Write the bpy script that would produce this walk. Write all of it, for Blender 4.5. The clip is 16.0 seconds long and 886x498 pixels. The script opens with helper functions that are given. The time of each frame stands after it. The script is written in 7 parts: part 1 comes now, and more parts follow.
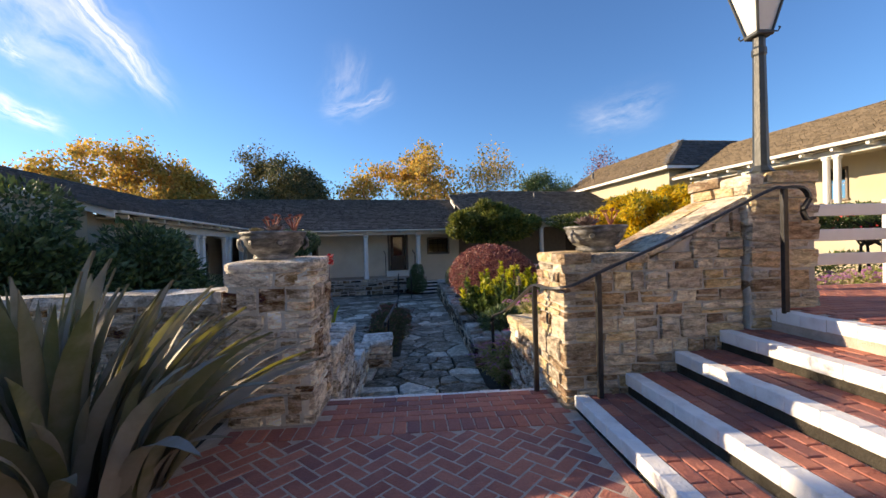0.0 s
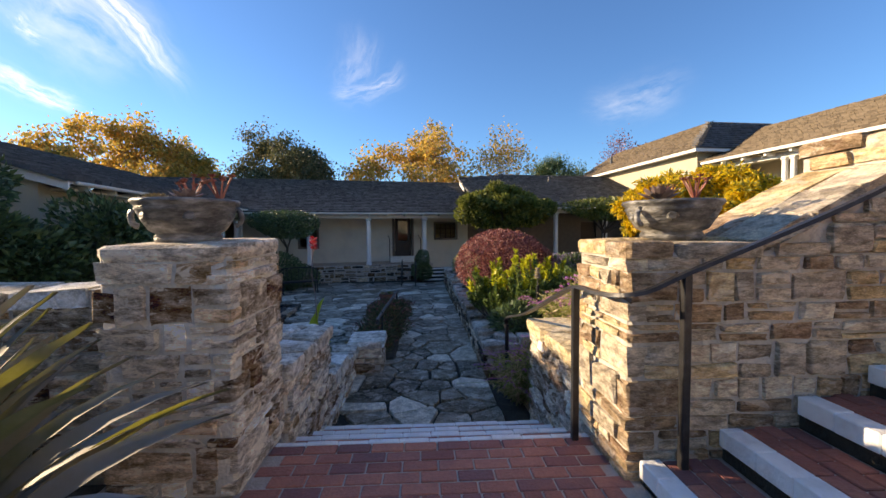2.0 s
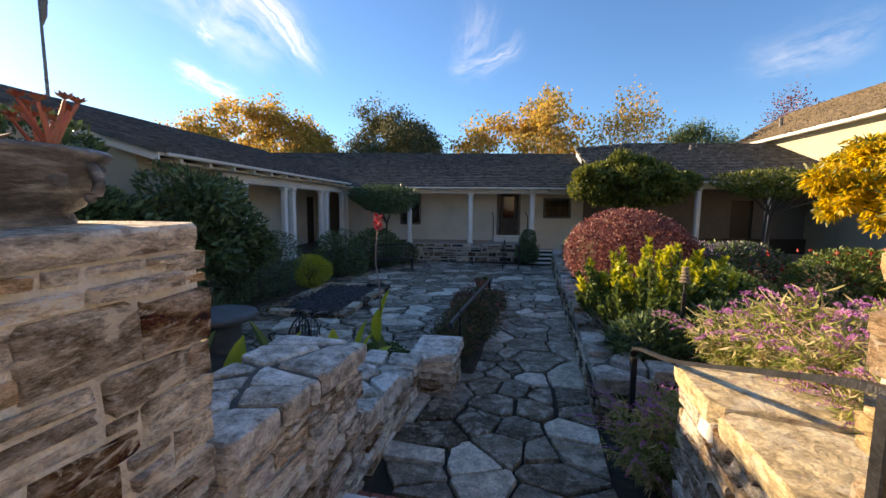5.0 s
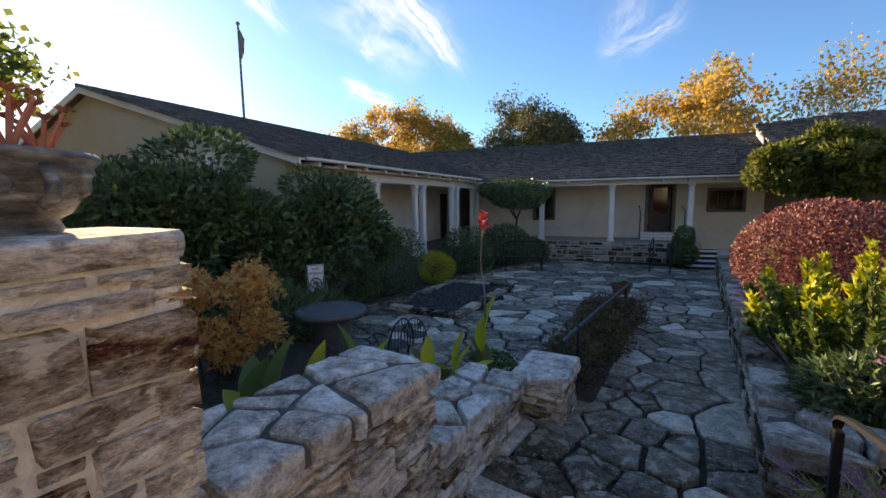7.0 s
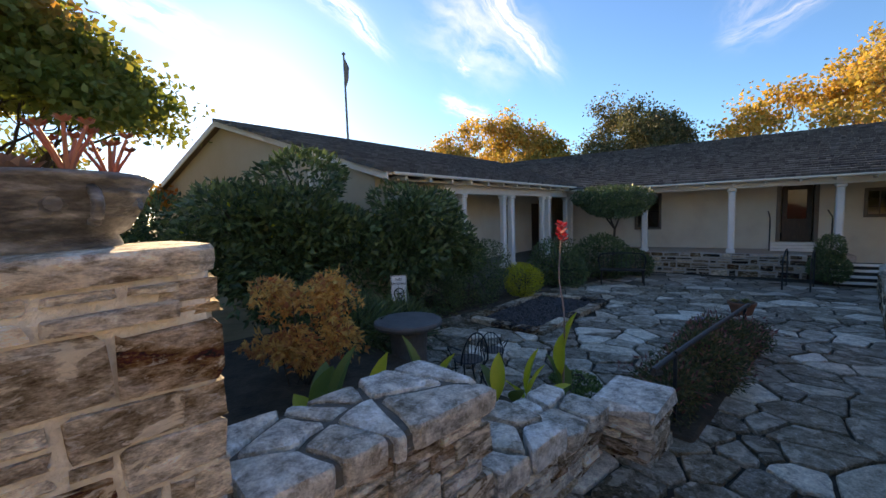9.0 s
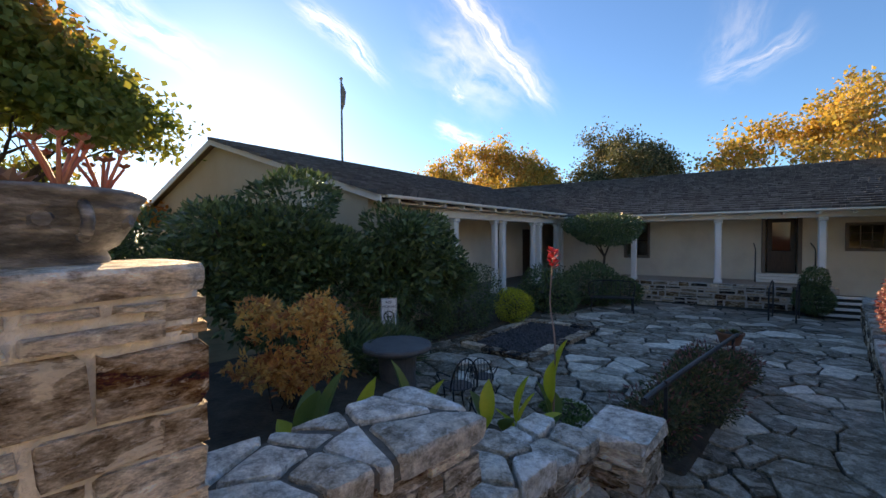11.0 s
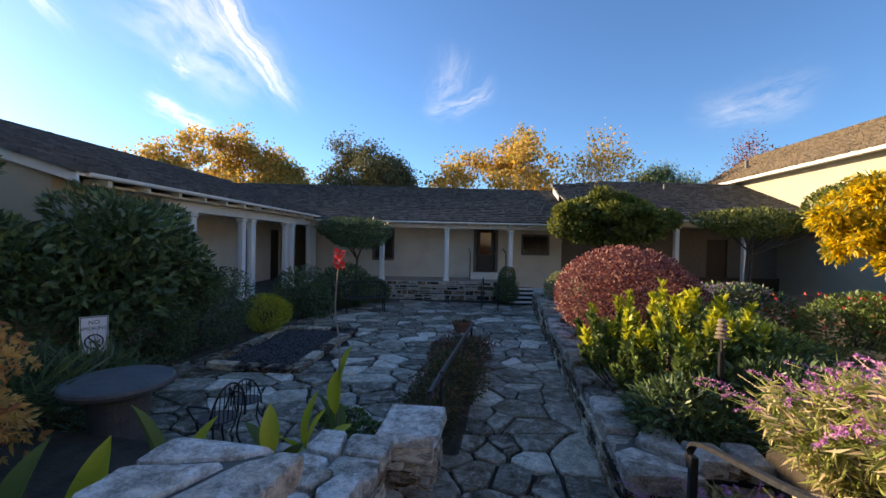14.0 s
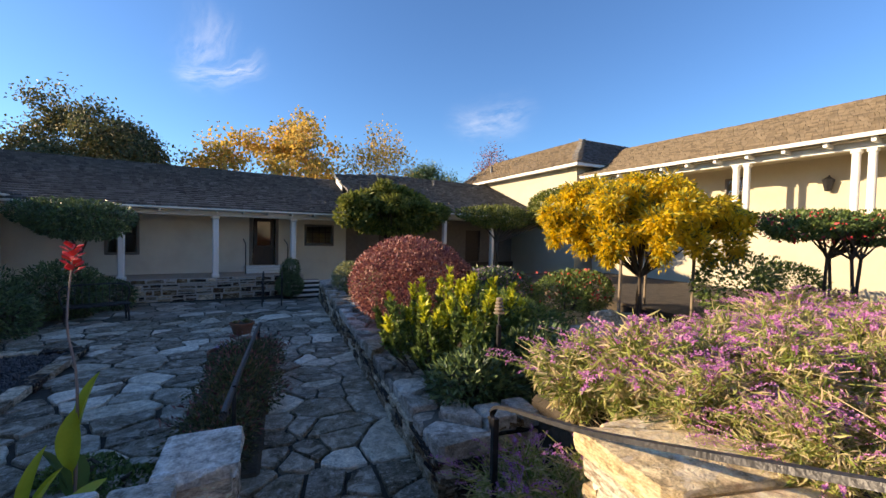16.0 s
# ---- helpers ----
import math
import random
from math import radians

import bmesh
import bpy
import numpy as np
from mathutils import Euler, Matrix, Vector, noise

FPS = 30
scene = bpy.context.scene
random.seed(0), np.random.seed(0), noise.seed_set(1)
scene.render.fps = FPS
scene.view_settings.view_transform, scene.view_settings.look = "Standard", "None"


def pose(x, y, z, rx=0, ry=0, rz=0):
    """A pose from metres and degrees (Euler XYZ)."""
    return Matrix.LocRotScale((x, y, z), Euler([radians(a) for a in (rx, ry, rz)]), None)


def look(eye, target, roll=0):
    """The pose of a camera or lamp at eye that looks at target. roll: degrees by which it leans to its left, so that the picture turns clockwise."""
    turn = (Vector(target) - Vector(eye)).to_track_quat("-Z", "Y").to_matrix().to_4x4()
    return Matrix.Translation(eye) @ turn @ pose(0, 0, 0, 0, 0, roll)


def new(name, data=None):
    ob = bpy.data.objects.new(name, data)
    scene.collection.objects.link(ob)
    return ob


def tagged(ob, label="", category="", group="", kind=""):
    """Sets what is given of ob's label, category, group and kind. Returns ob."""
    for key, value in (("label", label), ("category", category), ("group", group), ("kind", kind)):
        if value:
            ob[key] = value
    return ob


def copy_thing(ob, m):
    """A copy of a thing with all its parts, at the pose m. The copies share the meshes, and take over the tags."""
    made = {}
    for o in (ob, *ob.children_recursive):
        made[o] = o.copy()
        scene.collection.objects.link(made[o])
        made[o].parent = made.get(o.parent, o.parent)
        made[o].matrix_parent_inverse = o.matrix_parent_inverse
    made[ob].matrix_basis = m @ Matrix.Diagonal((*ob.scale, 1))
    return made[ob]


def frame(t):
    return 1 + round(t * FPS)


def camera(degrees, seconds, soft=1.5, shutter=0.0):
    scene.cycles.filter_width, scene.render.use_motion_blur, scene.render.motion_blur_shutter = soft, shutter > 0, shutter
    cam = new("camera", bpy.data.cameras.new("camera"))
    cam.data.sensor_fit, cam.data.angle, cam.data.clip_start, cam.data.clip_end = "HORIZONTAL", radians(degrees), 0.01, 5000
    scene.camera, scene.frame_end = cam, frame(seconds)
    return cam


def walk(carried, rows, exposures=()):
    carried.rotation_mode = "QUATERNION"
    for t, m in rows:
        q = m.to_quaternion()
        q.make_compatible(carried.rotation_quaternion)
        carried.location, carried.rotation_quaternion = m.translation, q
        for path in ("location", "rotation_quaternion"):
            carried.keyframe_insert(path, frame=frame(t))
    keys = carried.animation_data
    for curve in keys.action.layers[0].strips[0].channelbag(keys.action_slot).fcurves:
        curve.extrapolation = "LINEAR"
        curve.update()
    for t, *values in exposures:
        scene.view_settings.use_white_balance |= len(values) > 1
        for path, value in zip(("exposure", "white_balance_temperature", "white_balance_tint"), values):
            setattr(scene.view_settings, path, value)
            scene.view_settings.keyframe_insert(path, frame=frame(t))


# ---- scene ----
cam = camera(95.1, 16.0)
PATH = [
    (0, (0.016, 0.057, 1.42), (0.153, 2.052, 1.394), -1.6),
    (0.5, (0.105, 0.369, 1.403), (0.225, 2.365, 1.358), -1.3),
    (1, (0.144, 0.666, 1.391), (0.247, 2.662, 1.328), -0.9),
    (1.5, (0.138, 0.97, 1.4), (0.23, 2.966, 1.321), -0.7),
    (2, (0.156, 1.261, 1.381), (0.249, 3.256, 1.286), -0.5),
    (2.5, (0.204, 1.572, 1.388), (0.288, 3.567, 1.274), -0.6),
    (3, (0.186, 1.872, 1.381), (0.238, 3.867, 1.247), -0.6),
    (5.5, (0.456, 3.001, 1.41), (-0.153, 4.892, 1.176), 0.4),
    (6, (0.517, 3.193, 1.415), (-0.252, 5.023, 1.17), 0.1),
    (6.5, (0.512, 3.318, 1.405), (-0.411, 5.075, 1.162), -0.3),
    (7, (0.505, 3.43, 1.412), (-0.562, 5.106, 1.177), -0.7),
    (7.5, (0.534, 3.522, 1.404), (-0.663, 5.11, 1.181), -1.1),
    (8, (0.577, 3.608, 1.405), (-0.729, 5.108, 1.193), -1.4),
    (8.5, (0.605, 3.652, 1.405), (-0.78, 5.082, 1.209), -1.7),
    (9, (0.607, 3.685, 1.404), (-0.824, 5.071, 1.233), -1.9),
    (11.5, (0.591, 3.673, 1.412), (-0.775, 5.133, 1.39), -0.0),
    (12, (0.532, 3.646, 1.417), (-0.681, 5.236, 1.4), 0.6),
    (12.5, (0.452, 3.599, 1.412), (-0.558, 5.325, 1.399), 1.0),
    (13, (0.367, 3.606, 1.403), (-0.422, 5.444, 1.389), 1.4),
    (13.5, (0.231, 3.672, 1.397), (-0.327, 5.593, 1.376), 1.5),
    (14, (0.108, 3.719, 1.388), (-0.212, 5.692, 1.352), 1.2),
    (14.5, (-0.059, 3.695, 1.408), (-0.137, 5.693, 1.354), 1.0),
    (15, (-0.126, 3.749, 1.379), (0.044, 5.741, 1.319), 1.0),
    (15.5, (-0.122, 3.826, 1.371), (0.32, 5.776, 1.31), 1.1),
    (16, (-0.137, 3.872, 1.394), (0.592, 5.733, 1.331), 1.2),
]
walk(cam, [(t, look(eye, target, roll)) for t, eye, target, roll in PATH],
     [(0.0, 0.90, 8500, 14), (3.0, 1.04, 8900, 14), (6.0, 1.13, 9900, 14), (9.0, 1.18, 10200, 14), (12.0, 1.05, 9800, 14), (16.0, 1.06, 8600, 14)])

# ---------- world, sun, exposure ----------
SUN_AZ, SUN_EL = 71.0, 16.4        # degrees left of +y, above the horizon
to_sun = Vector((-math.sin(radians(SUN_AZ)) * math.cos(radians(SUN_EL)), math.cos(radians(SUN_AZ)) * math.cos(radians(SUN_EL)), math.sin(radians(SUN_EL))))
sun = new("sun", bpy.data.lights.new("sun", "SUN"))
sun.data.energy, sun.data.angle, sun.data.color = 4.7, radians(0.6), (1.0, 0.88, 0.70)
sun.matrix_world = look((0, 0, 30), Vector((0, 0, 30)) - to_sun)

world = bpy.data.worlds.new("world")
scene.world = world
world.use_nodes = True
wn, wl = world.node_tree.nodes, world.node_tree.links
wn.clear()
w_out, w_bg, w_sky = wn.new("ShaderNodeOutputWorld"), wn.new("ShaderNodeBackground"), wn.new("ShaderNodeTexSky")
w_sky.sky_type, w_sky.sun_disc = "NISHITA", False
w_sky.sun_elevation, w_sky.sun_rotation = radians(SUN_EL), radians(-SUN_AZ)
w_sky.air_density, w_sky.dust_density, w_sky.ozone_density = 1.0, 0.2, 9.0
w_bg.inputs["Strength"].default_value = 0.15
# wisps of high cloud: (azimuth and elevation of both ends, width, strength), in degrees from +y
WISPS = (
    ((-46.0, 33.0), (-30.6, 18.4), 1.5, 0.80),
    ((-47.0, 27.0), (-34.0, 19.0), 5.0, 0.34),
    ((-43.5, 20.5), (-40.0, 18.3), 1.2, 0.45),
    ((-63.5, 29.0), (-53.2, 20.6), 1.2, 0.70),
    ((-45.2, 15.4), (-38.8, 12.6), 0.9, 0.60),
    ((-12.2, 17.0), (-2.6, 20.2), 1.2, 0.26),
    ((-8.2, 25.5), (-10.8, 17.5), 2.2, 0.15),
    ((-90.0, 25.0), (-74.0, 20.5), 2.2, 0.60),
    ((23.0, 15.6), (33.0, 16.0), 2.0, 0.16),
    ((80.0, 40.0), (120.0, 28.0), 4.0, 0.5),
    ((150.0, 45.0), (200.0, 30.0), 5.0, 0.5),
)


def sky_way(azimuth, elevation):
    a, e = radians(azimuth), radians(elevation)
    return Vector((math.sin(a) * math.cos(e), math.cos(a) * math.cos(e), math.sin(e)))


def w_math(kind, x, y=None):
    q = wn.new("ShaderNodeMath")
    q.operation = kind
    for k, v in enumerate((x, y)):
        if isinstance(v, (int, float)):
            q.inputs[k].default_value = v
        elif v is not None:
            wl.new(v, q.inputs[k])
    return q.outputs[0]


def w_dot(socket, way):
    q = wn.new("ShaderNodeVectorMath")
    q.operation = "DOT_PRODUCT"
    wl.new(socket, q.inputs[0])
    q.inputs[1].default_value = way
    return q.outputs["Value"]


w_tc, w_mix = wn.new("ShaderNodeTexCoord"), wn.new("ShaderNodeMix")
w_warp = wn.new("ShaderNodeTexNoise")
w_warp.inputs["Scale"].default_value, w_warp.inputs["Detail"].default_value = 7.0, 5.0
wl.new(w_tc.outputs["Generated"], w_warp.inputs["Vector"])
w_shift = wn.new("ShaderNodeVectorMath")
w_shift.operation = "MULTIPLY_ADD"
wl.new(w_warp.outputs["Color"], w_shift.inputs[0])
w_shift.inputs[1].default_value = (0.09, 0.09, 0.09)
wl.new(w_tc.outputs["Generated"], w_shift.inputs[2])
w_total = 0.0
for i, (p0, p1, wide, strength) in enumerate(WISPS):
    a, b = sky_way(*p0), sky_way(*p1)
    c = (a + b).normalized()
    u = (b - a).normalized()
    v = c.cross(u).normalized()
    d = w_shift.outputs["Vector"]
    off = Vector((0.045, 0.045, 0.045))
    sx = w_math("MULTIPLY", w_math("SUBTRACT", w_dot(d, u), off.dot(u)), 2.0 / (b - a).length)
    sy = w_math("MULTIPLY", w_math("SUBTRACT", w_dot(d, v), off.dot(v)), 1.0 / radians(wide))
    r2 = w_math("ADD", w_math("POWER", w_math("ABSOLUTE", sx), 4.0), w_math("MULTIPLY", sy, sy))
    fade = w_math("EXPONENT", w_math("MULTIPLY", r2, -1.3))
    ahead = w_math("GREATER_THAN", w_dot(d, c), 0.5)
    # fibres that run along the wisp
    fib, comb = wn.new("ShaderNodeTexNoise"), wn.new("ShaderNodeCombineXYZ")
    wl.new(w_math("MULTIPLY", sx, 1.1), comb.inputs[0])
    wl.new(w_math("MULTIPLY", sy, 1.5), comb.inputs[1])
    comb.inputs[2].default_value = 3.7 * i
    fib.inputs["Scale"].default_value, fib.inputs["Detail"].default_value, fib.inputs["Roughness"].default_value = 1.3, 6.0, 0.6
    wl.new(comb.outputs[0], fib.inputs["Vector"])
    grain = wn.new("ShaderNodeMapRange")
    grain.inputs["From Min"].default_value, grain.inputs["From Max"].default_value = 0.33, 0.68
    wl.new(fib.outputs["Fac"], grain.inputs["Value"])
    part_of = w_math("MULTIPLY", w_math("MULTIPLY", fade, ahead), w_math("MULTIPLY", grain.outputs["Result"], strength))
    w_total = w_math("MAXIMUM", part_of, w_total)
w_mix.data_type = "RGBA"
w_mix.inputs["B"].default_value = (6.2, 6.3, 6.6, 1)
wl.new(w_total, w_mix.inputs["Factor"])
wl.new(w_sky.outputs["Color"], w_mix.inputs["A"])
wl.new(w_mix.outputs["Result"], w_bg.inputs["Color"])
wl.new(w_bg.outputs["Background"], w_out.inputs["Surface"])


# ---------- materials ----------
def material(name, stops, scale=6.0, rough=0.8, bump=0.3, bump_scale=40.0, by="noise", stretch=(1, 1, 1), metal=0.0, spread=0.5, coord="Object", fine=0.25, sheen=0.0):
    """stops: colours of a ramp, driven by large noise (by='noise') or by each object's or island's random number mixed with noise."""
    m = bpy.data.materials.new(name)
    m.use_nodes = True
    n, l = m.node_tree.nodes, m.node_tree.links
    b = n["Principled BSDF"]
    tc, mp = n.new("ShaderNodeTexCoord"), n.new("ShaderNodeMapping")
    mp.inputs["Scale"].default_value = stretch
    if coord == "World":
        ge = n.new("ShaderNodeNewGeometry")
        l.new(ge.outputs["Position"], mp.inputs["Vector"])
    else:
        l.new(tc.outputs[coord], mp.inputs["Vector"])
    big = n.new("ShaderNodeTexNoise")
    big.inputs["Scale"].default_value, big.inputs["Detail"].default_value, big.inputs["Roughness"].default_value = scale, 5.0, 0.6
    l.new(mp.outputs["Vector"], big.inputs["Vector"])
    ramp = n.new("ShaderNodeValToRGB")
    while len(ramp.color_ramp.elements) < len(stops):
        ramp.color_ramp.elements.new(0.5)
    for i, (e, c) in enumerate(zip(ramp.color_ramp.elements, stops)):
        e.position, e.color = (0.28 + 0.44 * i / max(1, len(stops) - 1)) if by == "noise" else i / max(1, len(stops) - 1), (*c, 1)
    if by == "noise":
        l.new(big.outputs["Fac"], ramp.inputs["Fac"])
    else:
        if by == "object":
            src = n.new("ShaderNodeObjectInfo").outputs["Random"]
        else:
            src = n.new("ShaderNodeNewGeometry").outputs["Random Per Island"]
        mix = n.new("ShaderNodeMath")
        mix.operation = "MULTIPLY_ADD"
        sub = n.new("ShaderNodeMath")
        sub.operation = "SUBTRACT"
        l.new(big.outputs["Fac"], sub.inputs[0])
        sub.inputs[1].default_value = 0.5
        l.new(sub.outputs[0], mix.inputs[0])
        mix.inputs[1].default_value = spread
        l.new(src, mix.inputs[2])
        l.new(mix.outputs[0], ramp.inputs["Fac"])
    small = n.new("ShaderNodeTexNoise")
    small.inputs["Scale"].default_value, small.inputs["Detail"].default_value = bump_scale, 4.0
    l.new(mp.outputs["Vector"], small.inputs["Vector"])
    dark = n.new("ShaderNodeMix")
    dark.data_type, dark.blend_type = "RGBA", "OVERLAY"
    dark.inputs["Factor"].default_value = fine
    l.new(ramp.outputs["Color"], dark.inputs["A"])
    g2 = n.new("ShaderNodeRGBToBW")
    l.new(small.outputs["Color"], g2.inputs["Color"])
    l.new(g2.outputs["Val"], dark.inputs["B"])
    l.new(dark.outputs["Result"], b.inputs["Base Color"])
    if bump:
        bp = n.new("ShaderNodeBump")
        bp.inputs["Strength"].default_value, bp.inputs["Distance"].default_value = bump, 0.02
        l.new(small.outputs["Fac"], bp.inputs["Height"])
        l.new(bp.outputs["Normal"], b.inputs["Normal"])
    b.inputs["Roughness"].default_value, b.inputs["Metallic"].default_value = rough, metal
    return m


def leaf_material(name, stops, rough=0.5, through_light=0.35, scale=2.5, by="island", glow=None):
    m = material(name, stops, scale=scale, rough=rough, bump=0.0, by=by, spread=0.7, fine=0.15, coord="World")
    n, l = m.node_tree.nodes, m.node_tree.links
    b = n["Principled BSDF"]
    tr, ad = n.new("ShaderNodeBsdfTranslucent"), n.new("ShaderNodeMixShader")
    if glow:
        tr.inputs["Color"].default_value = (*glow, 1)
    else:
        l.new(b.inputs["Base Color"].links[0].from_socket, tr.inputs["Color"])
    ad.inputs["Fac"].default_value = through_light
    l.new(b.outputs["BSDF"], ad.inputs[1])
    l.new(tr.outputs["BSDF"], ad.inputs[2])
    l.new(ad.outputs["Shader"], n["Material Output"].inputs["Surface"])
    return m


def stone_material(name, blocks, patches, lichen, flat=False, own=0.24, flake=0.45, gain=1.3, rough=0.85, contrast=0.12, veins=0.5):
    """Stones that differ from one to the next, with bedded streaks, patches and pale lichen."""
    m = bpy.data.materials.new(name)
    m.use_nodes = True
    n, l = m.node_tree.nodes, m.node_tree.links
    b = n["Principled BSDF"]
    ge, mp, info = n.new("ShaderNodeNewGeometry"), n.new("ShaderNodeMapping"), n.new("ShaderNodeObjectInfo")
    mp.inputs["Scale"].default_value = (1, 1, 1.2) if flat else (1, 1, 2.6)
    own_piece = n.new("ShaderNodeVectorMath")
    own_piece.operation = "MULTIPLY_ADD"
    l.new(info.outputs["Random"], own_piece.inputs[0])
    own_piece.inputs[1].default_value = (37.0, 91.0, 53.0)
    l.new(ge.outputs["Position"], own_piece.inputs[2])
    l.new(own_piece.outputs["Vector"], mp.inputs["Vector"])
    def tex(scale, detail, dist=0.0, rough=0.6):
        t = n.new("ShaderNodeTexNoise")
        t.inputs["Scale"].default_value, t.inputs["Detail"].default_value, t.inputs["Distortion"].default_value, t.inputs["Roughness"].default_value = scale, detail, dist, rough
        l.new(mp.outputs["Vector"], t.inputs["Vector"])
        return t
    def ramp(cols, lo, hi):
        r = n.new("ShaderNodeValToRGB")
        while len(r.color_ramp.elements) < len(cols):
            r.color_ramp.elements.new(0.5)
        for k, (e, c) in enumerate(zip(r.color_ramp.elements, cols)):
            e.position, e.color = lo + (hi - lo) * k / (len(cols) - 1), (*c, 1)
        return r
    def mixed(fac, x, y, kind="MIX"):
        q = n.new("ShaderNodeMix")
        q.data_type, q.blend_type = "RGBA", kind
        if isinstance(fac, float):
            q.inputs["Factor"].default_value = fac
        else:
            l.new(fac, q.inputs["Factor"])
        l.new(x, q.inputs["A"])
        l.new(y, q.inputs["B"])
        return q.outputs["Result"]
    r0 = ramp(blocks, 0.0, 1.0 - 1.0 / len(blocks))
    r0.color_ramp.interpolation = "CONSTANT"
    l.new(info.outputs["Random"], r0.inputs["Fac"])
    big, mid, fine = tex(3.2, 10, 0.5, 0.62), tex(11, 9, 0.3, 0.68), tex(60, 6, 0.0, 0.7)
    r1 = ramp(patches, 0.38, 0.64)
    l.new(big.outputs["Fac"], r1.inputs["Fac"])
    col = mixed(own, r0.outputs["Color"], r1.outputs["Color"])
    r2 = ramp([(0.12, 0.12, 0.12), (0.5, 0.5, 0.5), (0.88, 0.88, 0.88)], 0.38, 0.62)
    l.new(mid.outputs["Fac"], r2.inputs["Fac"])
    col = mixed(veins, col, r2.outputs["Color"], "OVERLAY")
    r4 = ramp([(0.2, 0.2, 0.2), (0.8, 0.8, 0.8)], 0.36, 0.64)
    l.new(fine.outputs["Fac"], r4.inputs["Fac"])
    col = mixed(0.4, col, r4.outputs["Color"], "OVERLAY")
    # cream flakes with sharp edges where the surface has split away
    chips = tex(5.5, 12, 0.6, 0.62)
    r5 = ramp([(0, 0, 0), (flake, flake, flake)], 0.56, 0.60)
    l.new(chips.outputs["Fac"], r5.inputs["Fac"])
    cream = n.new("ShaderNodeRGB")
    cream.outputs[0].default_value = (0.60, 0.54, 0.45, 1)
    col = mixed(r5.outputs["Color"], col, cream.outputs[0])
    spots = tex(17, 9, 0.6, 0.75)
    r3 = ramp([(0, 0, 0), (lichen, lichen, lichen)], 0.56, 0.64)
    l.new(spots.outputs["Fac"], r3.inputs["Fac"])
    pale = n.new("ShaderNodeRGB")
    pale.outputs[0].default_value = (0.56, 0.55, 0.53, 1)
    col = mixed(r3.outputs["Color"], col, pale.outputs[0])
    hard = n.new("ShaderNodeBrightContrast")
    hard.inputs["Contrast"].default_value, hard.inputs["Bright"].default_value = contrast, 0.0
    l.new(col, hard.inputs["Color"])
    col = hard.outputs["Color"]
    tone = n.new("ShaderNodeHueSaturation")
    tone.inputs["Value"].default_value, tone.inputs["Saturation"].default_value = gain, 0.94
    l.new(col, tone.inputs["Color"])
    l.new(tone.outputs["Color"], b.inputs["Base Color"])
    b1, b2 = n.new("ShaderNodeBump"), n.new("ShaderNodeBump")
    b1.inputs["Strength"].default_value, b1.inputs["Distance"].default_value = 1.0, 0.045
    b2.inputs["Strength"].default_value, b2.inputs["Distance"].default_value = 0.5, 0.008
    l.new(mid.outputs["Fac"], b1.inputs["Height"])
    l.new(fine.outputs["Fac"], b2.inputs["Height"])
    l.new(b1.outputs["Normal"], b2.inputs["Normal"])
    l.new(b2.outputs["Normal"], b.inputs["Normal"])
    b.inputs["Roughness"].default_value = rough
    return m


M = {}
M["stone"] = stone_material("ashlar_stone", [(0.34, 0.30, 0.26), (0.46, 0.41, 0.35), (0.22, 0.18, 0.15), (0.56, 0.50, 0.42), (0.15, 0.10, 0.075), (0.40, 0.36, 0.31), (0.36, 0.27, 0.19), (0.66, 0.61, 0.53), (0.29, 0.25, 0.21), (0.20, 0.135, 0.10), (0.50, 0.44, 0.36), (0.44, 0.31, 0.20)], [(0.13, 0.095, 0.072), (0.34, 0.285, 0.22), (0.55, 0.48, 0.39), (0.78, 0.74, 0.67)], 0.45, own=0.35, flake=0.75, contrast=0.25, gain=1.55)
M["stone_gold"] = stone_material("golden_sandstone", [(0.54, 0.43, 0.26), (0.37, 0.32, 0.26), (0.60, 0.48, 0.29), (0.21, 0.145, 0.105), (0.50, 0.43, 0.34), (0.43, 0.29, 0.17), (0.31, 0.28, 0.24), (0.58, 0.51, 0.40), (0.27, 0.18, 0.125), (0.52, 0.38, 0.20), (0.40, 0.35, 0.28)], [(0.18, 0.12, 0.085), (0.42, 0.32, 0.20), (0.60, 0.48, 0.31), (0.70, 0.63, 0.52)], 0.25, own=0.3, contrast=0.12)
M["stone_grey"] = stone_material("lichen_capstone", [(0.377, 0.344, 0.295), (0.541, 0.517, 0.467), (0.426, 0.377, 0.312), (0.590, 0.574, 0.533)], [(0.139, 0.123, 0.102), (0.377, 0.344, 0.303), (0.558, 0.533, 0.492), (0.672, 0.664, 0.640)], 0.75, flat=True, own=0.35, flake=0.3, gain=1.25, rough=0.7, contrast=0.25, veins=0.5)
M["rubble"] = stone_material("dark_rubble_stone", [(0.05, 0.042, 0.036), (0.17, 0.125, 0.09), (0.30, 0.24, 0.18), (0.08, 0.065, 0.055), (0.46, 0.39, 0.30), (0.12, 0.085, 0.06), (0.22, 0.19, 0.16)], [(0.05, 0.04, 0.03), (0.16, 0.13, 0.10), (0.28, 0.23, 0.18), (0.5, 0.45, 0.38)], 0.3, own=0.25, flake=0.3, gain=1.5, contrast=0.2)
M["cap_mixed"] = stone_material("weathered_mixed_capstone", [(0.12, 0.10, 0.085), (0.34, 0.30, 0.25), (0.20, 0.17, 0.14), (0.48, 0.45, 0.40), (0.26, 0.20, 0.14)], [(0.08, 0.07, 0.06), (0.26, 0.23, 0.19), (0.42, 0.38, 0.33), (0.62, 0.60, 0.56)], 0.5, flat=True, own=0.3, flake=0.25, gain=1.1, rough=0.75)
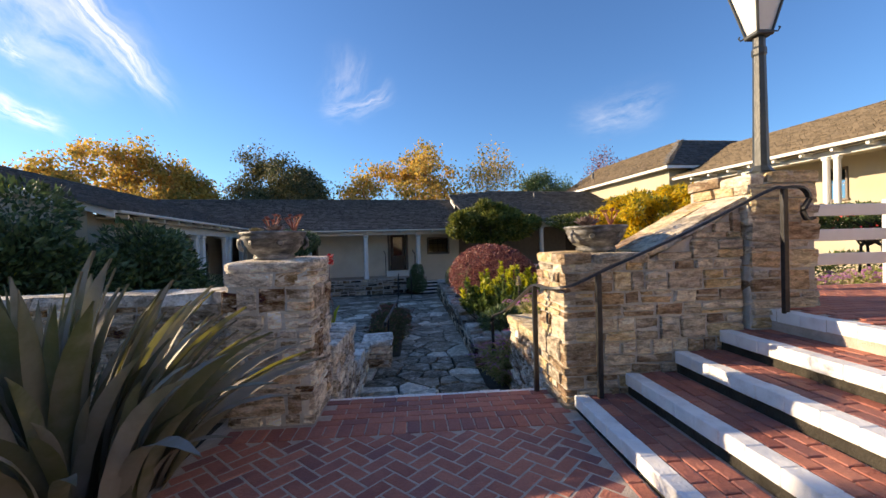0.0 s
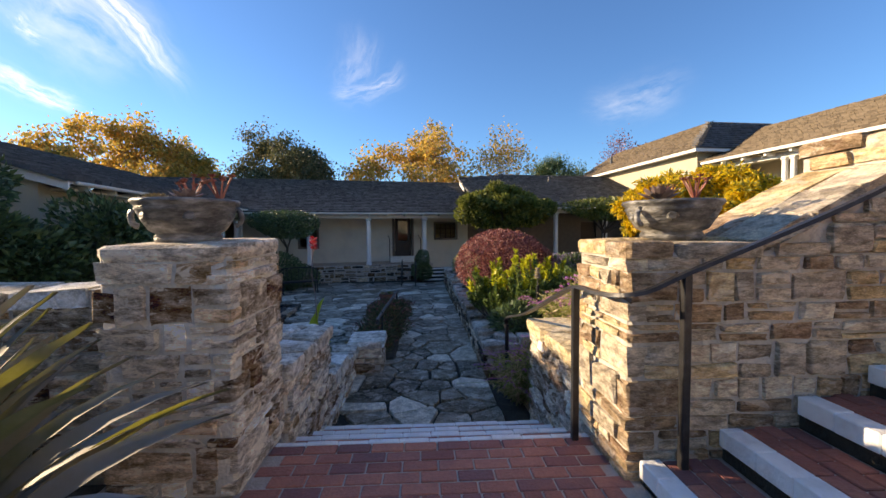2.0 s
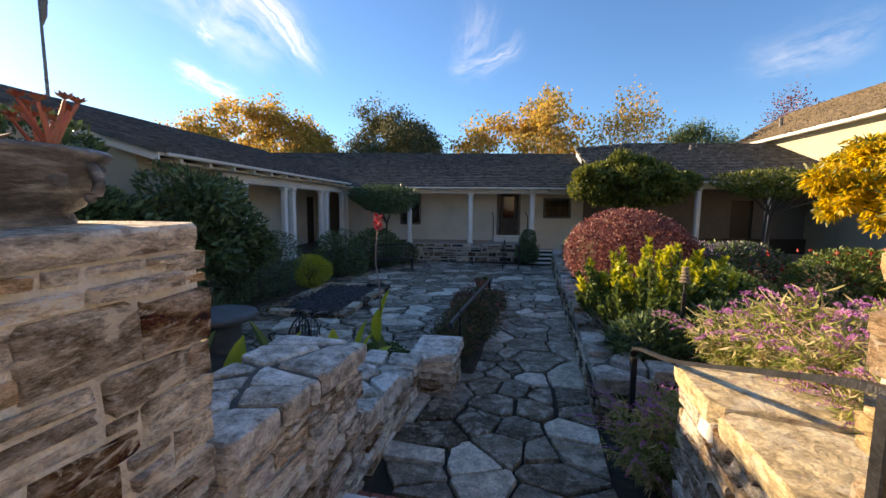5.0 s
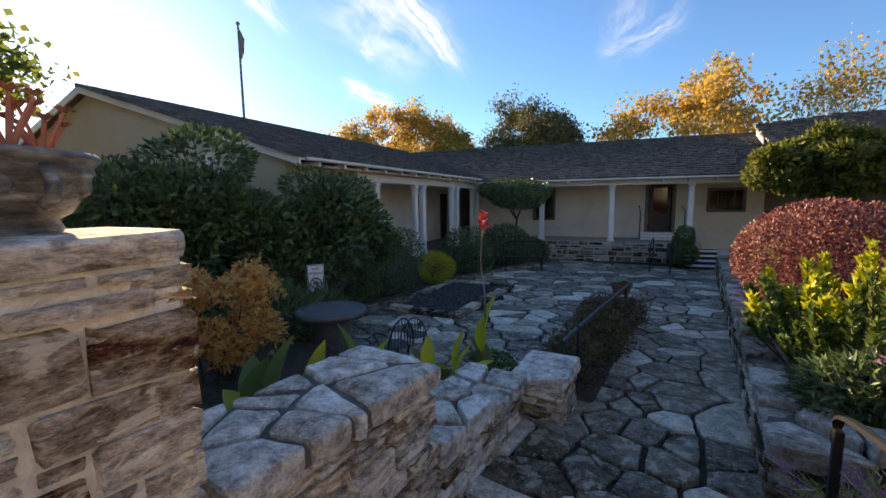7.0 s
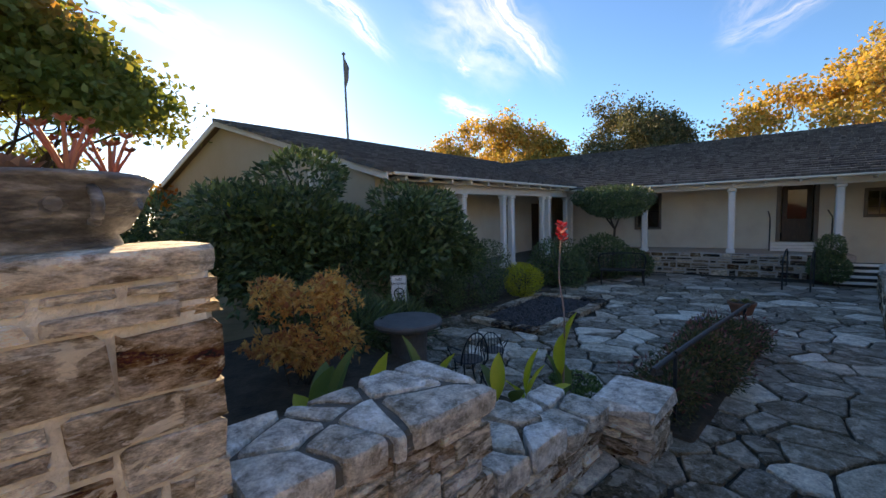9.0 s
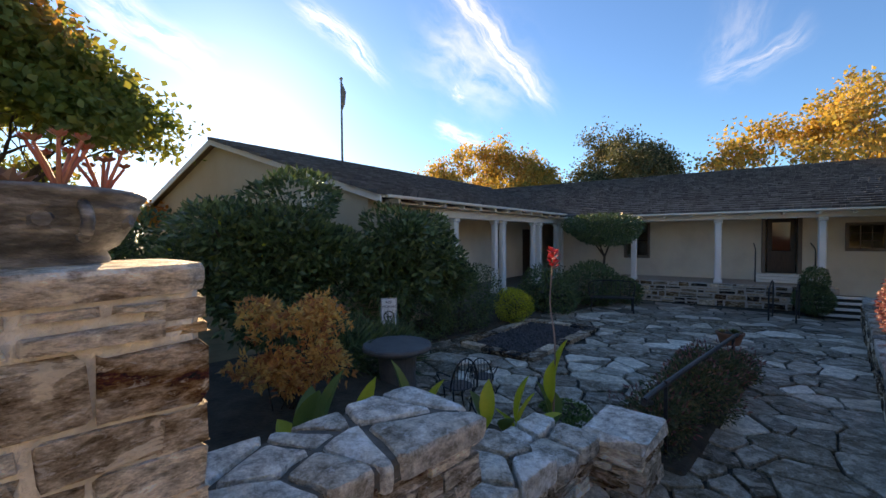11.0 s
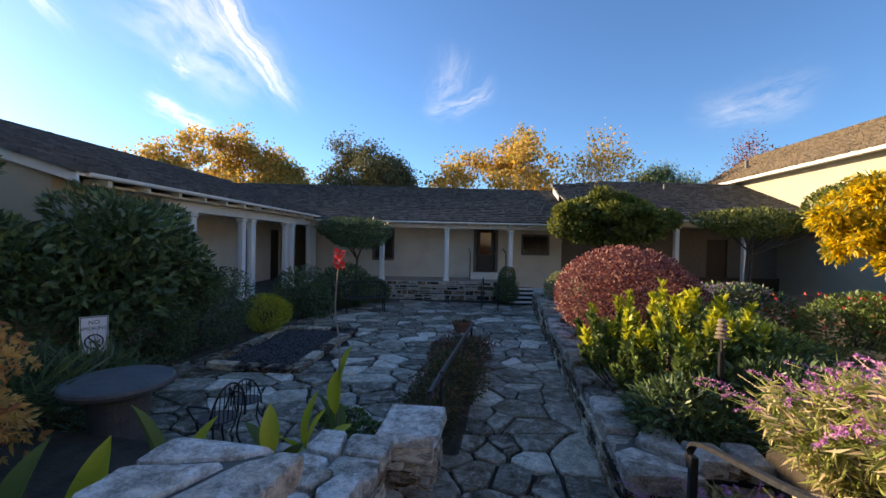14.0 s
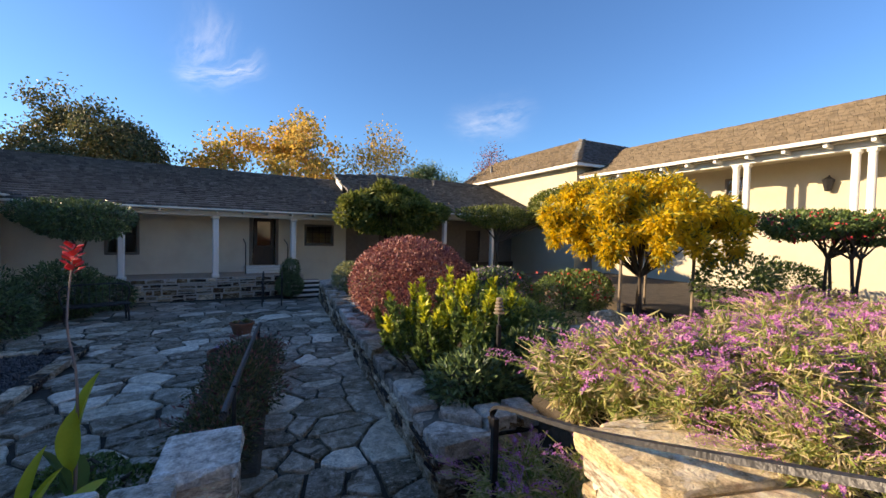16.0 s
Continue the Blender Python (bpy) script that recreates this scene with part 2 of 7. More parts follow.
M["mortar"] = material("grey_mortar", [(0.40, 0.375, 0.335), (0.62, 0.585, 0.53)], scale=12, bump=0.7, bump_scale=60, rough=0.95)
M["mortar_pale"] = material("pale_lime_mortar", [(0.48, 0.45, 0.40), (0.74, 0.70, 0.63)], scale=12, bump=0.7, bump_scale=60, rough=0.95)
M["joint_grey"] = material("weathered_grey_mortar", [(0.075, 0.068, 0.056), (0.165, 0.15, 0.128)], scale=9, bump=0.6, bump_scale=50, rough=0.95, coord="World")
M["flag"] = stone_material("flagstone", [(0.126, 0.111, 0.092), (0.222, 0.200, 0.167), (0.163, 0.144, 0.118), (0.385, 0.340, 0.274), (0.192, 0.167, 0.133), (0.518, 0.474, 0.400), (0.266, 0.237, 0.196), (0.141, 0.126, 0.107)], [(0.067, 0.059, 0.050), (0.200, 0.181, 0.155), (0.340, 0.311, 0.266), (0.488, 0.459, 0.407)], 0.35, flat=True, own=0.22, flake=0.3, gain=1.6, rough=0.55, contrast=0.2, veins=0.35)
M["flag_far"] = material("flagstone_far", [(0.077, 0.068, 0.055), (0.192, 0.166, 0.134), (0.307, 0.269, 0.218), (0.115, 0.102, 0.083), (0.256, 0.218, 0.166), (0.64, 0.576, 0.486), (0.166, 0.147, 0.122)], scale=5, by="island", spread=0.35, bump=0.5, bump_scale=18, coord="World", fine=0.5, rough=0.55)
M["joint"] = material("earth_joint_and_riser_shade", [(0.02, 0.017, 0.013), (0.055, 0.048, 0.036)], scale=8, bump=0.6, bump_scale=50, rough=0.95)
M["brick"] = material("red_brick", [(0.283, 0.09, 0.068), (0.416, 0.141, 0.096), (0.517, 0.191, 0.128), (0.333, 0.12, 0.096), (0.249, 0.099, 0.09)], scale=7, by="object", spread=0.6, bump=0.45, bump_scale=55, coord="World", fine=0.35, rough=0.68)
M["brick_far"] = material("red_brick_far", [(0.283, 0.09, 0.068), (0.416, 0.141, 0.096), (0.517, 0.191, 0.128), (0.333, 0.12, 0.096)], scale=7, by="island", spread=0.6, bump=0.45, bump_scale=55, coord="World", fine=0.35, rough=0.68)
M["brick_mortar"] = material("brick_mortar", [(0.377, 0.313, 0.261), (0.566, 0.481, 0.409)], scale=10, bump=0.5, bump_scale=80, rough=0.95)
M["white_brick"] = material("white_painted_brick", [(0.70, 0.69, 0.67), (0.84, 0.84, 0.83), (0.88, 0.88, 0.87)], scale=9, bump=0.35, bump_scale=45, coord="World", fine=0.2, rough=0.6)
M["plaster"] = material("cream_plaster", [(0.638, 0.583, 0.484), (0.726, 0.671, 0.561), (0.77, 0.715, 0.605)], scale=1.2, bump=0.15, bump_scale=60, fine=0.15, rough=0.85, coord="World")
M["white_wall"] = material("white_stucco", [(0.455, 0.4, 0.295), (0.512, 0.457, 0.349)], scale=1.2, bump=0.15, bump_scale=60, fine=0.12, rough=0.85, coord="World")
M["white_paint"] = material("white_paint", [(0.74, 0.73, 0.69), (0.81, 0.80, 0.77)], scale=4, bump=0.06, bump_scale=40, fine=0.1, rough=0.5, coord="World")
M["shingle"] = material("weathered_and_shade_toned_shingle", [(0.055, 0.053, 0.053), (0.086, 0.083, 0.082), (0.12, 0.117, 0.114), (0.078, 0.075, 0.074), (0.163, 0.159, 0.156), (0.091, 0.088, 0.087)], scale=3, by="island", spread=0.6, bump=0.5, bump_scale=35, coord="World", fine=0.5, rough=0.6)
M["shingle_brown"] = material("brown_cedar_shingle", [(0.11, 0.085, 0.06), (0.17, 0.13, 0.09), (0.22, 0.17, 0.12), (0.14, 0.11, 0.08)], scale=3, by="island", spread=0.7, bump=0.5, bump_scale=35, coord="World", fine=0.35, rough=0.85)
M["iron"] = material("black_iron", [(0.018, 0.018, 0.02), (0.05, 0.05, 0.055)], scale=14, bump=0.2, bump_scale=70, rough=0.42, metal=0.5)
M["post_paint"] = material("dark_green_post_paint", [(0.03, 0.035, 0.032), (0.06, 0.065, 0.06)], scale=10, bump=0.1, rough=0.4)
M["dark_wood"] = material("dark_door_wood", [(0.035, 0.02, 0.013), (0.08, 0.045, 0.028)], scale=5, stretch=(8, 8, 1), bump=0.2, rough=0.5)
M["taupe"] = material("taupe_window_and_porch_shade", [(0.15, 0.12, 0.10), (0.20, 0.165, 0.14)], scale=5, bump=0.1, rough=0.6)
M["soil"] = material("dark_soil", [(0.025, 0.02, 0.014), (0.06, 0.045, 0.03), (0.09, 0.07, 0.05)], scale=5, bump=0.9, bump_scale=30, rough=0.95, coord="World")
M["ground"] = material("dry_ground", [(0.14, 0.13, 0.07), (0.24, 0.20, 0.12), (0.32, 0.27, 0.18)], scale=0.5, bump=0.6, bump_scale=6, rough=0.95, coord="World")
M["gravel"] = material("dark_gravel", [(0.02, 0.022, 0.026), (0.05, 0.052, 0.058), (0.09, 0.09, 0.095)], scale=4, by="island", spread=0.5, bump=0.4, coord="World", rough=0.6)
M["lead"] = material("weathered_grey_planter", [(0.03, 0.03, 0.03), (0.08, 0.078, 0.074), (0.20, 0.195, 0.185), (0.42, 0.41, 0.39)], scale=7, stretch=(1, 1, 3), bump=0.5, bump_scale=25, rough=0.45, fine=0.6)
M["terracotta"] = material("terracotta", [(0.20, 0.075, 0.04), (0.30, 0.12, 0.07)], scale=8, bump=0.25, rough=0.85)
M["bark"] = material("bark", [(0.05, 0.035, 0.025), (0.11, 0.085, 0.065)], scale=8, stretch=(3, 3, 0.6), bump=0.8, bump_scale=14, rough=0.95)
M["bark_pale"] = material("pale_bark", [(0.12, 0.10, 0.08), (0.24, 0.20, 0.16)], scale=8, stretch=(3, 3, 0.6), bump=0.6, bump_scale=14, rough=0.95)
M["metal_sign"] = material("white_sign_metal", [(0.72, 0.72, 0.71), (0.80, 0.80, 0.79)], scale=6, bump=0.05, rough=0.45, fine=0.1)
M["ink"] = material("black_ink", [(0.012, 0.012, 0.013), (0.02, 0.02, 0.02)], bump=0.0, rough=0.6)
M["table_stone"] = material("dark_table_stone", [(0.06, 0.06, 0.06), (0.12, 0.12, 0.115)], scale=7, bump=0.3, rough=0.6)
M["lit_glass"] = material("frosted_lantern_glass", [(0.60, 0.60, 0.57), (0.70, 0.70, 0.66)], bump=0.0, rough=0.35, fine=0.05)
M["wood_grey"] = material("weathered_wood", [(0.16, 0.12, 0.085), (0.28, 0.22, 0.16)], scale=5, stretch=(6, 6, 0.8), bump=0.4, rough=0.85)
glass = bpy.data.materials.new("window_glass")
glass.use_nodes = True
gb = glass.node_tree.nodes["Principled BSDF"]
gb.inputs["Base Color"].default_value, gb.inputs["Roughness"].default_value, gb.inputs["Transmission Weight"].default_value, gb.inputs["IOR"].default_value = (0.75, 0.8, 0.8, 1), 0.03, 1.0, 1.45
M["glass"] = glass

M["leaf_dark"] = leaf_material("dark_glossy_leaves", [(0.04, 0.07, 0.033), (0.07, 0.12, 0.05), (0.11, 0.17, 0.064), (0.15, 0.22, 0.08)], rough=0.38, through_light=0.2)
M["leaf_mid"] = leaf_material("green_leaves", [(0.06, 0.098, 0.03), (0.105, 0.165, 0.045), (0.15, 0.225, 0.06), (0.225, 0.285, 0.075)], rough=0.42)
M["leaf_lime"] = leaf_material("chartreuse_leaves", [(0.26, 0.32, 0.03), (0.44, 0.46, 0.04), (0.60, 0.58, 0.05), (0.72, 0.64, 0.07)], rough=0.45, through_light=0.45)
M["leaf_purple"] = leaf_material("burgundy_leaves", [(0.125, 0.031, 0.037), (0.225, 0.069, 0.069), (0.35, 0.138, 0.119), (0.475, 0.225, 0.175)], rough=0.5)
M["leaf_yellow"] = leaf_material("golden_leaves", [(0.16, 0.20, 0.03), (0.44, 0.36, 0.03), (0.66, 0.46, 0.03), (0.76, 0.54, 0.035), (0.68, 0.42, 0.03)], rough=0.5, through_light=0.55, scale=1.2, glow=(0.92, 0.66, 0.05))
M["leaf_olive"] = leaf_material("sunlit_olive_leaves", [(0.07, 0.10, 0.02), (0.13, 0.16, 0.035), (0.22, 0.24, 0.05), (0.34, 0.34, 0.09)], rough=0.42, through_light=0.4, scale=1.5)
M["leaf_turning"] = leaf_material("turning_maple_leaves", [(0.10, 0.15, 0.03), (0.16, 0.20, 0.04), (0.24, 0.24, 0.05), (0.46, 0.24, 0.05), (0.56, 0.20, 0.05)], rough=0.5, through_light=0.55, scale=0.35, by="noise")
M["leaf_orange"] = leaf_material("autumn_leaves", [(0.258, 0.233, 0.055), (0.464, 0.342, 0.077), (0.644, 0.397, 0.082), (0.721, 0.466, 0.099), (0.541, 0.26, 0.065)], rough=0.6, through_light=0.5, scale=0.6)
M["leaf_maple"] = leaf_material("japanese_maple_leaves", [(0.529, 0.184, 0.081), (0.713, 0.345, 0.115), (0.828, 0.483, 0.149), (0.805, 0.552, 0.196)], rough=0.55, through_light=0.5)
M["leaf_oak"] = leaf_material("olive_oak_leaves", [(0.042, 0.056, 0.025), (0.077, 0.091, 0.035), (0.126, 0.133, 0.056), (0.224, 0.168, 0.07)], rough=0.5, scale=0.8)
M["leaf_silver"] = leaf_material("grey_green_leaves", [(0.104, 0.13, 0.065), (0.182, 0.208, 0.091), (0.26, 0.273, 0.117), (0.338, 0.325, 0.156)], rough=0.6)
M["leaf_sage"] = leaf_material("pale_sage_leaves", [(0.22, 0.30, 0.07), (0.34, 0.40, 0.10), (0.50, 0.50, 0.18), (0.66, 0.56, 0.32), (0.70, 0.54, 0.38)], rough=0.6, through_light=0.45, scale=1.2)
M["flower_purple"] = leaf_material("purple_flower_spikes", [(0.42, 0.10, 0.40), (0.56, 0.18, 0.52), (0.66, 0.30, 0.60), (0.70, 0.42, 0.56)], rough=0.7)
M["flower_lilac"] = leaf_material("lilac_flowers", [(0.25, 0.17, 0.30), (0.38, 0.28, 0.42), (0.48, 0.38, 0.50)], rough=0.7)
M["flower_red"] = leaf_material("red_flowers", [(0.45, 0.02, 0.03), (0.62, 0.05, 0.06), (0.68, 0.14, 0.13)], rough=0.5)
M["succulent"] = leaf_material("dusky_succulent", [(0.16, 0.12, 0.11), (0.28, 0.19, 0.18), (0.40, 0.30, 0.26)], rough=0.5, through_light=0.15)
M["succulent_red"] = leaf_material("coral_succulent", [(0.35, 0.10, 0.07), (0.50, 0.20, 0.14), (0.42, 0.25, 0.18)], rough=0.5, through_light=0.25)
M["succulent_gold"] = leaf_material("golden_succulent", [(0.42, 0.30, 0.12), (0.55, 0.42, 0.20)], rough=0.5, through_light=0.2)
M["blade"] = leaf_material("bronze_flax_blade", [(0.061, 0.058, 0.046), (0.15, 0.137, 0.116), (0.264, 0.237, 0.22), (0.105, 0.109, 0.061), (0.351, 0.316, 0.29), (0.176, 0.155, 0.14)], by="object", rough=0.62, through_light=0.12, glow=(0.86, 0.842, 0.105))
_b = M["blade"].node_tree
_t, _x = _b.nodes.new("ShaderNodeBsdfTranslucent"), _b.nodes.new("ShaderNodeMixShader")
_t.inputs["Color"].default_value, _x.inputs["Fac"].default_value = (0.50, 0.48, 0.08, 1), 0.14
_b.links.new(_b.nodes["Principled BSDF"].outputs["BSDF"], _x.inputs[1])
_b.links.new(_t.outputs["BSDF"], _x.inputs[2])
_b.links.new(_x.outputs["Shader"], _b.nodes["Material Output"].inputs["Surface"])


# ---------- building blocks ----------
class Geo:
    """Gathers vertices and faces for one mesh."""
    def __init__(self):
        self.v, self.f = [], []

    def add(self, verts, faces):
        o = len(self.v)
        self.v.extend(tuple(p) for p in verts)
        self.f.extend(tuple(i + o for i in face) for face in faces)
        return self

    def box(self, x0, x1, y0, y1, z0, z1, c=0.0, m=None):
        """A box, its edges chamfered by c."""
        if c <= 0:
            vs = [(x, y, z) for z in (z0, z1) for y in (y0, y1) for x in (x0, x1)]
            fs = [(0, 2, 3, 1), (4, 5, 7, 6), (0, 1, 5, 4), (2, 6, 7, 3), (0, 4, 6, 2), (1, 3, 7, 5)]
        else:
            vs, fs = chamfered((x0, y0, z0), (x1, y1, z1), c)
        if m is not None:
            vs = [m @ Vector(p) for p in vs]
        return self.add(vs, fs)

    def tube(self, points, radii, sides=8, caps=True):
        pts = [Vector(p) for p in points]
        if not isinstance(radii, (list, tuple)):
            radii = [radii] * len(pts)
        rings, ref = [], Vector((0.31, 0.17, 0.94))
        for i, p in enumerate(pts):
            d = (pts[min(i + 1, len(pts) - 1)] - pts[max(i - 1, 0)]).normalized()
            a = d.cross(ref if abs(d.dot(ref)) < 0.95 else Vector((1, 0, 0))).normalized()
            b = d.cross(a)
            rings.append([p + (a * math.cos(2 * math.pi * k / sides) + b * math.sin(2 * math.pi * k / sides)) * radii[i] for k in range(sides)])
        vs = [q for r in rings for q in r]
        fs = [(i * sides + k, i * sides + (k + 1) % sides, (i + 1) * sides + (k + 1) % sides, (i + 1) * sides + k) for i in range(len(pts) - 1) for k in range(sides)]
        if caps:
            fs += [tuple(range(sides))[::-1], tuple((len(pts) - 1) * sides + k for k in range(sides))]
        return self.add(vs, fs)

    def lathe(self, profile, sides=32, at=(0, 0, 0)):
        vs = [(at[0] + r * math.cos(2 * math.pi * k / sides), at[1] + r * math.sin(2 * math.pi * k / sides), at[2] + z) for r, z in profile for k in range(sides)]
        fs = [(i * sides + k, i * sides + (k + 1) % sides, (i + 1) * sides + (k + 1) % sides, (i + 1) * sides + k) for i in range(len(profile) - 1) for k in range(sides)]
        return self.add(vs, fs)

    def mesh(self, name, mat, smooth=False):
        me = bpy.data.meshes.new(name)
        me.from_pydata([tuple(p) for p in self.v], [], self.f)
        me.materials.append(mat)
        if smooth:
            me.polygons.foreach_set("use_smooth", [True] * len(me.polygons))
        me.update()
        return me


def chamfered(lo, hi, c):
    """Vertices and faces of a box with cut edges and corners."""
    vs, idx = [], {}
    c = [min(c, 0.45 * (hi[k] - lo[k])) for k in range(3)]
    for sx in (0, 1):
        for sy in (0, 1):
            for sz in (0, 1):
                s = (sx, sy, sz)
                for axis in range(3):
                    p = [(hi[k] if s[k] else lo[k]) if k == axis else ((hi[k] - c[k]) if s[k] else (lo[k] + c[k])) for k in range(3)]
                    idx[(s, axis)] = len(vs)
                    vs.append(tuple(p))
    fs = []
    for axis in range(3):
        a, b = [k for k in range(3) if k != axis]
        for side in (0, 1):
            loop = []
            for u, w in ((0, 0), (1, 0), (1, 1), (0, 1)):
                s = [0, 0, 0]
                s[axis], s[a], s[b] = side, u, w
                loop.append(idx[(tuple(s), axis)])
            flip = (side == 0) ^ (axis == 1)
            fs.append(tuple(loop[::-1] if flip else loop))
        for u in (0, 1):
            for w in (0, 1):
                s0, s1 = [0, 0, 0], [0, 0, 0]
                s0[a] = s1[a] = u
                s0[b] = s1[b] = w
                s1[axis] = 1
                s0, s1 = tuple(s0), tuple(s1)
                q = (idx[(s0, a)], idx[(s1, a)], idx[(s1, b)], idx[(s0, b)])
                mid = Vector((0, 0, 0))
                mid[a], mid[b] = (1 if u else -1), (1 if w else -1)
                p = [Vector(vs[i]) for i in q]
                fs.append(q if (p[1] - p[0]).cross(p[2] - p[0]).dot(mid) > 0 else q[::-1])
    for sx in (0, 1):
        for sy in (0, 1):
            for sz in (0, 1):
                s = (sx, sy, sz)
                q = tuple(idx[(s, k)] for k in range(3))
                p = [Vector(vs[i]) for i in q]
                out = Vector([1 if k else -1 for k in s])
                fs.append(q if (p[1] - p[0]).cross(p[2] - p[0]).dot(out) > 0 else q[::-1])
    return vs, fs


def thing(name, label, category, m=None, group="", kind=""):
    """An empty at the base of a thing, which parents its parts."""
    ob = new(name)
    ob.empty_display_size = 0.2
    if m is not None:
        ob.matrix_basis = m
    return tagged(ob, label, category, group, kind)


def part(name, geo, mat, parent=None, label="", smooth=False, kind="", m=None):
    me = geo.mesh(name, mat, smooth) if isinstance(geo, Geo) else geo
    ob = new(name, me)
    if parent is not None:
        ob.parent = parent
    if m is not None:
        ob.matrix_basis = m
    return tagged(ob, label, kind=kind)


# rough stones: unit blocks with cut, uneven edges, scaled to size
def rough_block(seed, name, mat, wobble=0.10):
    r = random.Random(seed)
    vs, fs = chamfered((-0.5, -0.5, -0.5), (0.5, 0.5, 0.5), 0.045)
    vs = [tuple(c + r.uniform(-wobble, wobble) * (0.4, 0.8, 1.2)[k] for k, c in enumerate(p)) for p in vs]
    return Geo().add(vs, fs).mesh(name, mat)


BLOCKS = {k: [rough_block(i * 7 + 3, "stone", M[k]) for i in range(14)] for k in ("stone", "stone_gold", "stone_grey", "rubble")}


def place_stone(parent, centre, size, angle, rnd, kind="stone", tilt=1.5):
    ob = new("stone", rnd.choice(BLOCKS[kind]))
    ob.parent = parent
    ob.matrix_basis = pose(*centre, rnd.uniform(-tilt, tilt), rnd.uniform(-tilt, tilt), angle + rnd.choice((0, 180)) + rnd.uniform(-tilt, tilt) * 0.5) @ Matrix.Diagonal((*size, 1))
    return ob


def stone_face(parent, start, angle, length, z0, top, seed, kind="stone", depth=0.16, course=(0.065, 0.145), run=(0.12, 0.50), proud=0.012, gap=0.019, offset=0.0, odd=0, rows=None, butt=""):
    """Courses of stone along a face. start: a corner; angle: the way it runs; the face looks to the right of that way. top: a height or a function of the distance along."""
    r = random.Random(seed)
    a = radians(angle)
    ax, nx = Vector((math.cos(a), math.sin(a))), Vector((math.sin(a), -math.cos(a)))
    high = max(top(0), top(length)) if callable(top) else top
    z, row = z0, 0
    while z < high - 0.03:
        h = min(rows[row % len(rows)] if rows else r.uniform(*course), high - z)
        if high - z - h < 0.05:
            h = high - z
        # corner stones lap over the neighbouring face on every other course
        s = -proud if (row + odd) % 2 else depth * 0.55
        end = length + (proud if (row + odd + 1) % 2 else -depth * 0.55)
        s = 0.0 if "start" in butt else s
        end = length if "end" in butt else end
        while s < end - 0.03:
            w = r.uniform(*run)
            if end - s - w < run[0] * 0.7:
                w = end - s
            limit = (top(max(0, s)) + top(min(length, s + w))) / 2 if callable(top) else top
            if limit - 0.02 > z + 0.03 and z + h > limit + 0.02:
                cut = gap * r.uniform(0.7, 1.5)
                d = depth + r.uniform(-0.012, 0.012)
                c = Vector(start) + ax * (s + w / 2) + nx * (proud + offset - d / 2)
                place_stone(parent, (c.x, c.y, z + (limit - 0.02 - z) / 2), (w - cut, d, limit - 0.02 - z), angle, r, kind)
            elif z + h <= limit + 0.02:
                pieces = [(0.0, w, 0.0, h)]
                if h > 0.105 and r.random() < 0.42:
                    f = r.uniform(0.35, 0.65)
                    k = r.uniform(0.35, 0.65)
                    pieces = [(0.0, w, 0.0, h * f), (0.0, w, h * f, h)] if w < 0.24 or r.random() < 0.4 else [(0.0, w, 0.0, h * f), (0.0, w * k, h * f, h), (w * k, w, h * f, h)]
                elif w > 0.34 and h < 0.09 and r.random() < 0.3:
                    pieces = [(0.0, w * 0.4, 0.0, h), (w * 0.4, w, 0.0, h)]
                for s0, s1, h0, h1 in pieces:
                    d = depth + r.uniform(-0.012, 0.012)
                    c = Vector(start) + ax * (s + (s0 + s1) / 2) + nx * (proud + offset - d / 2 + r.uniform(-0.010, 0.010))
                    cut = gap * r.uniform(0.7, 1.5)
                    place_stone(parent, (c.x, c.y, z + (h0 + h1) / 2), (s1 - s0 - cut, d, h1 - h0 - gap * r.uniform(0.7, 1.3)), angle, r, kind)
            s += w
        z += h
        row += 1


def cap_stones(parent, x0, x1, y0, y1, z, seed, size=(0.25, 0.5), thick=0.09, kind="stone_grey", angle=0, pivot=(0, 0)):
    """A row or two of flat cap stones over a rectangle along y."""
    r = random.Random(seed)
    rows = max(1, round((x1 - x0) / 0.3))
    for i in range(rows):
        a, b = x0 + (x1 - x0) * i / rows, x0 + (x1 - x0) * (i + 1) / rows
        y = y0
        while y < y1 - 0.02:
            w = r.uniform(*size)
            if y1 - y - w < 0.14:
                w = y1 - y
            place_stone(parent, ((a + b) / 2 + r.uniform(-0.01, 0.01), y + w / 2, z - thick / 2 + r.uniform(-0.01, 0.012)), (b - a - 0.02, w - 0.025, thick), angle, r, kind, tilt=2.0)
            y += w


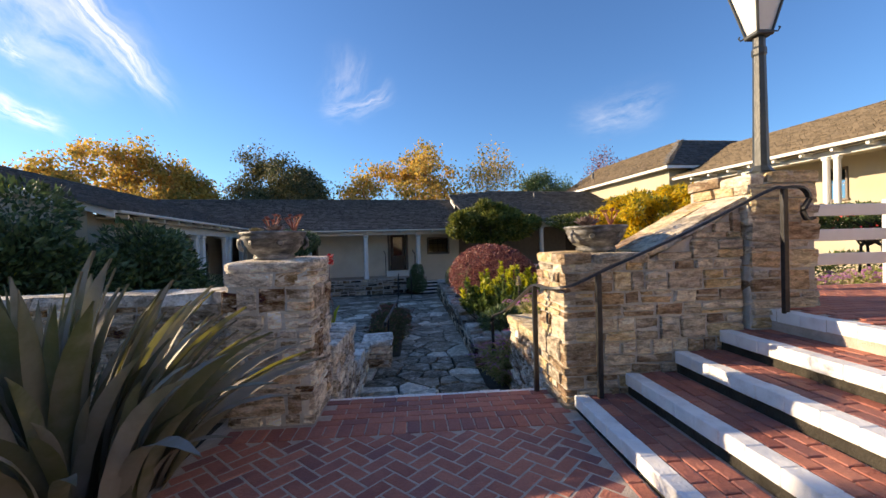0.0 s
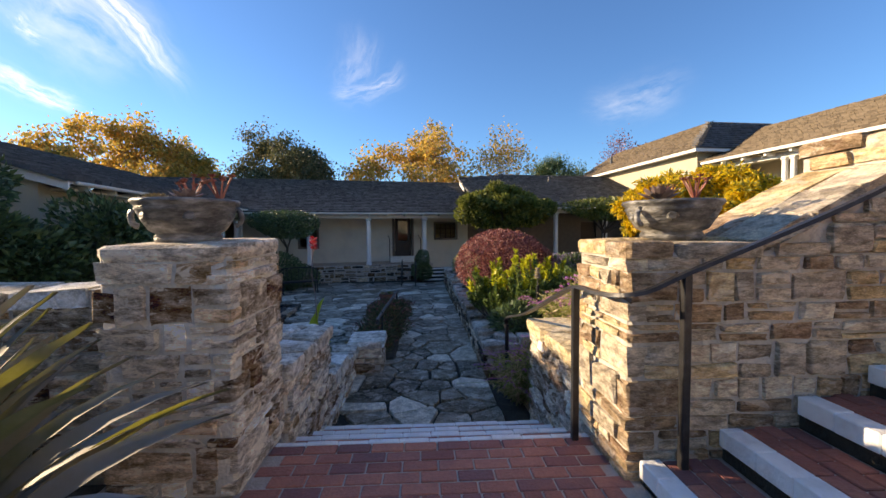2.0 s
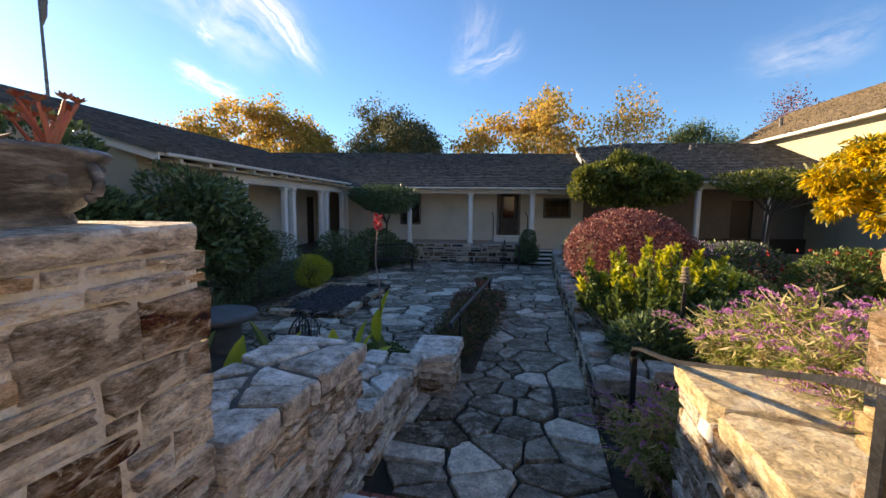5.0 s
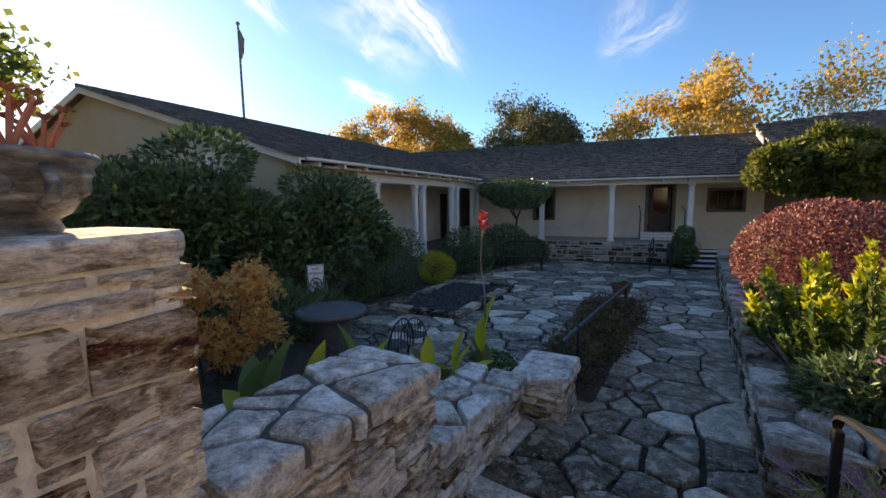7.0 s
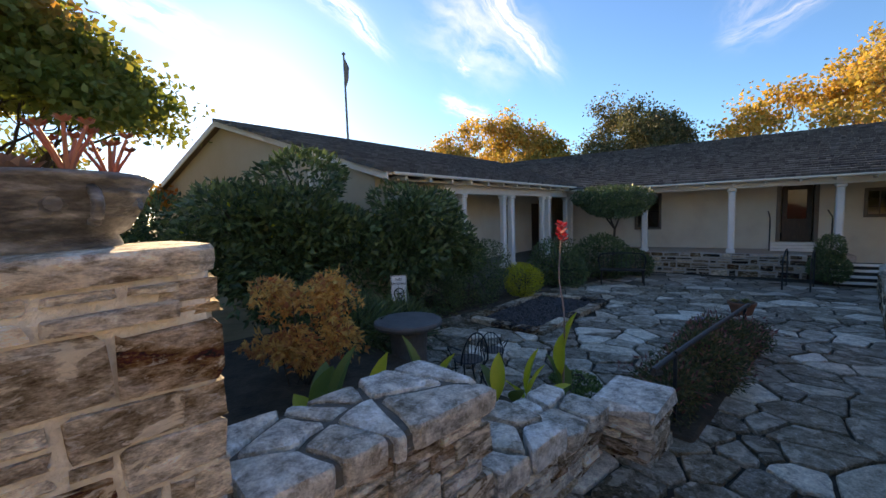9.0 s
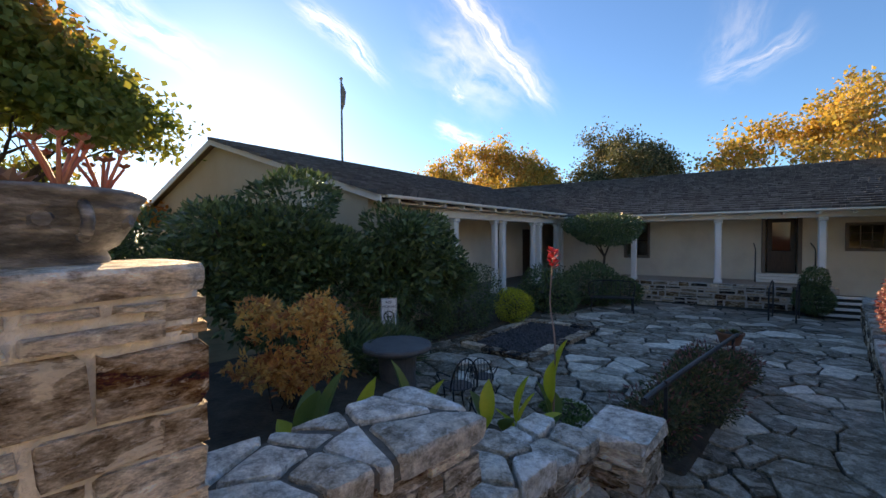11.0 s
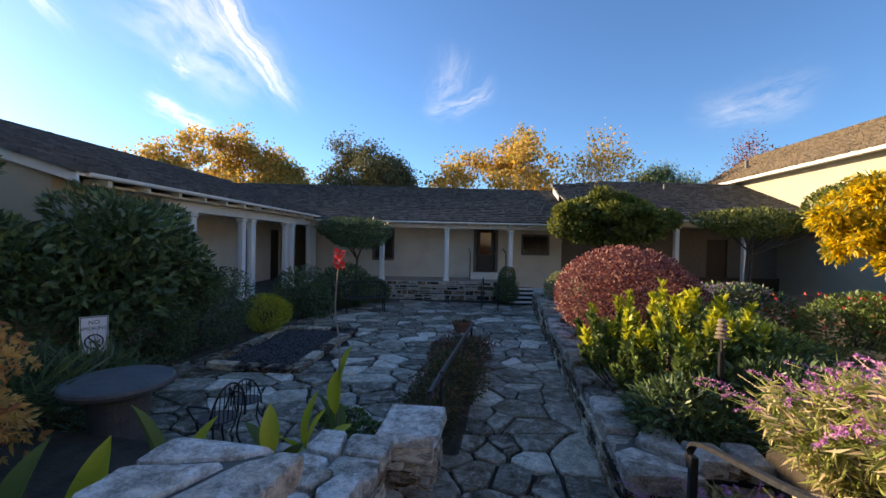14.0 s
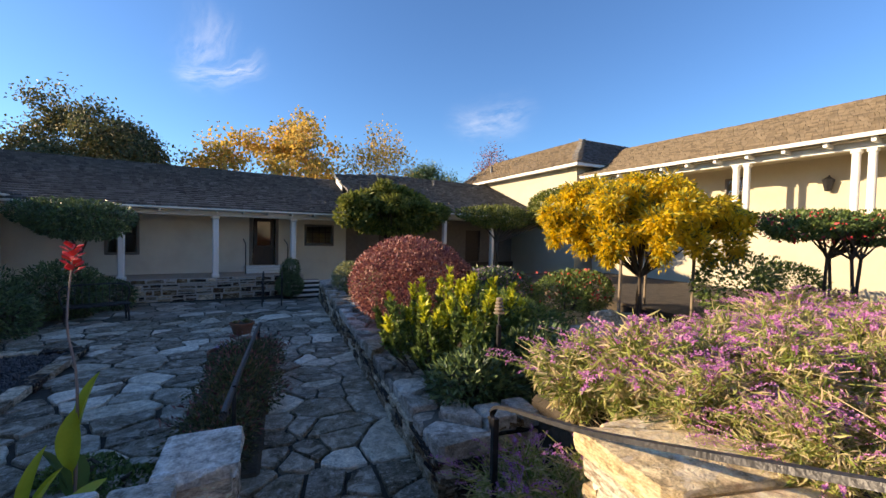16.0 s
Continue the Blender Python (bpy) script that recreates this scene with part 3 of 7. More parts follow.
def cells(x0, x1, y0, y1, size, seed, joint=None, drop=0.28):
    """Uneven polygons that fill a rectangle: each point's nearest region, cut back by half a joint."""
    r = random.Random(seed)
    nx, ny = max(1, round((x1 - x0) / size)), max(1, round((y1 - y0) / size))
    seeds = {}
    for i in range(nx):
        for j in range(ny):
            seeds[(i, j)] = (x0 + (i + 0.5 + r.uniform(-0.48, 0.48)) * (x1 - x0) / nx, y0 + (j + 0.5 + r.uniform(-0.48, 0.48)) * (y1 - y0) / ny)
    # drop some seeds so that their neighbours grow larger
    for k in list(seeds):
        if nx * ny > 4 and r.random() < drop:
            del seeds[k]
    for (i, j), p in seeds.items():
        if not (0 <= i < nx and 0 <= j < ny):
            continue
        poly = [(x0, y0), (x1, y0), (x1, y1), (x0, y1)]
        gap = joint or r.uniform(0.009, 0.024)
        for di in range(-3, 4):
            for dj in range(-3, 4):
                q = seeds.get((i + di, j + dj))
                if q is None or q == p:
                    continue
                dx, dy = q[0] - p[0], q[1] - p[1]
                d = math.hypot(dx, dy)
                lim = d / 2 - gap
                out = []
                for a, b in zip(poly, poly[1:] + poly[:1]):
                    sa = ((a[0] - p[0]) * dx + (a[1] - p[1]) * dy) / d - lim
                    sb = ((b[0] - p[0]) * dx + (b[1] - p[1]) * dy) / d - lim
                    if sa <= 0:
                        out.append(a)
                    if sa * sb < 0:
                        f = sa / (sa - sb)
                        out.append((a[0] + (b[0] - a[0]) * f, a[1] + (b[1] - a[1]) * f))
                poly = out
                if len(poly) < 3:
                    break
            if len(poly) < 3:
                break
        if len(poly) >= 3:
            yield p, poly


def cap_slabs(parent, x0, x1, y0, y1, z, seed, size=0.3, thick=0.10, kind="stone_grey", uneven=0.0):
    """Broad cap stones of uneven outline, bedded side by side in mortar."""
    r = random.Random(seed)
    for p, poly in cells(x0, x1, y0, y1, size, seed, r.uniform(0.017, 0.024) if size < 0.4 else 0.012, 0.4):
        pts = []
        for u, w in zip(poly, poly[1:] + poly[:1]):
            pts.append((u[0] * 0.92 + w[0] * 0.08, u[1] * 0.92 + w[1] * 0.08))
            pts.append(((u[0] + w[0]) / 2 + r.uniform(-0.014, 0.014), (u[1] + w[1]) / 2 + r.uniform(-0.014, 0.014)))
            pts.append((u[0] * 0.08 + w[0] * 0.92, u[1] * 0.08 + w[1] * 0.92))
        top, n, vs = r.uniform(-0.012 - uneven, 0.014 + uneven), len(pts), []
        tx, ty = r.uniform(-0.035, 0.035) * (1 + 30 * uneven), r.uniform(-0.03, 0.03) * (1 + 30 * uneven)
        for s, dz in ((0.97, -thick), (1.0, -thick * 0.6), (1.0, -0.016), (0.955, 0.0), (0.5, 0.008)):
            for x, y in pts:
                qx, qy = p[0] + (x - p[0]) * s, p[1] + (y - p[1]) * s
                vs.append((qx, qy, z + top + dz + tx * (qx - p[0]) + ty * (qy - p[1])))
        fs = [(k * n + i, k * n + (i + 1) % n, (k + 1) * n + (i + 1) % n, (k + 1) * n + i) for k in range(4) for i in range(n)] + [tuple(4 * n + i for i in range(n))]
        part("stone", Geo().add(vs, fs), M[kind], parent)


# leaves: folded rhombs, scattered by numpy
def leaf_mesh(name, pos, way, length, width, mat, seed, fold=0.25, droop=0.0):
    g = np.random.default_rng(seed)
    n = len(pos)
    way = way / np.maximum(1e-6, np.linalg.norm(way, axis=1, keepdims=True))
    side = np.cross(way, g.normal(size=(n, 3)))
    side /= np.maximum(1e-6, np.linalg.norm(side, axis=1, keepdims=True))
    up = np.cross(side, way)
    ln = (length * g.uniform(0.6, 1.25, (n, 1)))
    wd = (width * g.uniform(0.7, 1.2, (n, 1)))
    base = pos
    mid = base + way * ln * 0.45 + up * wd * fold
    tip = base + way * ln - up * ln * droop
    v = np.stack([base, mid + side * wd * 0.5, tip, mid - side * wd * 0.5], 1).reshape(-1, 3)
    me = bpy.data.meshes.new(name)
    i = np.arange(n)[:, None] * 4
    f = np.concatenate([i + np.array([0, 1, 2]), i + np.array([0, 2, 3])], 1).reshape(-1)
    me.vertices.add(4 * n)
    me.vertices.foreach_set("co", v.astype(np.float32).ravel())
    me.loops.add(6 * n)
    me.loops.foreach_set("vertex_index", f.astype(np.int32))
    me.polygons.add(2 * n)
    me.polygons.foreach_set("loop_start", np.arange(0, 6 * n, 3, dtype=np.int32))
    me.polygons.foreach_set("loop_total", np.full(2 * n, 3, dtype=np.int32))
    me.materials.append(mat)
    me.update(calc_edges=True)
    me.validate()
    return me


def crown_points(blobs, n, seed, shell=0.55, lumps=9, lump=0.28):
    """Points and outward ways in uneven crowns. blobs: (centre, radii)."""
    g = np.random.default_rng(seed)
    vol = np.array([r[0] * r[1] + r[1] * r[2] + r[0] * r[2] for _, r in blobs])
    P, W = [], []
    for (c, r), k in zip(blobs, (n * vol / vol.sum()).astype(int)):
        d = g.normal(size=(k, 3))
        d /= np.linalg.norm(d, axis=1, keepdims=True)
        q = g.normal(size=(lumps, 3))
        q /= np.linalg.norm(q, axis=1, keepdims=True)
        amp = g.uniform(-lump, lump, lumps)
        bulge = 1 + ((np.clip(d @ q.T, 0, 1) ** 6) * amp).sum(1, keepdims=True)
        rad = bulge * (shell + (1 - shell) * g.uniform(0, 1, (k, 1)) ** 0.5)
        P.append(np.array(c) + d * np.array(r) * rad)
        W.append(d * 1.0 + g.normal(size=(k, 3)) * 0.55 + np.array([0, 0, 0.15]))
    return np.concatenate(P), np.concatenate(W)


def limbs(geo, start, way, length, radius, depth, rnd, tips, spread=0.6, rise=0.25, sides=6):
    """A branching limb; its ends are gathered in tips."""
    p, d, pts, rad = Vector(start), Vector(way).normalized(), [Vector(start)], [radius]
    steps = 4
    for i in range(steps):
        d = (d + Vector((rnd.uniform(-1, 1), rnd.uniform(-1, 1), rnd.uniform(-0.6, 1) * 0.8)) * 0.22).normalized()
        p = p + d * length / steps
        pts.append(p.copy())
        rad.append(radius * (1 - 0.5 * (i + 1) / steps))
    geo.tube(pts, rad, sides if depth > 1 else 4, caps=False)
    if depth == 0:
        tips.extend(pts[2:])
        return
    for i in range(rnd.choice((2, 3, 3))):
        k = Vector((rnd.uniform(-1, 1), rnd.uniform(-1, 1), rnd.uniform(-0.5, 1)))
        limbs(geo, pts[-1 - (i % 2)], (d + k * spread + Vector((0, 0, rise))), length * rnd.uniform(0.6, 0.85), radius * 0.52, depth - 1, rnd, tips, spread, rise, sides)


def bush(name, label, category, blobs, n, leaf, mat, seed, base, group="", shell=0.55, stem=0.02, stems=7, lump=0.28, extra=()):
    """A shrub: stems from the ground into the crown, and its leaves. extra: (part name, n, (length, width), material, shell, label)."""
    b = Vector(base)
    t = thing(name, label, category, Matrix.Translation(b), group)
    r = random.Random(seed)
    local = [((c[0] - b.x, c[1] - b.y, c[2] - b.z), rr) for c, rr in blobs]
    for i in range(stems):
        c, rr = local[i % len(local)]
        e = Vector(c) + Vector((r.uniform(-0.6, 0.6) * rr[0], r.uniform(-0.6, 0.6) * rr[1], r.uniform(-0.2, 0.6) * rr[2]))
        s = Vector((c[0] * 0.25 + r.uniform(-0.1, 0.1), c[1] * 0.25 + r.uniform(-0.1, 0.1), -0.03))
        mid = s.lerp(e, 0.5) + Vector((r.uniform(-0.1, 0.1), r.uniform(-0.1, 0.1), 0.08))
        part("stem", Geo().tube([s, mid, e], [stem, stem * 0.7, stem * 0.3], 6), M["bark"], t)
    P, W = crown_points(local, n, seed, shell, lump=lump)
    part("foliage", leaf_mesh("foliage", P, W, leaf[0], leaf[1], M[mat], seed), None, t, kind="stuff")
    for k, (pn, cnt, lf, mt, sh, lab) in enumerate(extra):
        P, W = crown_points(local, cnt, seed + 50 + k, sh, lump=lump)
        keep = P[:, 2] > np.median(P[:, 2]) - 0.1
        part(pn, leaf_mesh(pn, P[keep], W[keep] + np.array([0, 0, 0.5]), lf[0], lf[1], M[mt], seed + k), None, t, lab, kind="stuff")
    return t


# ---------- ground and levels ----------
def slab(name, x0, x1, y0, y1, z0, z1, mat, label="", kind="structure", m=None, c=0.01):
    ob = part(name, Geo().box(x0, x1, y0, y1, z0, z1, c), mat, None, label, kind=kind, m=m)
    return ob


def floor_z(y):
    """The courtyard falls a little away from the steps."""
    return -0.62 - 0.028 * max(0.0, min(10.0, y - 9.0))


def ground_sheet():
    n, g = 48, Geo()
    def axis(k):
        u = (k / n) * 2 - 1
        return 420 * (0.06 * u + 0.94 * u ** 3)
    vs = []
    for j in range(n + 1):
        for i in range(n + 1):
            x, y = axis(i), axis(j)
            d = math.hypot(x, y)
            z = -0.95 + (0.6 * noise.noise((x * 0.03, y * 0.03, 0)) * min(1, max(0, (d - 30) / 40)))
            vs.append((x, y, z))
    fs = [(j * (n + 1) + i, j * (n + 1) + i + 1, (j + 1) * (n + 1) + i + 1, (j + 1) * (n + 1) + i) for j in range(n) for i in range(n)]
    ob = part("ground", g.add(vs, fs), M["ground"], None, "dry grass and earth reaching the horizon", kind="structure")
    return ob


ground_sheet()
# the courtyard's bed under the flagstones
g = Geo()
for ya, yb in ((5.3, 9.0), (9.0, 20.4)):
    za, zb = floor_z(ya) - 0.04, floor_z(yb) - 0.04
    g.add([(-6.4, ya, za), (1.3, ya, za), (1.3, yb, zb), (-6.4, yb, zb), (-6.4, ya, -0.95), (1.3, ya, -0.95), (1.3, yb, -0.95), (-6.4, yb, -0.95)],
          [(0, 1, 2, 3), (4, 7, 6, 5), (0, 4, 5, 1), (1, 5, 6, 2), (2, 6, 7, 3), (3, 7, 4, 0)])
patio = tagged(part("floor", g, M["joint"], None, "grey irregular flagstone courtyard with dark earth joints", kind="structure"), category="floor")

# the brick landing and the steps that lead down from it
landing = tagged(part("pavement", Geo().box(-1.6, 1.32, -4.0, 3.76, -0.93, -0.0075, 0.0), M["brick_mortar"], None, "red brick landing in herringbone with a straight border", kind="structure"), category="pavement")
slab("planting_bed", -7.5, -1.605, -4.0, 3.55, -0.93, -0.02, M["soil"], "dark bare soil of the planting bed")
slab("planting_bed", -5.6, -1.45, 4.06, 6.6, -0.93, -0.30, M["soil"], "dark soil of the bed behind the low wall")
slab("planting_bed", 2.0, 7.5, 5.51, 7.05, -0.93, -0.05, M["soil"], "dark soil of the lower flower bed", c=0.05)
slab("planting_bed", 1.66, 7.5, 4.12, 5.5, -0.93, 0.26, M["soil"], "dark soil of the raised flower bed", c=0.05)
slab("planting_bed", 1.30, 9.5, 7.06, 19.0, -0.93, -0.36, M["soil"], "dark soil of the shrub bed beside the path", c=0.05)
slab("planting_bed", 7.51, 14.0, 4.8, 19.0, -0.93, -0.15, M["soil"], "dark soil of the bed before the white house", c=0.05)
slab("planting_bed", -6.9, -4.95, 13.01, 18.0, -0.93, -0.78, M["soil"], "dark soil of the bed before the porch", c=0.05)
slab("planting_bed", -6.9, -4.95, 6.61, 13.0, -0.93, -0.60, M["soil"], "dark soil of the bed along the porch", c=0.05)
terrace = tagged(part("pavement", Geo().box(3.02, 9.5, -4.0, 4.75, -0.93, 0.775, 0.0), M["brick_mortar"], None, "upper red brick terrace at the head of the steps", kind="structure"), category="pavement")

STEP = (0.125, 0.285, 0.45, 0.615, 0.785)
STEP_X = (1.31, 1.755, 2.19, 2.595, 3.015)


def white_nosing(parent, x0, x1, y0, y1, z0, z1, along, seed):
    """A row of white-painted bricks set on edge."""
    r = random.Random(seed)
    pitch = 0.205
    a, b = (y0, y1) if along == "y" else (x0, x1)
    while a < b - 0.03:
        w = min(pitch + r.uniform(-0.01, 0.01), b - a)
        d = r.uniform(-0.003, 0.003)
        if along == "y":
            gq = Geo().box(x0 + d, x1, a + 0.0007, a + w - 0.0007, z0, z1 + d, 0.006)
        else:
            gq = Geo().box(a + 0.0007, a + w - 0.0007, y0, y1 + d, z0, z1 + d, 0.006)
        part("brick", gq, M["white_brick"], parent)
        a += w


for i, (sx, sz) in enumerate(zip(STEP_X, STEP)):
    end = STEP_X[i + 1] if i < 4 else 3.02
    below = STEP[i - 1] if i else 0.0
    y_low = 2.02 - 0.42 * i if i < 3 else -4.0
    t = thing("step", "red brick stair tread edged with white-painted bricks", "step", Matrix.Translation((sx, 3.36, below)), "side steps", "structure")
    t.matrix_basis = Matrix.Identity(4)
    if i < 4:
        part("tread", Geo().box(sx + 0.10, end + 0.02, -4.0, 3.36, -0.9, sz - 0.014), M["brick_mortar"], t)
    # riser coloured near black for the shadow gap under the nosing
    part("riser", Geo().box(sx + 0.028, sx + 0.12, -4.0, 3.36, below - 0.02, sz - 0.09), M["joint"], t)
    white_nosing(t, sx, sx + 0.115, -4.0, 3.355, sz - 0.098, sz, "y", 11 + i)

DOWN_Y = (3.90, 4.28, 4.66, 5.06)
for i, sy in enumerate(DOWN_Y):
    top = -0.155 * i
    t = thing("step", "descending red brick step with a white-painted brick nosing", "step", None, "steps down to the courtyard", "structure")
    y_back = 3.76 if i == 0 else DOWN_Y[i - 1] - 0.02
    part("tread", Geo().box(-0.9, 1.3, y_back, sy - 0.05, -0.93, top - 0.014), M["brick_mortar"], t)
    part("riser", Geo().box(-0.9, 1.3, sy - 0.06, sy - 0.02, -0.93, top - 0.02), M["brick_far"], t)
    white_nosing(t, -0.82, 1.24, sy - (0.05 if i == 0 else 0.065), sy, top - 0.06, top, "x", 31 + i)

# ---------- stone pillars and walls ----------
def course_rows(seed):
    r = random.Random(seed)
    return [r.choice((0.06, 0.085, 0.11, 0.14, 0.17, 0.20)) for _ in range(30)]


R1, R2, R3, R4 = course_rows(1), course_rows(2), course_rows(3), course_rows(4)
pl = thing("stone_pillar", "rough coursed sandstone gate pillar beside the brick landing", "pillar")
part("mortar", Geo().box(-1.493, -0.837, 3.377, 4.043, -0.05, 1.275, 0.02), M["mortar_pale"], pl)
stone_face(pl, (-1.50, 3.37), 0, 0.67, 0.0, 1.24, 1, run=(0.14, 0.46), odd=0, rows=R1, gap=0.026)
stone_face(pl, (-0.83, 3.37), 90, 0.68, 0.0, 1.24, 2, run=(0.12, 0.42), odd=0, rows=R1, gap=0.026)
stone_face(pl, (-0.83, 4.05), 180, 0.67, 0.0, 1.24, 3, odd=0, rows=R1, gap=0.026)
stone_face(pl, (-1.50, 4.05), 270, 0.68, 0.0, 1.24, 4, odd=0, rows=R1, gap=0.026)
cap_slabs(pl, -1.515, -0.815, 3.355, 4.07, 1.315, 5, 0.48, 0.085, "stone")

# the long wall that runs on from the pillar behind the flax
wf = thing("stone_wall", "coursed sandstone garden wall with flat grey coping stones", "wall", kind="structure")
part("mortar", Geo().box(-6.9, -1.51, 3.59, 3.93, -0.93, 1.0, 0.02), M["mortar"], wf)
stone_face(wf, (-6.9, 3.58), 0, 5.39, 0.0, 0.97, 6, run=(0.16, 0.5), course=(0.08, 0.2))
rr = random.Random(8)
x = -6.9
while x < -1.56:
    w = min(rr.uniform(0.35, 0.6), -1.52 - x)
    place_stone(wf, (x + w / 2, 3.76, 1.02), (w - 0.02, 0.40, 0.09), 0, rr, "stone_grey")
    x += w

# low walls beside the steps: a level length, then lower lengths that end in a small pier
wl_ = thing("low_stone_wall", "low sandstone wall with broad lichened cap stones beside the steps", "wall", kind="structure")
part("mortar", Geo().box(-1.40, -0.84, 4.08, 5.36, -0.93, 0.36, 0.02), M["mortar"], wl_)
stone_face(wl_, (-0.81, 4.08), 90, 1.30, -0.66, 0.35, 12, run=(0.14, 0.42), course=(0.07, 0.19))
stone_face(wl_, (-0.81, 5.38), 180, 0.60, -0.3, 0.35, 13)
stone_face(wl_, (-1.41, 5.38), 270, 1.30, -0.3, 0.35, 15)
part("mortar", Geo().box(-1.40, -0.80, 4.10, 5.38, 0.30, 0.418, 0.02), M["joint_grey"], wl_)
cap_slabs(wl_, -1.43, -0.775, 4.09, 5.41, 0.435, 14, 0.25, 0.12)
part("mortar", Geo().box(-1.34, -0.85, 5.42, 6.80, -0.93, -0.27, 0.02), M["mortar"], wl_)
stone_face(wl_, (-0.81, 5.40), 90, 1.42, -0.68, -0.27, 16, run=(0.18, 0.42))
cap_slabs(wl_, -1.38, -0.775, 5.43, 6.20, -0.12, 17, 0.26, 0.17)
cap_slabs(wl_, -1.38, -0.76, 6.21, 6.86, -0.19, 18, 0.28, 0.13)
pier = thing("stone_pier", "small stone pier with a flat grey cap stone", "pier")
part("mortar", Geo().box(-0.89, -0.48, 6.90, 7.36, -0.93, -0.25, 0.02), M["mortar"], pier)
stone_face(pier, (-0.91, 6.88), 0, 0.45, -0.68, -0.25, 21, course=(0.1, 0.17), run=(0.2, 0.4))
stone_face(pier, (-0.46, 6.88), 90, 0.5, -0.68, -0.25, 22, odd=0, course=(0.1, 0.17), run=(0.2, 0.4))
stone_face(pier, (-0.91, 7.38), 270, 0.5, -0.68, -0.25, 24, odd=0, course=(0.1, 0.17), run=(0.2, 0.4))
place_stone(pier, (-0.68, 7.12, -0.205), (0.51, 0.57, 0.10), 0, random.Random(2), "stone_grey")

# right pillar, sloping stair wall and lamp pedestal in one piece of masonry
pr = thing("stone_stair_wall", "golden sandstone pillar and sloping wall beside the side steps", "wall", kind="structure")
part("mortar", Geo().box(1.257, 2.84, 3.382, 4.06, -0.93, 1.25, 0.02), M["mortar"], pr)
g = Geo()
g.add([(1.95, 3.40, 1.2), (2.84, 3.40, 1.2), (2.84, 3.40, 1.66), (2.02, 3.40, 1.24), (1.95, 4.04, 1.2), (2.84, 4.04, 1.2), (2.84, 4.04, 1.66), (2.02, 4.04, 1.24)],
      [(0, 1, 2, 3), (4, 7, 6, 5), (3, 2, 6, 7), (0, 3, 7, 4), (1, 5, 6, 2), (0, 4, 5, 1)])
part("mortar", g, M["mortar"], pr)
def wall_top(s):
    return 1.22 if s < 0.80 else 1.22 + (s - 0.80) * 0.555
stone_face(pr, (1.25, 3.375), 0, 1.58, -0.02, wall_top, 25, "stone_gold", run=(0.12, 0.34), odd=0, rows=R2, butt="end")
stone_face(pr, (1.25, 4.07), 270, 0.695, -0.02, 1.22, 26, "stone_gold", odd=0, run=(0.2, 0.5), rows=R2)
stone_face(pr, (2.85, 4.07), 180, 1.6, -0.3, 1.22, 27, "stone_gold")
cap_slabs(pr, 1.235, 2.0, 3.358, 4.085, 1.305, 28, 0.45, 0.085, "stone_gold")
rr = random.Random(9)
for k in range(3):
    for j in range(2):
        s = 1.98 + 0.29 * k
        ob = place_stone(pr, (s + 0.145, 3.54 + 0.35 * j, 1.30 + (s + 0.145 - 2.0) * 0.50), (0.335, 0.34, 0.075), 0, rr, "stone_gold", 0.5)
        ob.matrix_basis = pose(s + 0.145, 3.54 + 0.35 * j, 1.295 + (s + 0.145 - 2.0) * 0.50, 0, -26.5, 0) @ Matrix.Diagonal((0.335, 0.34, 0.075, 1))
ped = thing("stone_pedestal", "square golden sandstone pedestal that carries the lamp post", "pedestal")
part("mortar", Geo().box(2.857, 3.453, 3.307, 4.063, -0.93, 1.87, 0.02), M["mortar"], ped)
stone_face(ped, (2.85, 3.30), 0, 0.61, 0.0, 1.86, 41, "stone_gold", run=(0.2, 0.5), rows=R3, butt="start")
stone_face(ped, (3.46, 3.30), 90, 0.77, 0.78, 1.86, 42, "stone_gold", odd=0, rows=R3)
stone_face(ped, (3.46, 4.07), 180, 0.61, 0.0, 1.86, 43, "stone_gold", rows=R3)
stone_face(ped, (2.85, 4.07), 270, 0.77, 1.25, 1.86, 44, "stone_gold", odd=0, rows=R3)
cap_slabs(ped, 2.835, 3.475, 3.285, 4.085, 1.945, 45, 0.42, 0.09, "stone_gold")

# low wall of the raised flower bed
wr = thing("low_stone_wall", "low golden sandstone retaining wall of the flower bed", "wall", kind="structure")
part("mortar", Geo().box(1.29, 1.70, 4.10, 5.44, -0.93, 0.34, 0.02), M["mortar"], wr)
stone_face(wr, (1.27, 5.46), 270, 1.37, -0.66, 0.33, 51, "stone", run=(0.16, 0.4))
stone_face(wr, (1.74, 5.46), 180, 0.47, -0.66, 0.33, 52, "stone_gold", run=(0.2, 0.4))
cap_slabs(wr, 1.24, 1.95, 4.10, 5.52, 0.42, 53, 0.42, 0.11, "stone_gold")

# planter wall along the path
wp = thing("path_planter_wall", "long low stone planter wall along the flagstone path", "wall", kind="structure")
part("mortar", Geo().box(1.02, 1.33, 6.72, 18.2, -0.93, -0.33, 0.02), M["mortar"], wp)
stone_face(wp, (0.99, 18.2), 270, 11.5, -0.93, -0.33, 61, "rubble", run=(0.18, 0.5), course=(0.08, 0.16), proud=0.03)
stone_face(wp, (0.99, 6.70), 0, 0.5, -0.68, -0.33, 62, "rubble", run=(0.2, 0.4))
part("mortar", Geo().box(1.0, 1.46, 6.73, 18.2, -0.36, -0.257, 0.02), M["joint_grey"], wp)
cap_slabs(wp, 0.97, 1.48, 6.69, 18.2, -0.22, 63, 0.24, 0.15, "cap_mixed", uneven=0.035)
stone_face(wp, (1.52, 6.90), 0, 0.5, -0.68, -0.20, 64, "rubble", run=(0.2, 0.4))
cap_slabs(wp, 1.50, 2.02, 6.88, 7.22, -0.13, 65, 0.24, 0.13, "cap_mixed", uneven=0.02)
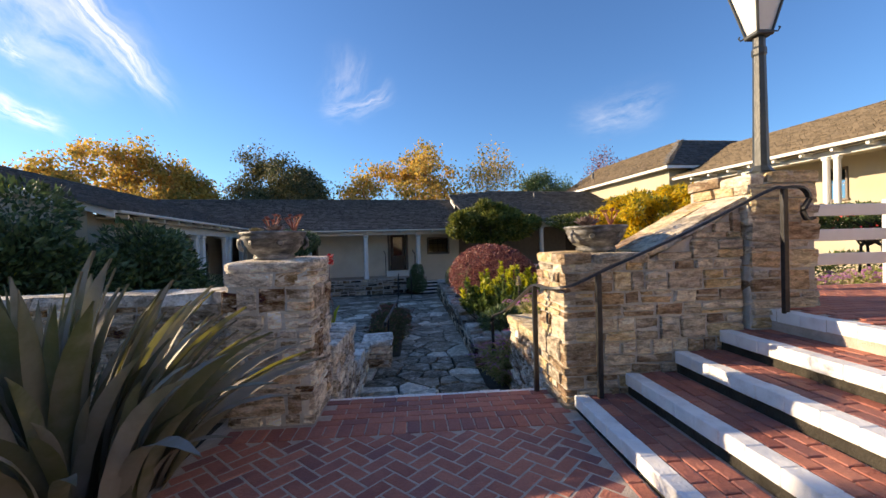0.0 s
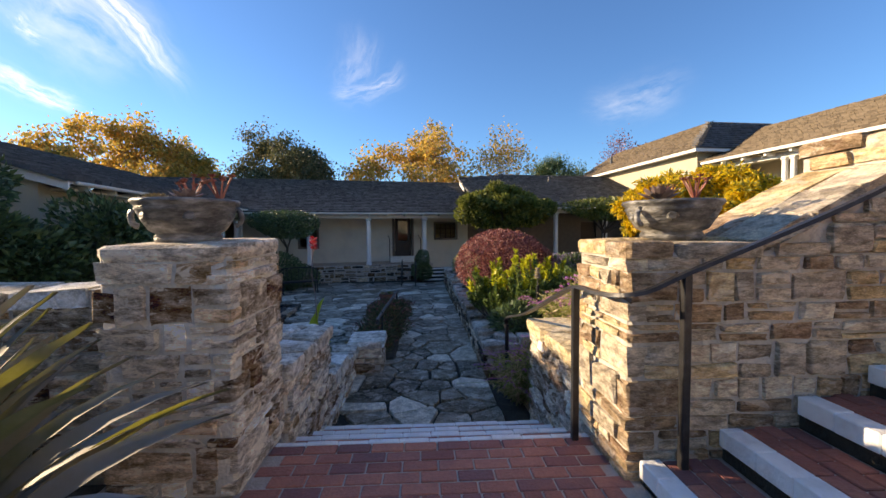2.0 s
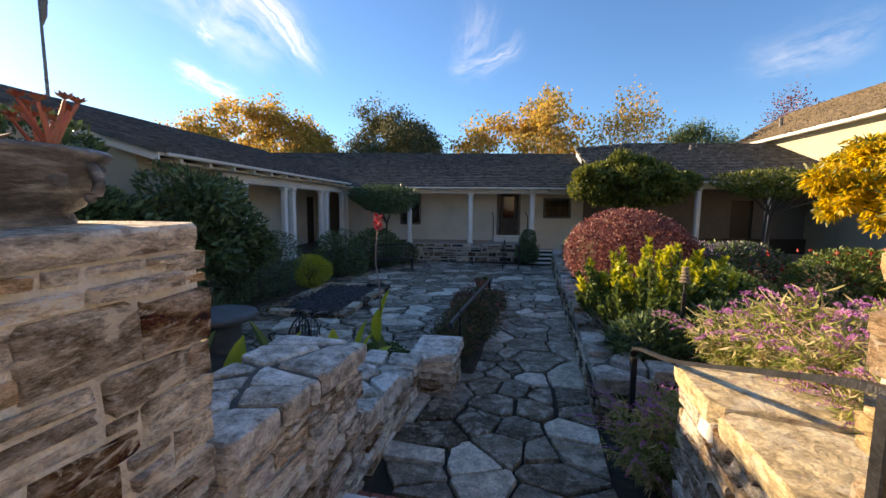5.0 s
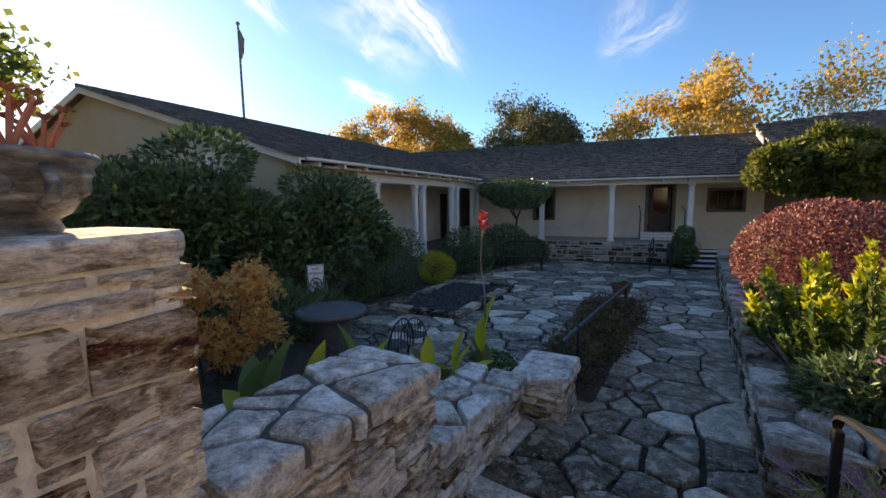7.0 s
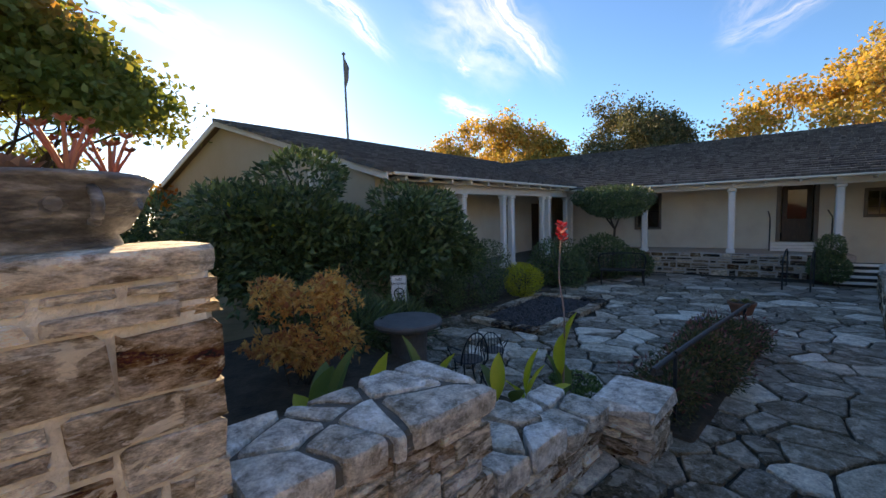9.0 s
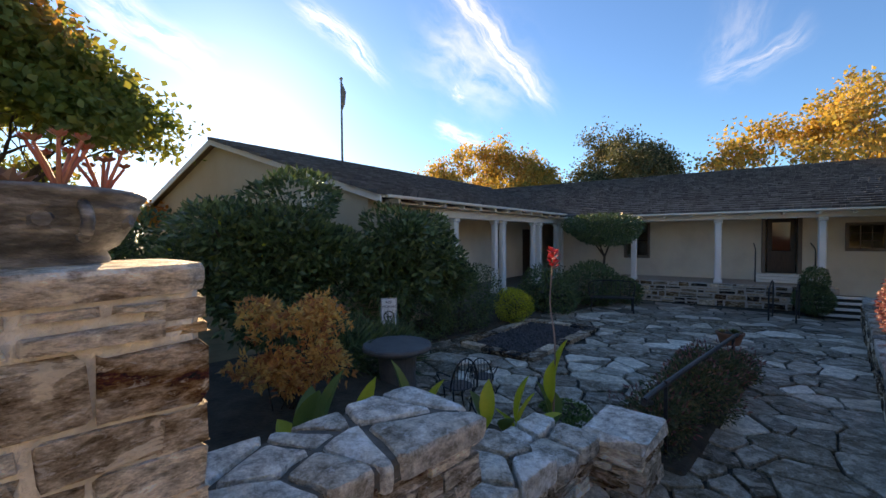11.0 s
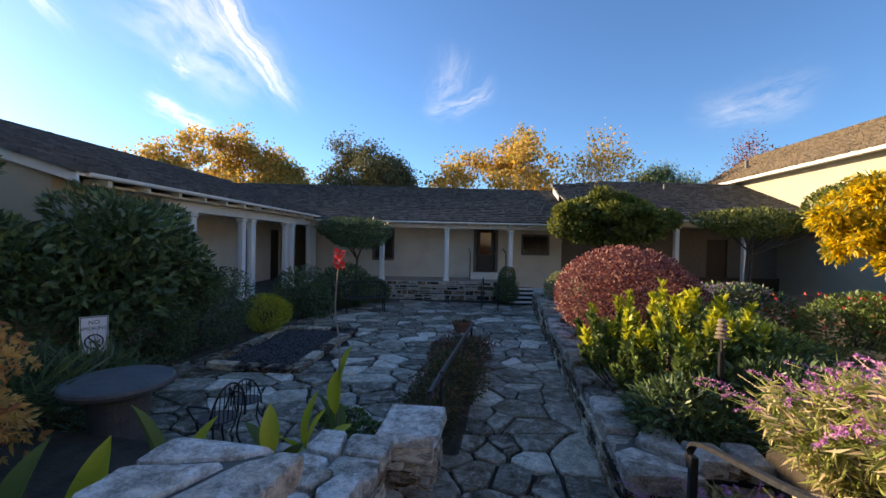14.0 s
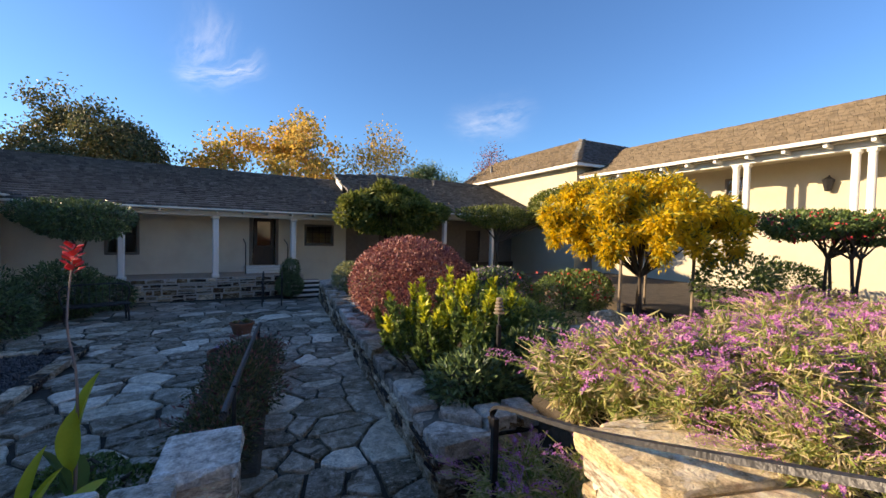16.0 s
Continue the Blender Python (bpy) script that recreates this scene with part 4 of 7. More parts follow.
part("mortar", Geo().box(1.52, 2.0, 6.92, 7.2, -0.93, -0.2, 0.02), M["joint_grey"], wp)

# ---------- buildings ----------
def column(parent, x, y, z0, z1, w=0.19, label=""):
    """A square white porch column with chamfered edges, cap and flared foot."""
    g = Geo()
    h = w / 2
    g.box(x - h, x + h, y - h, y + h, z0 + 0.05, z1 - 0.02, 0.03)
    g.box(x - h - 0.03, x + h + 0.03, y - h - 0.03, y + h + 0.03, z0, z0 + 0.13, 0.03)
    g.box(x - h - 0.03, x + h + 0.03, y - h - 0.03, y + h + 0.03, z1 - 0.12, z1, 0.03)
    return part("column", g, M["white_paint"], parent, label)


def shingle_roof(parent, eave, along, up, length, slope, mat, seed, u0=None, u1=None, course=0.255, name="roof"):
    """Courses of thick shingles from the eave to the ridge. u0, u1: where a course at v (0 to 1) begins and ends."""
    r = random.Random(seed)
    e, a, u = Vector(eave), Vector(along).normalized(), Vector(up).normalized()
    n = a.cross(u).normalized()
    if n.z < 0:
        n = -n
    g = Geo()
    rows = int(slope / course)
    for i in range(rows):
        v = i / rows
        s = (u0(v) if u0 else 0.0) - r.uniform(0, 0.1)
        end = u1(v) if u1 else length
        sag = r.uniform(-0.006, 0.006)
        while s < end:
            w = r.uniform(0.10, 0.26)
            lift = r.uniform(0.0, 0.007)
            y0 = i * course + r.uniform(-0.018, 0.012) + sag
            y1 = i * course + course * 1.5
            p = [e + a * (s + 0.004) + u * y0, e + a * (s + w - 0.004) + u * y0, e + a * (s + w - 0.004) + u * y1, e + a * (s + 0.004) + u * y1]
            t0, t1 = 0.088 + lift * 2, 0.008
            q = [p[0] + n * t0, p[1] + n * t0, p[2] + n * t1, p[3] + n * t1]
            g.add(p + q, [(4, 5, 6, 7), (0, 1, 5, 4), (0, 4, 7, 3), (1, 2, 6, 5)])
            s += w
    return part(name, g, mat, parent, "weathered wooden shingles in uneven courses", kind="stuff")


def deck(parent, pts, thick, mat, name="roof_deck"):
    """A sheet of roof boarding through four or more points, with thickness downward."""
    n = len(pts)
    lo = [(p[0], p[1], p[2] - thick) for p in pts]
    fs = [tuple(range(n)), tuple(range(2 * n - 1, n - 1, -1))] + [(i, i + n, (i + 1) % n + n, (i + 1) % n) for i in range(n)]
    return part(name, Geo().add(list(pts) + lo, fs), mat, parent)


def window(parent, x0, x1, z0, z1, y, cols=2, rows=2, inward=1, mat="taupe"):
    """A wooden window in the plane y, looking to -y."""
    w = part("window", Geo().box(x0 - 0.09, x0, y - 0.05, y + 0.10, z0 - 0.09, z1 + 0.09, 0.008).box(x1, x1 + 0.09, y - 0.05, y + 0.10, z0 - 0.09, z1 + 0.09, 0.008)
             .box(x0, x1, y - 0.05, y + 0.10, z1, z1 + 0.09, 0.008).box(x0 - 0.03, x1 + 0.03, y - 0.09, y + 0.10, z0 - 0.09, z0, 0.01), M[mat], parent, "painted wooden window with small panes")
    g = Geo()
    for i in range(cols + 1):
        c = x0 + (x1 - x0) * i / cols
        g.box(c - 0.014, c + 0.014, y, y + 0.03, z0, z1, 0.003)
    for j in range(rows + 1):
        c = z0 + (z1 - z0) * j / rows
        g.box(x0, x1, y + 0.003, y + 0.027, c - 0.014, c + 0.014, 0.003)
    part("glazing_bars", g, M[mat], w)
    for i in range(cols):
        for j in range(rows):
            a, b = x0 + (x1 - x0) * i / cols + 0.014, x0 + (x1 - x0) * (i + 1) / cols - 0.014
            c, d = z0 + (z1 - z0) * j / rows + 0.014, z0 + (z1 - z0) * (j + 1) / rows - 0.014
            part("pane", Geo().box(a, b, y + 0.012, y + 0.018, c, d), M["glass"], w).visible_shadow = False
    return w


def wall_with_holes(parent, x0, x1, y0, y1, z0, z1, holes, mat, name="wall"):
    """A wall along x, with openings (a, b, low, high) that go through it."""
    x = x0
    for a, b, lo, hi in sorted(holes):
        part(name, Geo().box(x, a, y0, y1, z0, z1), mat, parent)
        if lo > z0:
            part(name, Geo().box(a, b, y0, y1, z0, lo), mat, parent)
        if hi < z1:
            part(name, Geo().box(a, b, y0, y1, hi, z1), mat, parent)
        x = b
    return part(name, Geo().box(x, x1, y0, y1, z0, z1), mat, parent)


# -- the house across the back, its porch raised on rubble masonry --
hb = thing("house", "long low cream house with a shingled roof and a columned porch", "house", pose(-2.35, 19.75, 0, 0, 0, 11))
doors = [(1.42, 2.28, 0.06, 2.0)]
wins = [(-3.15, -2.35, 0.60, 1.85), (3.55, 4.65, 0.95, 1.70)]
wall_with_holes(hb, -5.6, 5.3, 2.0, 2.2, -0.9, 2.3, doors + wins, M["plaster"])
# dark taupe here: brown wall tone plus the deep porch's shade in the colour
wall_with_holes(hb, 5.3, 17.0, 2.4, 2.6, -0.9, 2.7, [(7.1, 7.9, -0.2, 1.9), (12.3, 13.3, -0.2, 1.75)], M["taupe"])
part("wall", Geo().box(-5.8, 17.0, 8.8, 9.0, -0.9, 2.3), M["plaster"], hb)
part("wall", Geo().box(16.8, 17.0, 2.6, 8.8, -0.9, 2.6), M["plaster"], hb)
part("wall", Geo().box(-5.8, -5.6, 2.0, 8.8, -0.9, 2.3), M["plaster"], hb)
part("floor", Geo().box(-5.6, 16.8, 2.2, 8.8, -0.9, -0.02), M["dark_wood"], hb)
# unseen sheet added over the rooms to keep the sun out
part("ceiling", Geo().box(-5.6, 16.8, 2.2, 8.8, 2.26, 2.30), M["plaster"], hb)
part("porch_floor", Geo().box(-5.2, 3.0, 0.12, 2.0, -0.9, -0.20, 0.01), M["brick_mortar"], hb)
part("porch_ceiling", Geo().box(-6.0, 5.2, -0.35, 2.1, 2.10, 2.14), M["plaster"], hb)
part("porch_ceiling", Geo().box(5.2, 16.9, -0.35, 2.5, 2.46, 2.50), M["plaster"], hb)
part("beam", Geo().box(-6.5, 5.2, -0.10, 0.10, 1.92, 2.10, 0.01), M["white_paint"], hb)
part("beam", Geo().box(5.2, 17.0, -0.10, 0.10, 2.20, 2.46, 0.01), M["plaster"], hb)
for cx in (-2.57, 0.0, 2.57):
    column(hb, cx, 0, -0.19, 1.93)
for cx in (9.35, 12.2):
    column(hb, cx, 0, -0.75, 2.21)
part("gutter", Geo().box(-6.3, 5.4, -0.60, -0.50, 2.09, 2.16, 0.02), M["plaster"], hb)
part("gutter", Geo().box(5.0, 17.0, -0.60, -0.50, 2.38, 2.45, 0.02), M["plaster"], hb)
sl = math.hypot(5.8, 2.05)
deck(hb, [(-12, -0.52, 2.16), (6.2, -0.52, 2.16), (6.2, 5.3, 4.20), (-12, 5.3, 4.20)], 0.06, M["wood_grey"])
deck(hb, [(-12, 5.3, 4.20), (17, 5.3, 4.20), (17, 11.1, 2.1), (-12, 11.1, 2.1)], 0.06, M["wood_grey"])
shingle_roof(hb, (-12, -0.56, 2.15), (1, 0, 0), (0, 5.8, 2.05), 18.0, sl, M["shingle"], 71, u0=lambda v: 5.4 - 8.2 * v if v < 0.66 else 0)
deck(hb, [(5.0, -0.52, 2.50), (17, -0.52, 2.50), (17, 5.6, 4.86), (8.9, 5.6, 4.86), (5.6, 4.4, 4.40)], 0.07, M["wood_grey"])
deck(hb, [(8.9, 5.6, 4.86), (17, 5.6, 4.86), (17, 11.1, 2.3), (6.0, 11.1, 2.3)], 0.06, M["wood_grey"])
shingle_roof(hb, (5.0, -0.56, 2.49), (1, 0, 0), (0, 6.12, 2.36), 12.0, math.hypot(6.12, 2.36), M["shingle"], 72, u0=lambda v: 0.6 * v if v < 0.80 else 0.5 + (v - 0.80) * 17)
g = Geo()
g.add([(5.42, 2.9, 3.40), (5.42, 2.9, 3.85), (5.60, 4.4, 4.42), (5.60, 4.4, 3.92), (5.38, 2.9, 3.40), (5.38, 2.9, 3.85), (5.56, 4.4, 4.42), (5.56, 4.4, 3.92)], [(0, 1, 2, 3), (7, 6, 5, 4), (1, 5, 6, 2), (0, 3, 7, 4), (0, 4, 5, 1), (2, 6, 7, 3)])
part("rake_board", g, M["white_paint"], hb, "white rake board between the two roofs")
part("vent_pipe", Geo().tube([(11.0, 3.8, 4.0), (11.0, 3.8, 4.5)], 0.05, 8), M["lead"], hb)
for i in range(14):
    part("rafter_end", Geo().box(-5.6 + i * 0.8, -5.53 + i * 0.8, -0.5, -0.1, 2.02, 2.12), M["white_paint"], hb)
dr = part("door", Geo().box(1.46, 2.24, 2.06, 2.10, 0.06, 0.85, 0.005).box(1.46, 1.60, 2.06, 2.10, 0.85, 1.98, 0.004).box(2.10, 2.24, 2.06, 2.10, 0.85, 1.98, 0.004).box(1.60, 2.10, 2.06, 2.10, 1.84, 1.98, 0.004), M["dark_wood"], hb, "dark brown wooden door with a glazed upper half")
part("pane", Geo().box(1.60, 2.10, 2.075, 2.085, 0.85, 1.84), M["glass"], dr).visible_shadow = False
part("handle", Geo().tube([(1.53, 2.05, 0.98), (1.53, 2.0, 0.98), (1.60, 2.0, 0.98)], 0.012, 6), M["lead"], dr)
part("door_frame", Geo().box(1.30, 1.42, 1.95, 2.12, -0.05, 2.08, 0.01).box(2.28, 2.40, 1.95, 2.12, -0.05, 2.08, 0.01).box(1.42, 2.28, 1.95, 2.12, 2.0, 2.08, 0.01), M["taupe"], hb)
for i in range(3):
    part("door_step", Geo().box(1.1, 2.6, 1.15 + 0.28 * i, 2.0, -0.20 + 0.085 * i, -0.115 + 0.085 * i, 0.01), M["white_paint"], hb, "white painted door step")
for cx in (1.08, 2.62):
    part("handrail", Geo().tube([(cx, 1.2, -0.2), (cx, 1.2, 0.85), (cx, 1.25, 0.93), (cx, 1.95, 1.12)], 0.02, 6), M["iron"], hb, "black iron stair rail")
window(hb, -3.15, -2.35, 0.60, 1.85, 2.02, 1, 2)
window(hb, 3.55, 4.65, 0.95, 1.70, 2.02, 4, 3)
part("door", Geo().box(7.1, 7.9, 2.5, 2.54, -0.2, 1.9, 0.01), M["dark_wood"], hb)
part("door", Geo().box(12.3, 13.3, 2.5, 2.54, -0.2, 1.75, 0.01), M["dark_wood"], hb)

wb = thing("rubble_wall", "rough rubble stone wall under the porch in grey and brown", "wall", pose(-2.35, 19.75, 0, 0, 0, 11), kind="structure")
part("mortar", Geo().box(-4.4, 1.9, -0.165, 0.13, -0.95, -0.20, 0.02), M["mortar"], wb)
stone_face(wb, (-4.4, -0.18), 0, 6.3, -0.94, -0.18, 81, "rubble", run=(0.20, 0.6), course=(0.17, 0.28), gap=0.055, depth=0.2, proud=0.03)
stone_face(wb, (1.9, -0.18), 35, 1.1, -0.94, -0.18, 82, "rubble", run=(0.20, 0.5), course=(0.17, 0.28), gap=0.055, depth=0.2, proud=0.03)

# -- the wing on the west side, with paired columns --
hl = thing("house", "cream porch wing with paired white columns and grey shingles", "house", pose(-7.2, 14.4, 0, 0, 0, 7))
# its long wall stands back from the columns and runs along local y
for wy0, wy1, wz0, wz1 in ((-6.0, 2.95, -0.9, 2.5), (3.55, 5.15, -0.9, 2.5), (6.05, 9.0, -0.9, 2.5), (5.15, 6.05, 1.75, 2.5), (2.95, 3.55, -0.9, 0.1), (2.95, 3.55, 1.7, 2.5)):
    part("wall", Geo().box(-2.1, -1.9, wy0, wy1, wz0, wz1), M["plaster"], hl)
part("door", Geo().box(-2.03, -1.98, 5.15, 6.05, -0.6, 1.75, 0.01), M["dark_wood"], hl, "dark wooden porch door")
part("window", Geo().box(-2.03, -1.98, 2.95, 3.55, 0.1, 1.7, 0.01), M["taupe"], hl, "narrow dark window")
# gable end wall, closed up to the ridge
g = Geo()
gy = -5.75
g.add([(-0.05, gy, -0.95), (-14.0, gy, -0.95), (-14.0, gy, 2.25), (-7.0, gy, 4.36), (-0.05, gy, 2.28), (-0.05, gy + 0.2, -0.95), (-14.0, gy + 0.2, -0.95), (-14.0, gy + 0.2, 2.25), (-7.0, gy + 0.2, 4.36), (-0.05, gy + 0.2, 2.28)],
      [(0, 4, 3, 2, 1), (5, 6, 7, 8, 9), (0, 1, 6, 5), (1, 2, 7, 6), (2, 3, 8, 7), (3, 4, 9, 8), (4, 0, 5, 9)])
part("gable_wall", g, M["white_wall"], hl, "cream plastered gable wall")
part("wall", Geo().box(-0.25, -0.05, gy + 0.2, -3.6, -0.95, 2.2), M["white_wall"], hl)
part("wall", Geo().box(-14.0, -13.8, gy, 11.0, -0.95, 2.2), M["plaster"], hl)
# next two walls are added out of view to stop sun leaking through the wing
part("wall", Geo().box(-2.1, -1.9, 9.0, 11.0, -0.9, 2.5), M["plaster"], hl)
part("wall", Geo().box(-14.0, 1.5, 10.8, 11.0, -0.95, 3.4), M["plaster"], hl)
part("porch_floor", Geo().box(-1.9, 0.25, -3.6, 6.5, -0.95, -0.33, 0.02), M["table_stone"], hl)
part("porch_ceiling", Geo().box(-2.0, 0.35, -5.5, 6.0, 2.14, 2.18), M["plaster"], hl)
part("beam", Geo().box(-0.10, 0.10, -3.6, 6.2, 1.92, 2.14, 0.01), M["white_paint"], hl)
for cy in (-2.72, -0.09, 2.68, 4.85):
    column(hl, 0, cy, -0.34, 1.93)
    column(hl, 0, cy - 0.50, -0.34, 1.93, 0.17)
part("gutter", Geo().box(0.50, 0.60, -5.8, 5.2, 2.22, 2.29, 0.02), M["plaster"], hl)
for i in range(13):
    part("rafter_end", Geo().box(0.1, 0.5, -5.4 + i * 0.8, -5.32 + i * 0.8, 2.14, 2.24), M["white_paint"], hl)
up_l = (-7.52, 0, 2.22)
deck(hl, [(0.52, -5.95, 2.29), (0.52, 8.0, 2.29), (-7.0, 11, 4.50), (-7.0, -5.95, 4.50)], 0.06, M["white_paint"])
deck(hl, [(-7.0, -5.95, 4.50), (-7.0, 11, 4.50), (-14.5, 11, 2.29), (-14.5, -5.95, 2.29)], 0.06, M["wood_grey"])
shingle_roof(hl, (0.56, 8.0, 2.28), (0, -1, 0), up_l, 14.0, math.hypot(7.52, 2.22), M["shingle"], 73, u0=lambda v: 2.6 - 4.0 * v)
part("ridge_cap", Geo().tube([(-7.0, -6.0, 4.53), (-7.0, 11, 4.53)], 0.06, 6), M["shingle"], hl)
g = Geo()
g.add([(0.55, -5.97, 2.12), (0.55, -5.97, 2.30), (-7.0, -5.97, 4.52), (-7.0, -5.97, 4.34), (0.55, -5.93, 2.12), (0.55, -5.93, 2.30), (-7.0, -5.93, 4.52), (-7.0, -5.93, 4.34)], [(0, 3, 2, 1), (4, 5, 6, 7), (1, 2, 6, 5), (0, 4, 7, 3), (0, 1, 5, 4), (2, 3, 7, 6)])
part("rake_board", g, M["white_paint"], hl)
g = Geo()
g.add([(-14.5, -5.97, 2.12), (-14.5, -5.97, 2.30), (-7.0, -5.97, 4.52), (-7.0, -5.97, 4.34), (-14.5, -5.93, 2.12), (-14.5, -5.93, 2.30), (-7.0, -5.93, 4.52), (-7.0, -5.93, 4.34)], [(0, 1, 2, 3), (4, 7, 6, 5), (1, 5, 6, 2), (0, 3, 7, 4), (0, 4, 5, 1), (2, 6, 7, 3)])
part("rake_board", g, M["white_paint"], hl)

# -- the taller white house to the east: a porch over a white base, and a hipped block --
hr = thing("house", "sunlit white stucco house with brown shingles and upper porch", "house", pose(14.6, 13.45, 0, 0, 0, 7))
# local x points away from the courtyard, local y along the front
for a, b, lo, hi in ((-9.0, -4.55, 1.9, 4.3), (-3.45, 0.55, 1.9, 4.3), (1.25, 6.2, 1.9, 4.3)):
    part("wall", Geo().box(1.8, 2.0, a, b, lo, hi), M["white_wall"], hr)
for a, b in ((-4.55, -3.45), (0.55, 1.25)):
    part("wall", Geo().box(1.8, 2.0, a, b, 1.9, 2.7), M["white_wall"], hr)
    part("wall", Geo().box(1.8, 2.0, a, b, 3.9, 4.3), M["white_wall"], hr)
part("base_wall", Geo().box(-0.25, 0.0, -9.0, 6.0, -0.95, 1.92, 0.02), M["white_wall"], hr, "white base wall under the porch")
part("wall", Geo().box(2.0, 10.0, -9.0, -8.8, -0.95, 4.3), M["white_wall"], hr)
part("wall", Geo().box(9.8, 10.0, -8.8, 6.0, -0.95, 4.3), M["white_wall"], hr)
part("porch_floor", Geo().box(-0.30, 1.8, -9.0, 6.0, 1.92, 2.0, 0.01), M["white_wall"], hr)
part("porch_ceiling", Geo().box(-0.4, 1.9, -9.0, 6.0, 4.28, 4.32), M["white_wall"], hr)
part("beam", Geo().box(-0.1, 0.1, -9.0, 6.0, 4.08, 4.28, 0.01), M["white_paint"], hr)
for cy in (-6.2, -3.07, 0.0, 3.1):
    column(hr, 0, cy, 1.95, 4.09, 0.17)
    column(hr, 0, cy - 0.34, 1.95, 4.09, 0.17)
for i in range(15):
    part("rafter_end", Geo().box(-0.55, 0.0, -8.6 + i * 1.0, -8.5 + i * 1.0, 4.18, 4.32), M["white_paint"], hr)
part("gutter", Geo().box(-0.70, -0.60, -9.2, 6.5, 4.30, 4.42, 0.02), M["white_paint"], hr)
deck(hr, [(-0.62, -9.2, 4.42), (4.9, -9.2, 6.72), (4.9, 8.0, 6.72), (-0.62, 8.0, 4.42)], 0.06, M["white_paint"])
deck(hr, [(4.9, -9.2, 6.72), (10.2, -9.2, 4.42), (10.2, 8.0, 4.42), (4.9, 8.0, 6.72)], 0.06, M["wood_grey"])
shingle_roof(hr, (-0.66, -9.2, 4.41), (0, 1, 0), (5.52, 0, 2.30), 17.2, math.hypot(5.52, 2.30), M["shingle_brown"], 74)
for (a, b) in ((-4.55, -3.45), (0.55, 1.25)):
    w = part("window", Geo().box(1.74, 1.9, a, a + 0.08, 2.7, 3.9, 0.01).box(1.74, 1.9, b - 0.08, b, 2.7, 3.9, 0.01).box(1.74, 1.9, a, b, 3.82, 3.9, 0.01).box(1.70, 1.9, a - 0.04, b + 0.04, 2.64, 2.72, 0.01).box(1.80, 1.83, a, b, 3.28, 3.31).box(1.80, 1.83, (a + b) / 2 - 0.015, (a + b) / 2 + 0.015, 2.7, 3.9), M["taupe"], hr, "multi-pane wooden window")
    part("pane", Geo().box(1.815, 1.822, a + 0.08, b - 0.08, 2.72, 3.82), M["glass"], w).visible_shadow = False
ln = thing("wall_lantern", "black iron wall lantern on the white porch wall", "lantern", hr.matrix_basis @ pose(1.62, -1.95, 3.3))
part("cage", Geo().lathe([(0.0, 0.33), (0.05, 0.30), (0.17, 0.20), (0.16, 0.18), (0.09, -0.16), (0.0, -0.18)], 6), M["iron"], ln)
part("bracket", Geo().tube([(0.18, 0, 0.0), (0.05, 0, 0.36), (0, 0, 0.32)], 0.018, 6), M["iron"], ln)

hh = thing("house", "white block behind the courtyard, hipped brown shingled roof with a shade-toned front slope", "house", pose(12.6, 19.4, 0, 0, 0, 5))
part("wall", Geo().box(0.5, 9.5, 0.5, 11.0, -0.95, 4.95), M["white_wall"], hh)
part("fascia", Geo().box(-0.03, 0.05, -0.03, 11.6, 4.86, 5.02, 0.01).box(0.05, 10.0, -0.03, 0.05, 4.86, 5.02, 0.01), M["white_paint"], hh)
part("soffit", Geo().box(0.05, 10.0, 0.05, 11.6, 4.92, 4.96), M["white_paint"], hh)
deck(hh, [(0, 0, 5.02), (3.3, 3.0, 7.05), (3.3, 11.6, 7.05), (0, 11.6, 5.02)], 0.05, M["wood_grey"])
deck(hh, [(0, 0, 5.02), (10, 0, 5.02), (6.7, 3.0, 7.05), (3.3, 3.0, 7.05)], 0.05, M["wood_grey"])
deck(hh, [(10, 0, 5.02), (10, 11.6, 5.02), (6.7, 11.6, 7.05), (6.7, 3.0, 7.05)], 0.05, M["wood_grey"])
deck(hh, [(3.3, 3.0, 7.05), (6.7, 3.0, 7.05), (6.7, 11.6, 7.05), (3.3, 11.6, 7.05)], 0.05, M["wood_grey"])
shingle_roof(hh, (-0.04, -0.04, 5.0), (0, 1, 0), (3.34, 0, 2.05), 11.6, math.hypot(3.34, 2.05), M["shingle_brown"], 75, u0=lambda v: 3.0 * v)
# front slope takes the darker shingle so its shade sits in the colour
shingle_roof(hh, (-0.04, -0.04, 5.0), (1, 0, 0), (0, 3.04, 2.05), 10, math.hypot(3.04, 2.05), M["shingle"], 76, u0=lambda v: 3.34 * v, u1=lambda v: 10 - 3.3 * v)
part("vent_pipe", Geo().tube([(1.1, 9.0, 5.5), (1.1, 9.0, 6.2)], 0.09, 8), M["lead"], hh)

# -- unseen plain cream bounce walls that close the place behind the walker and beside the upper terrace --
# both are added to throw sunlight back onto the pillar fronts
terrace_bounce = thing("house", "unseen plain cream bounce wall added beside the upper brick terrace", "house", pose(8.6, -1.6, 0.78))
part("wall", Geo().box(0.0, 0.3, -5.4, 4.2, -0.4, 4.4, 0.02), M["white_wall"], terrace_bounce)
part("roof", Geo().box(-0.5, 4.0, -5.4, 4.2, 4.4, 4.55, 0.02), M["shingle_brown"], terrace_bounce)
rear_bounce = thing("house", "unseen plain cream bounce wall added behind the brick landing", "house", pose(0.0, -7.2, 0.0))
part("wall", Geo().box(-8.0, 8.5, -0.3, 0.0, -0.95, 4.0, 0.02), M["white_wall"], rear_bounce)
part("roof", Geo().box(-8.4, 8.5, -4.0, 0.5, 4.0, 4.15, 0.02), M["shingle_brown"], rear_bounce)


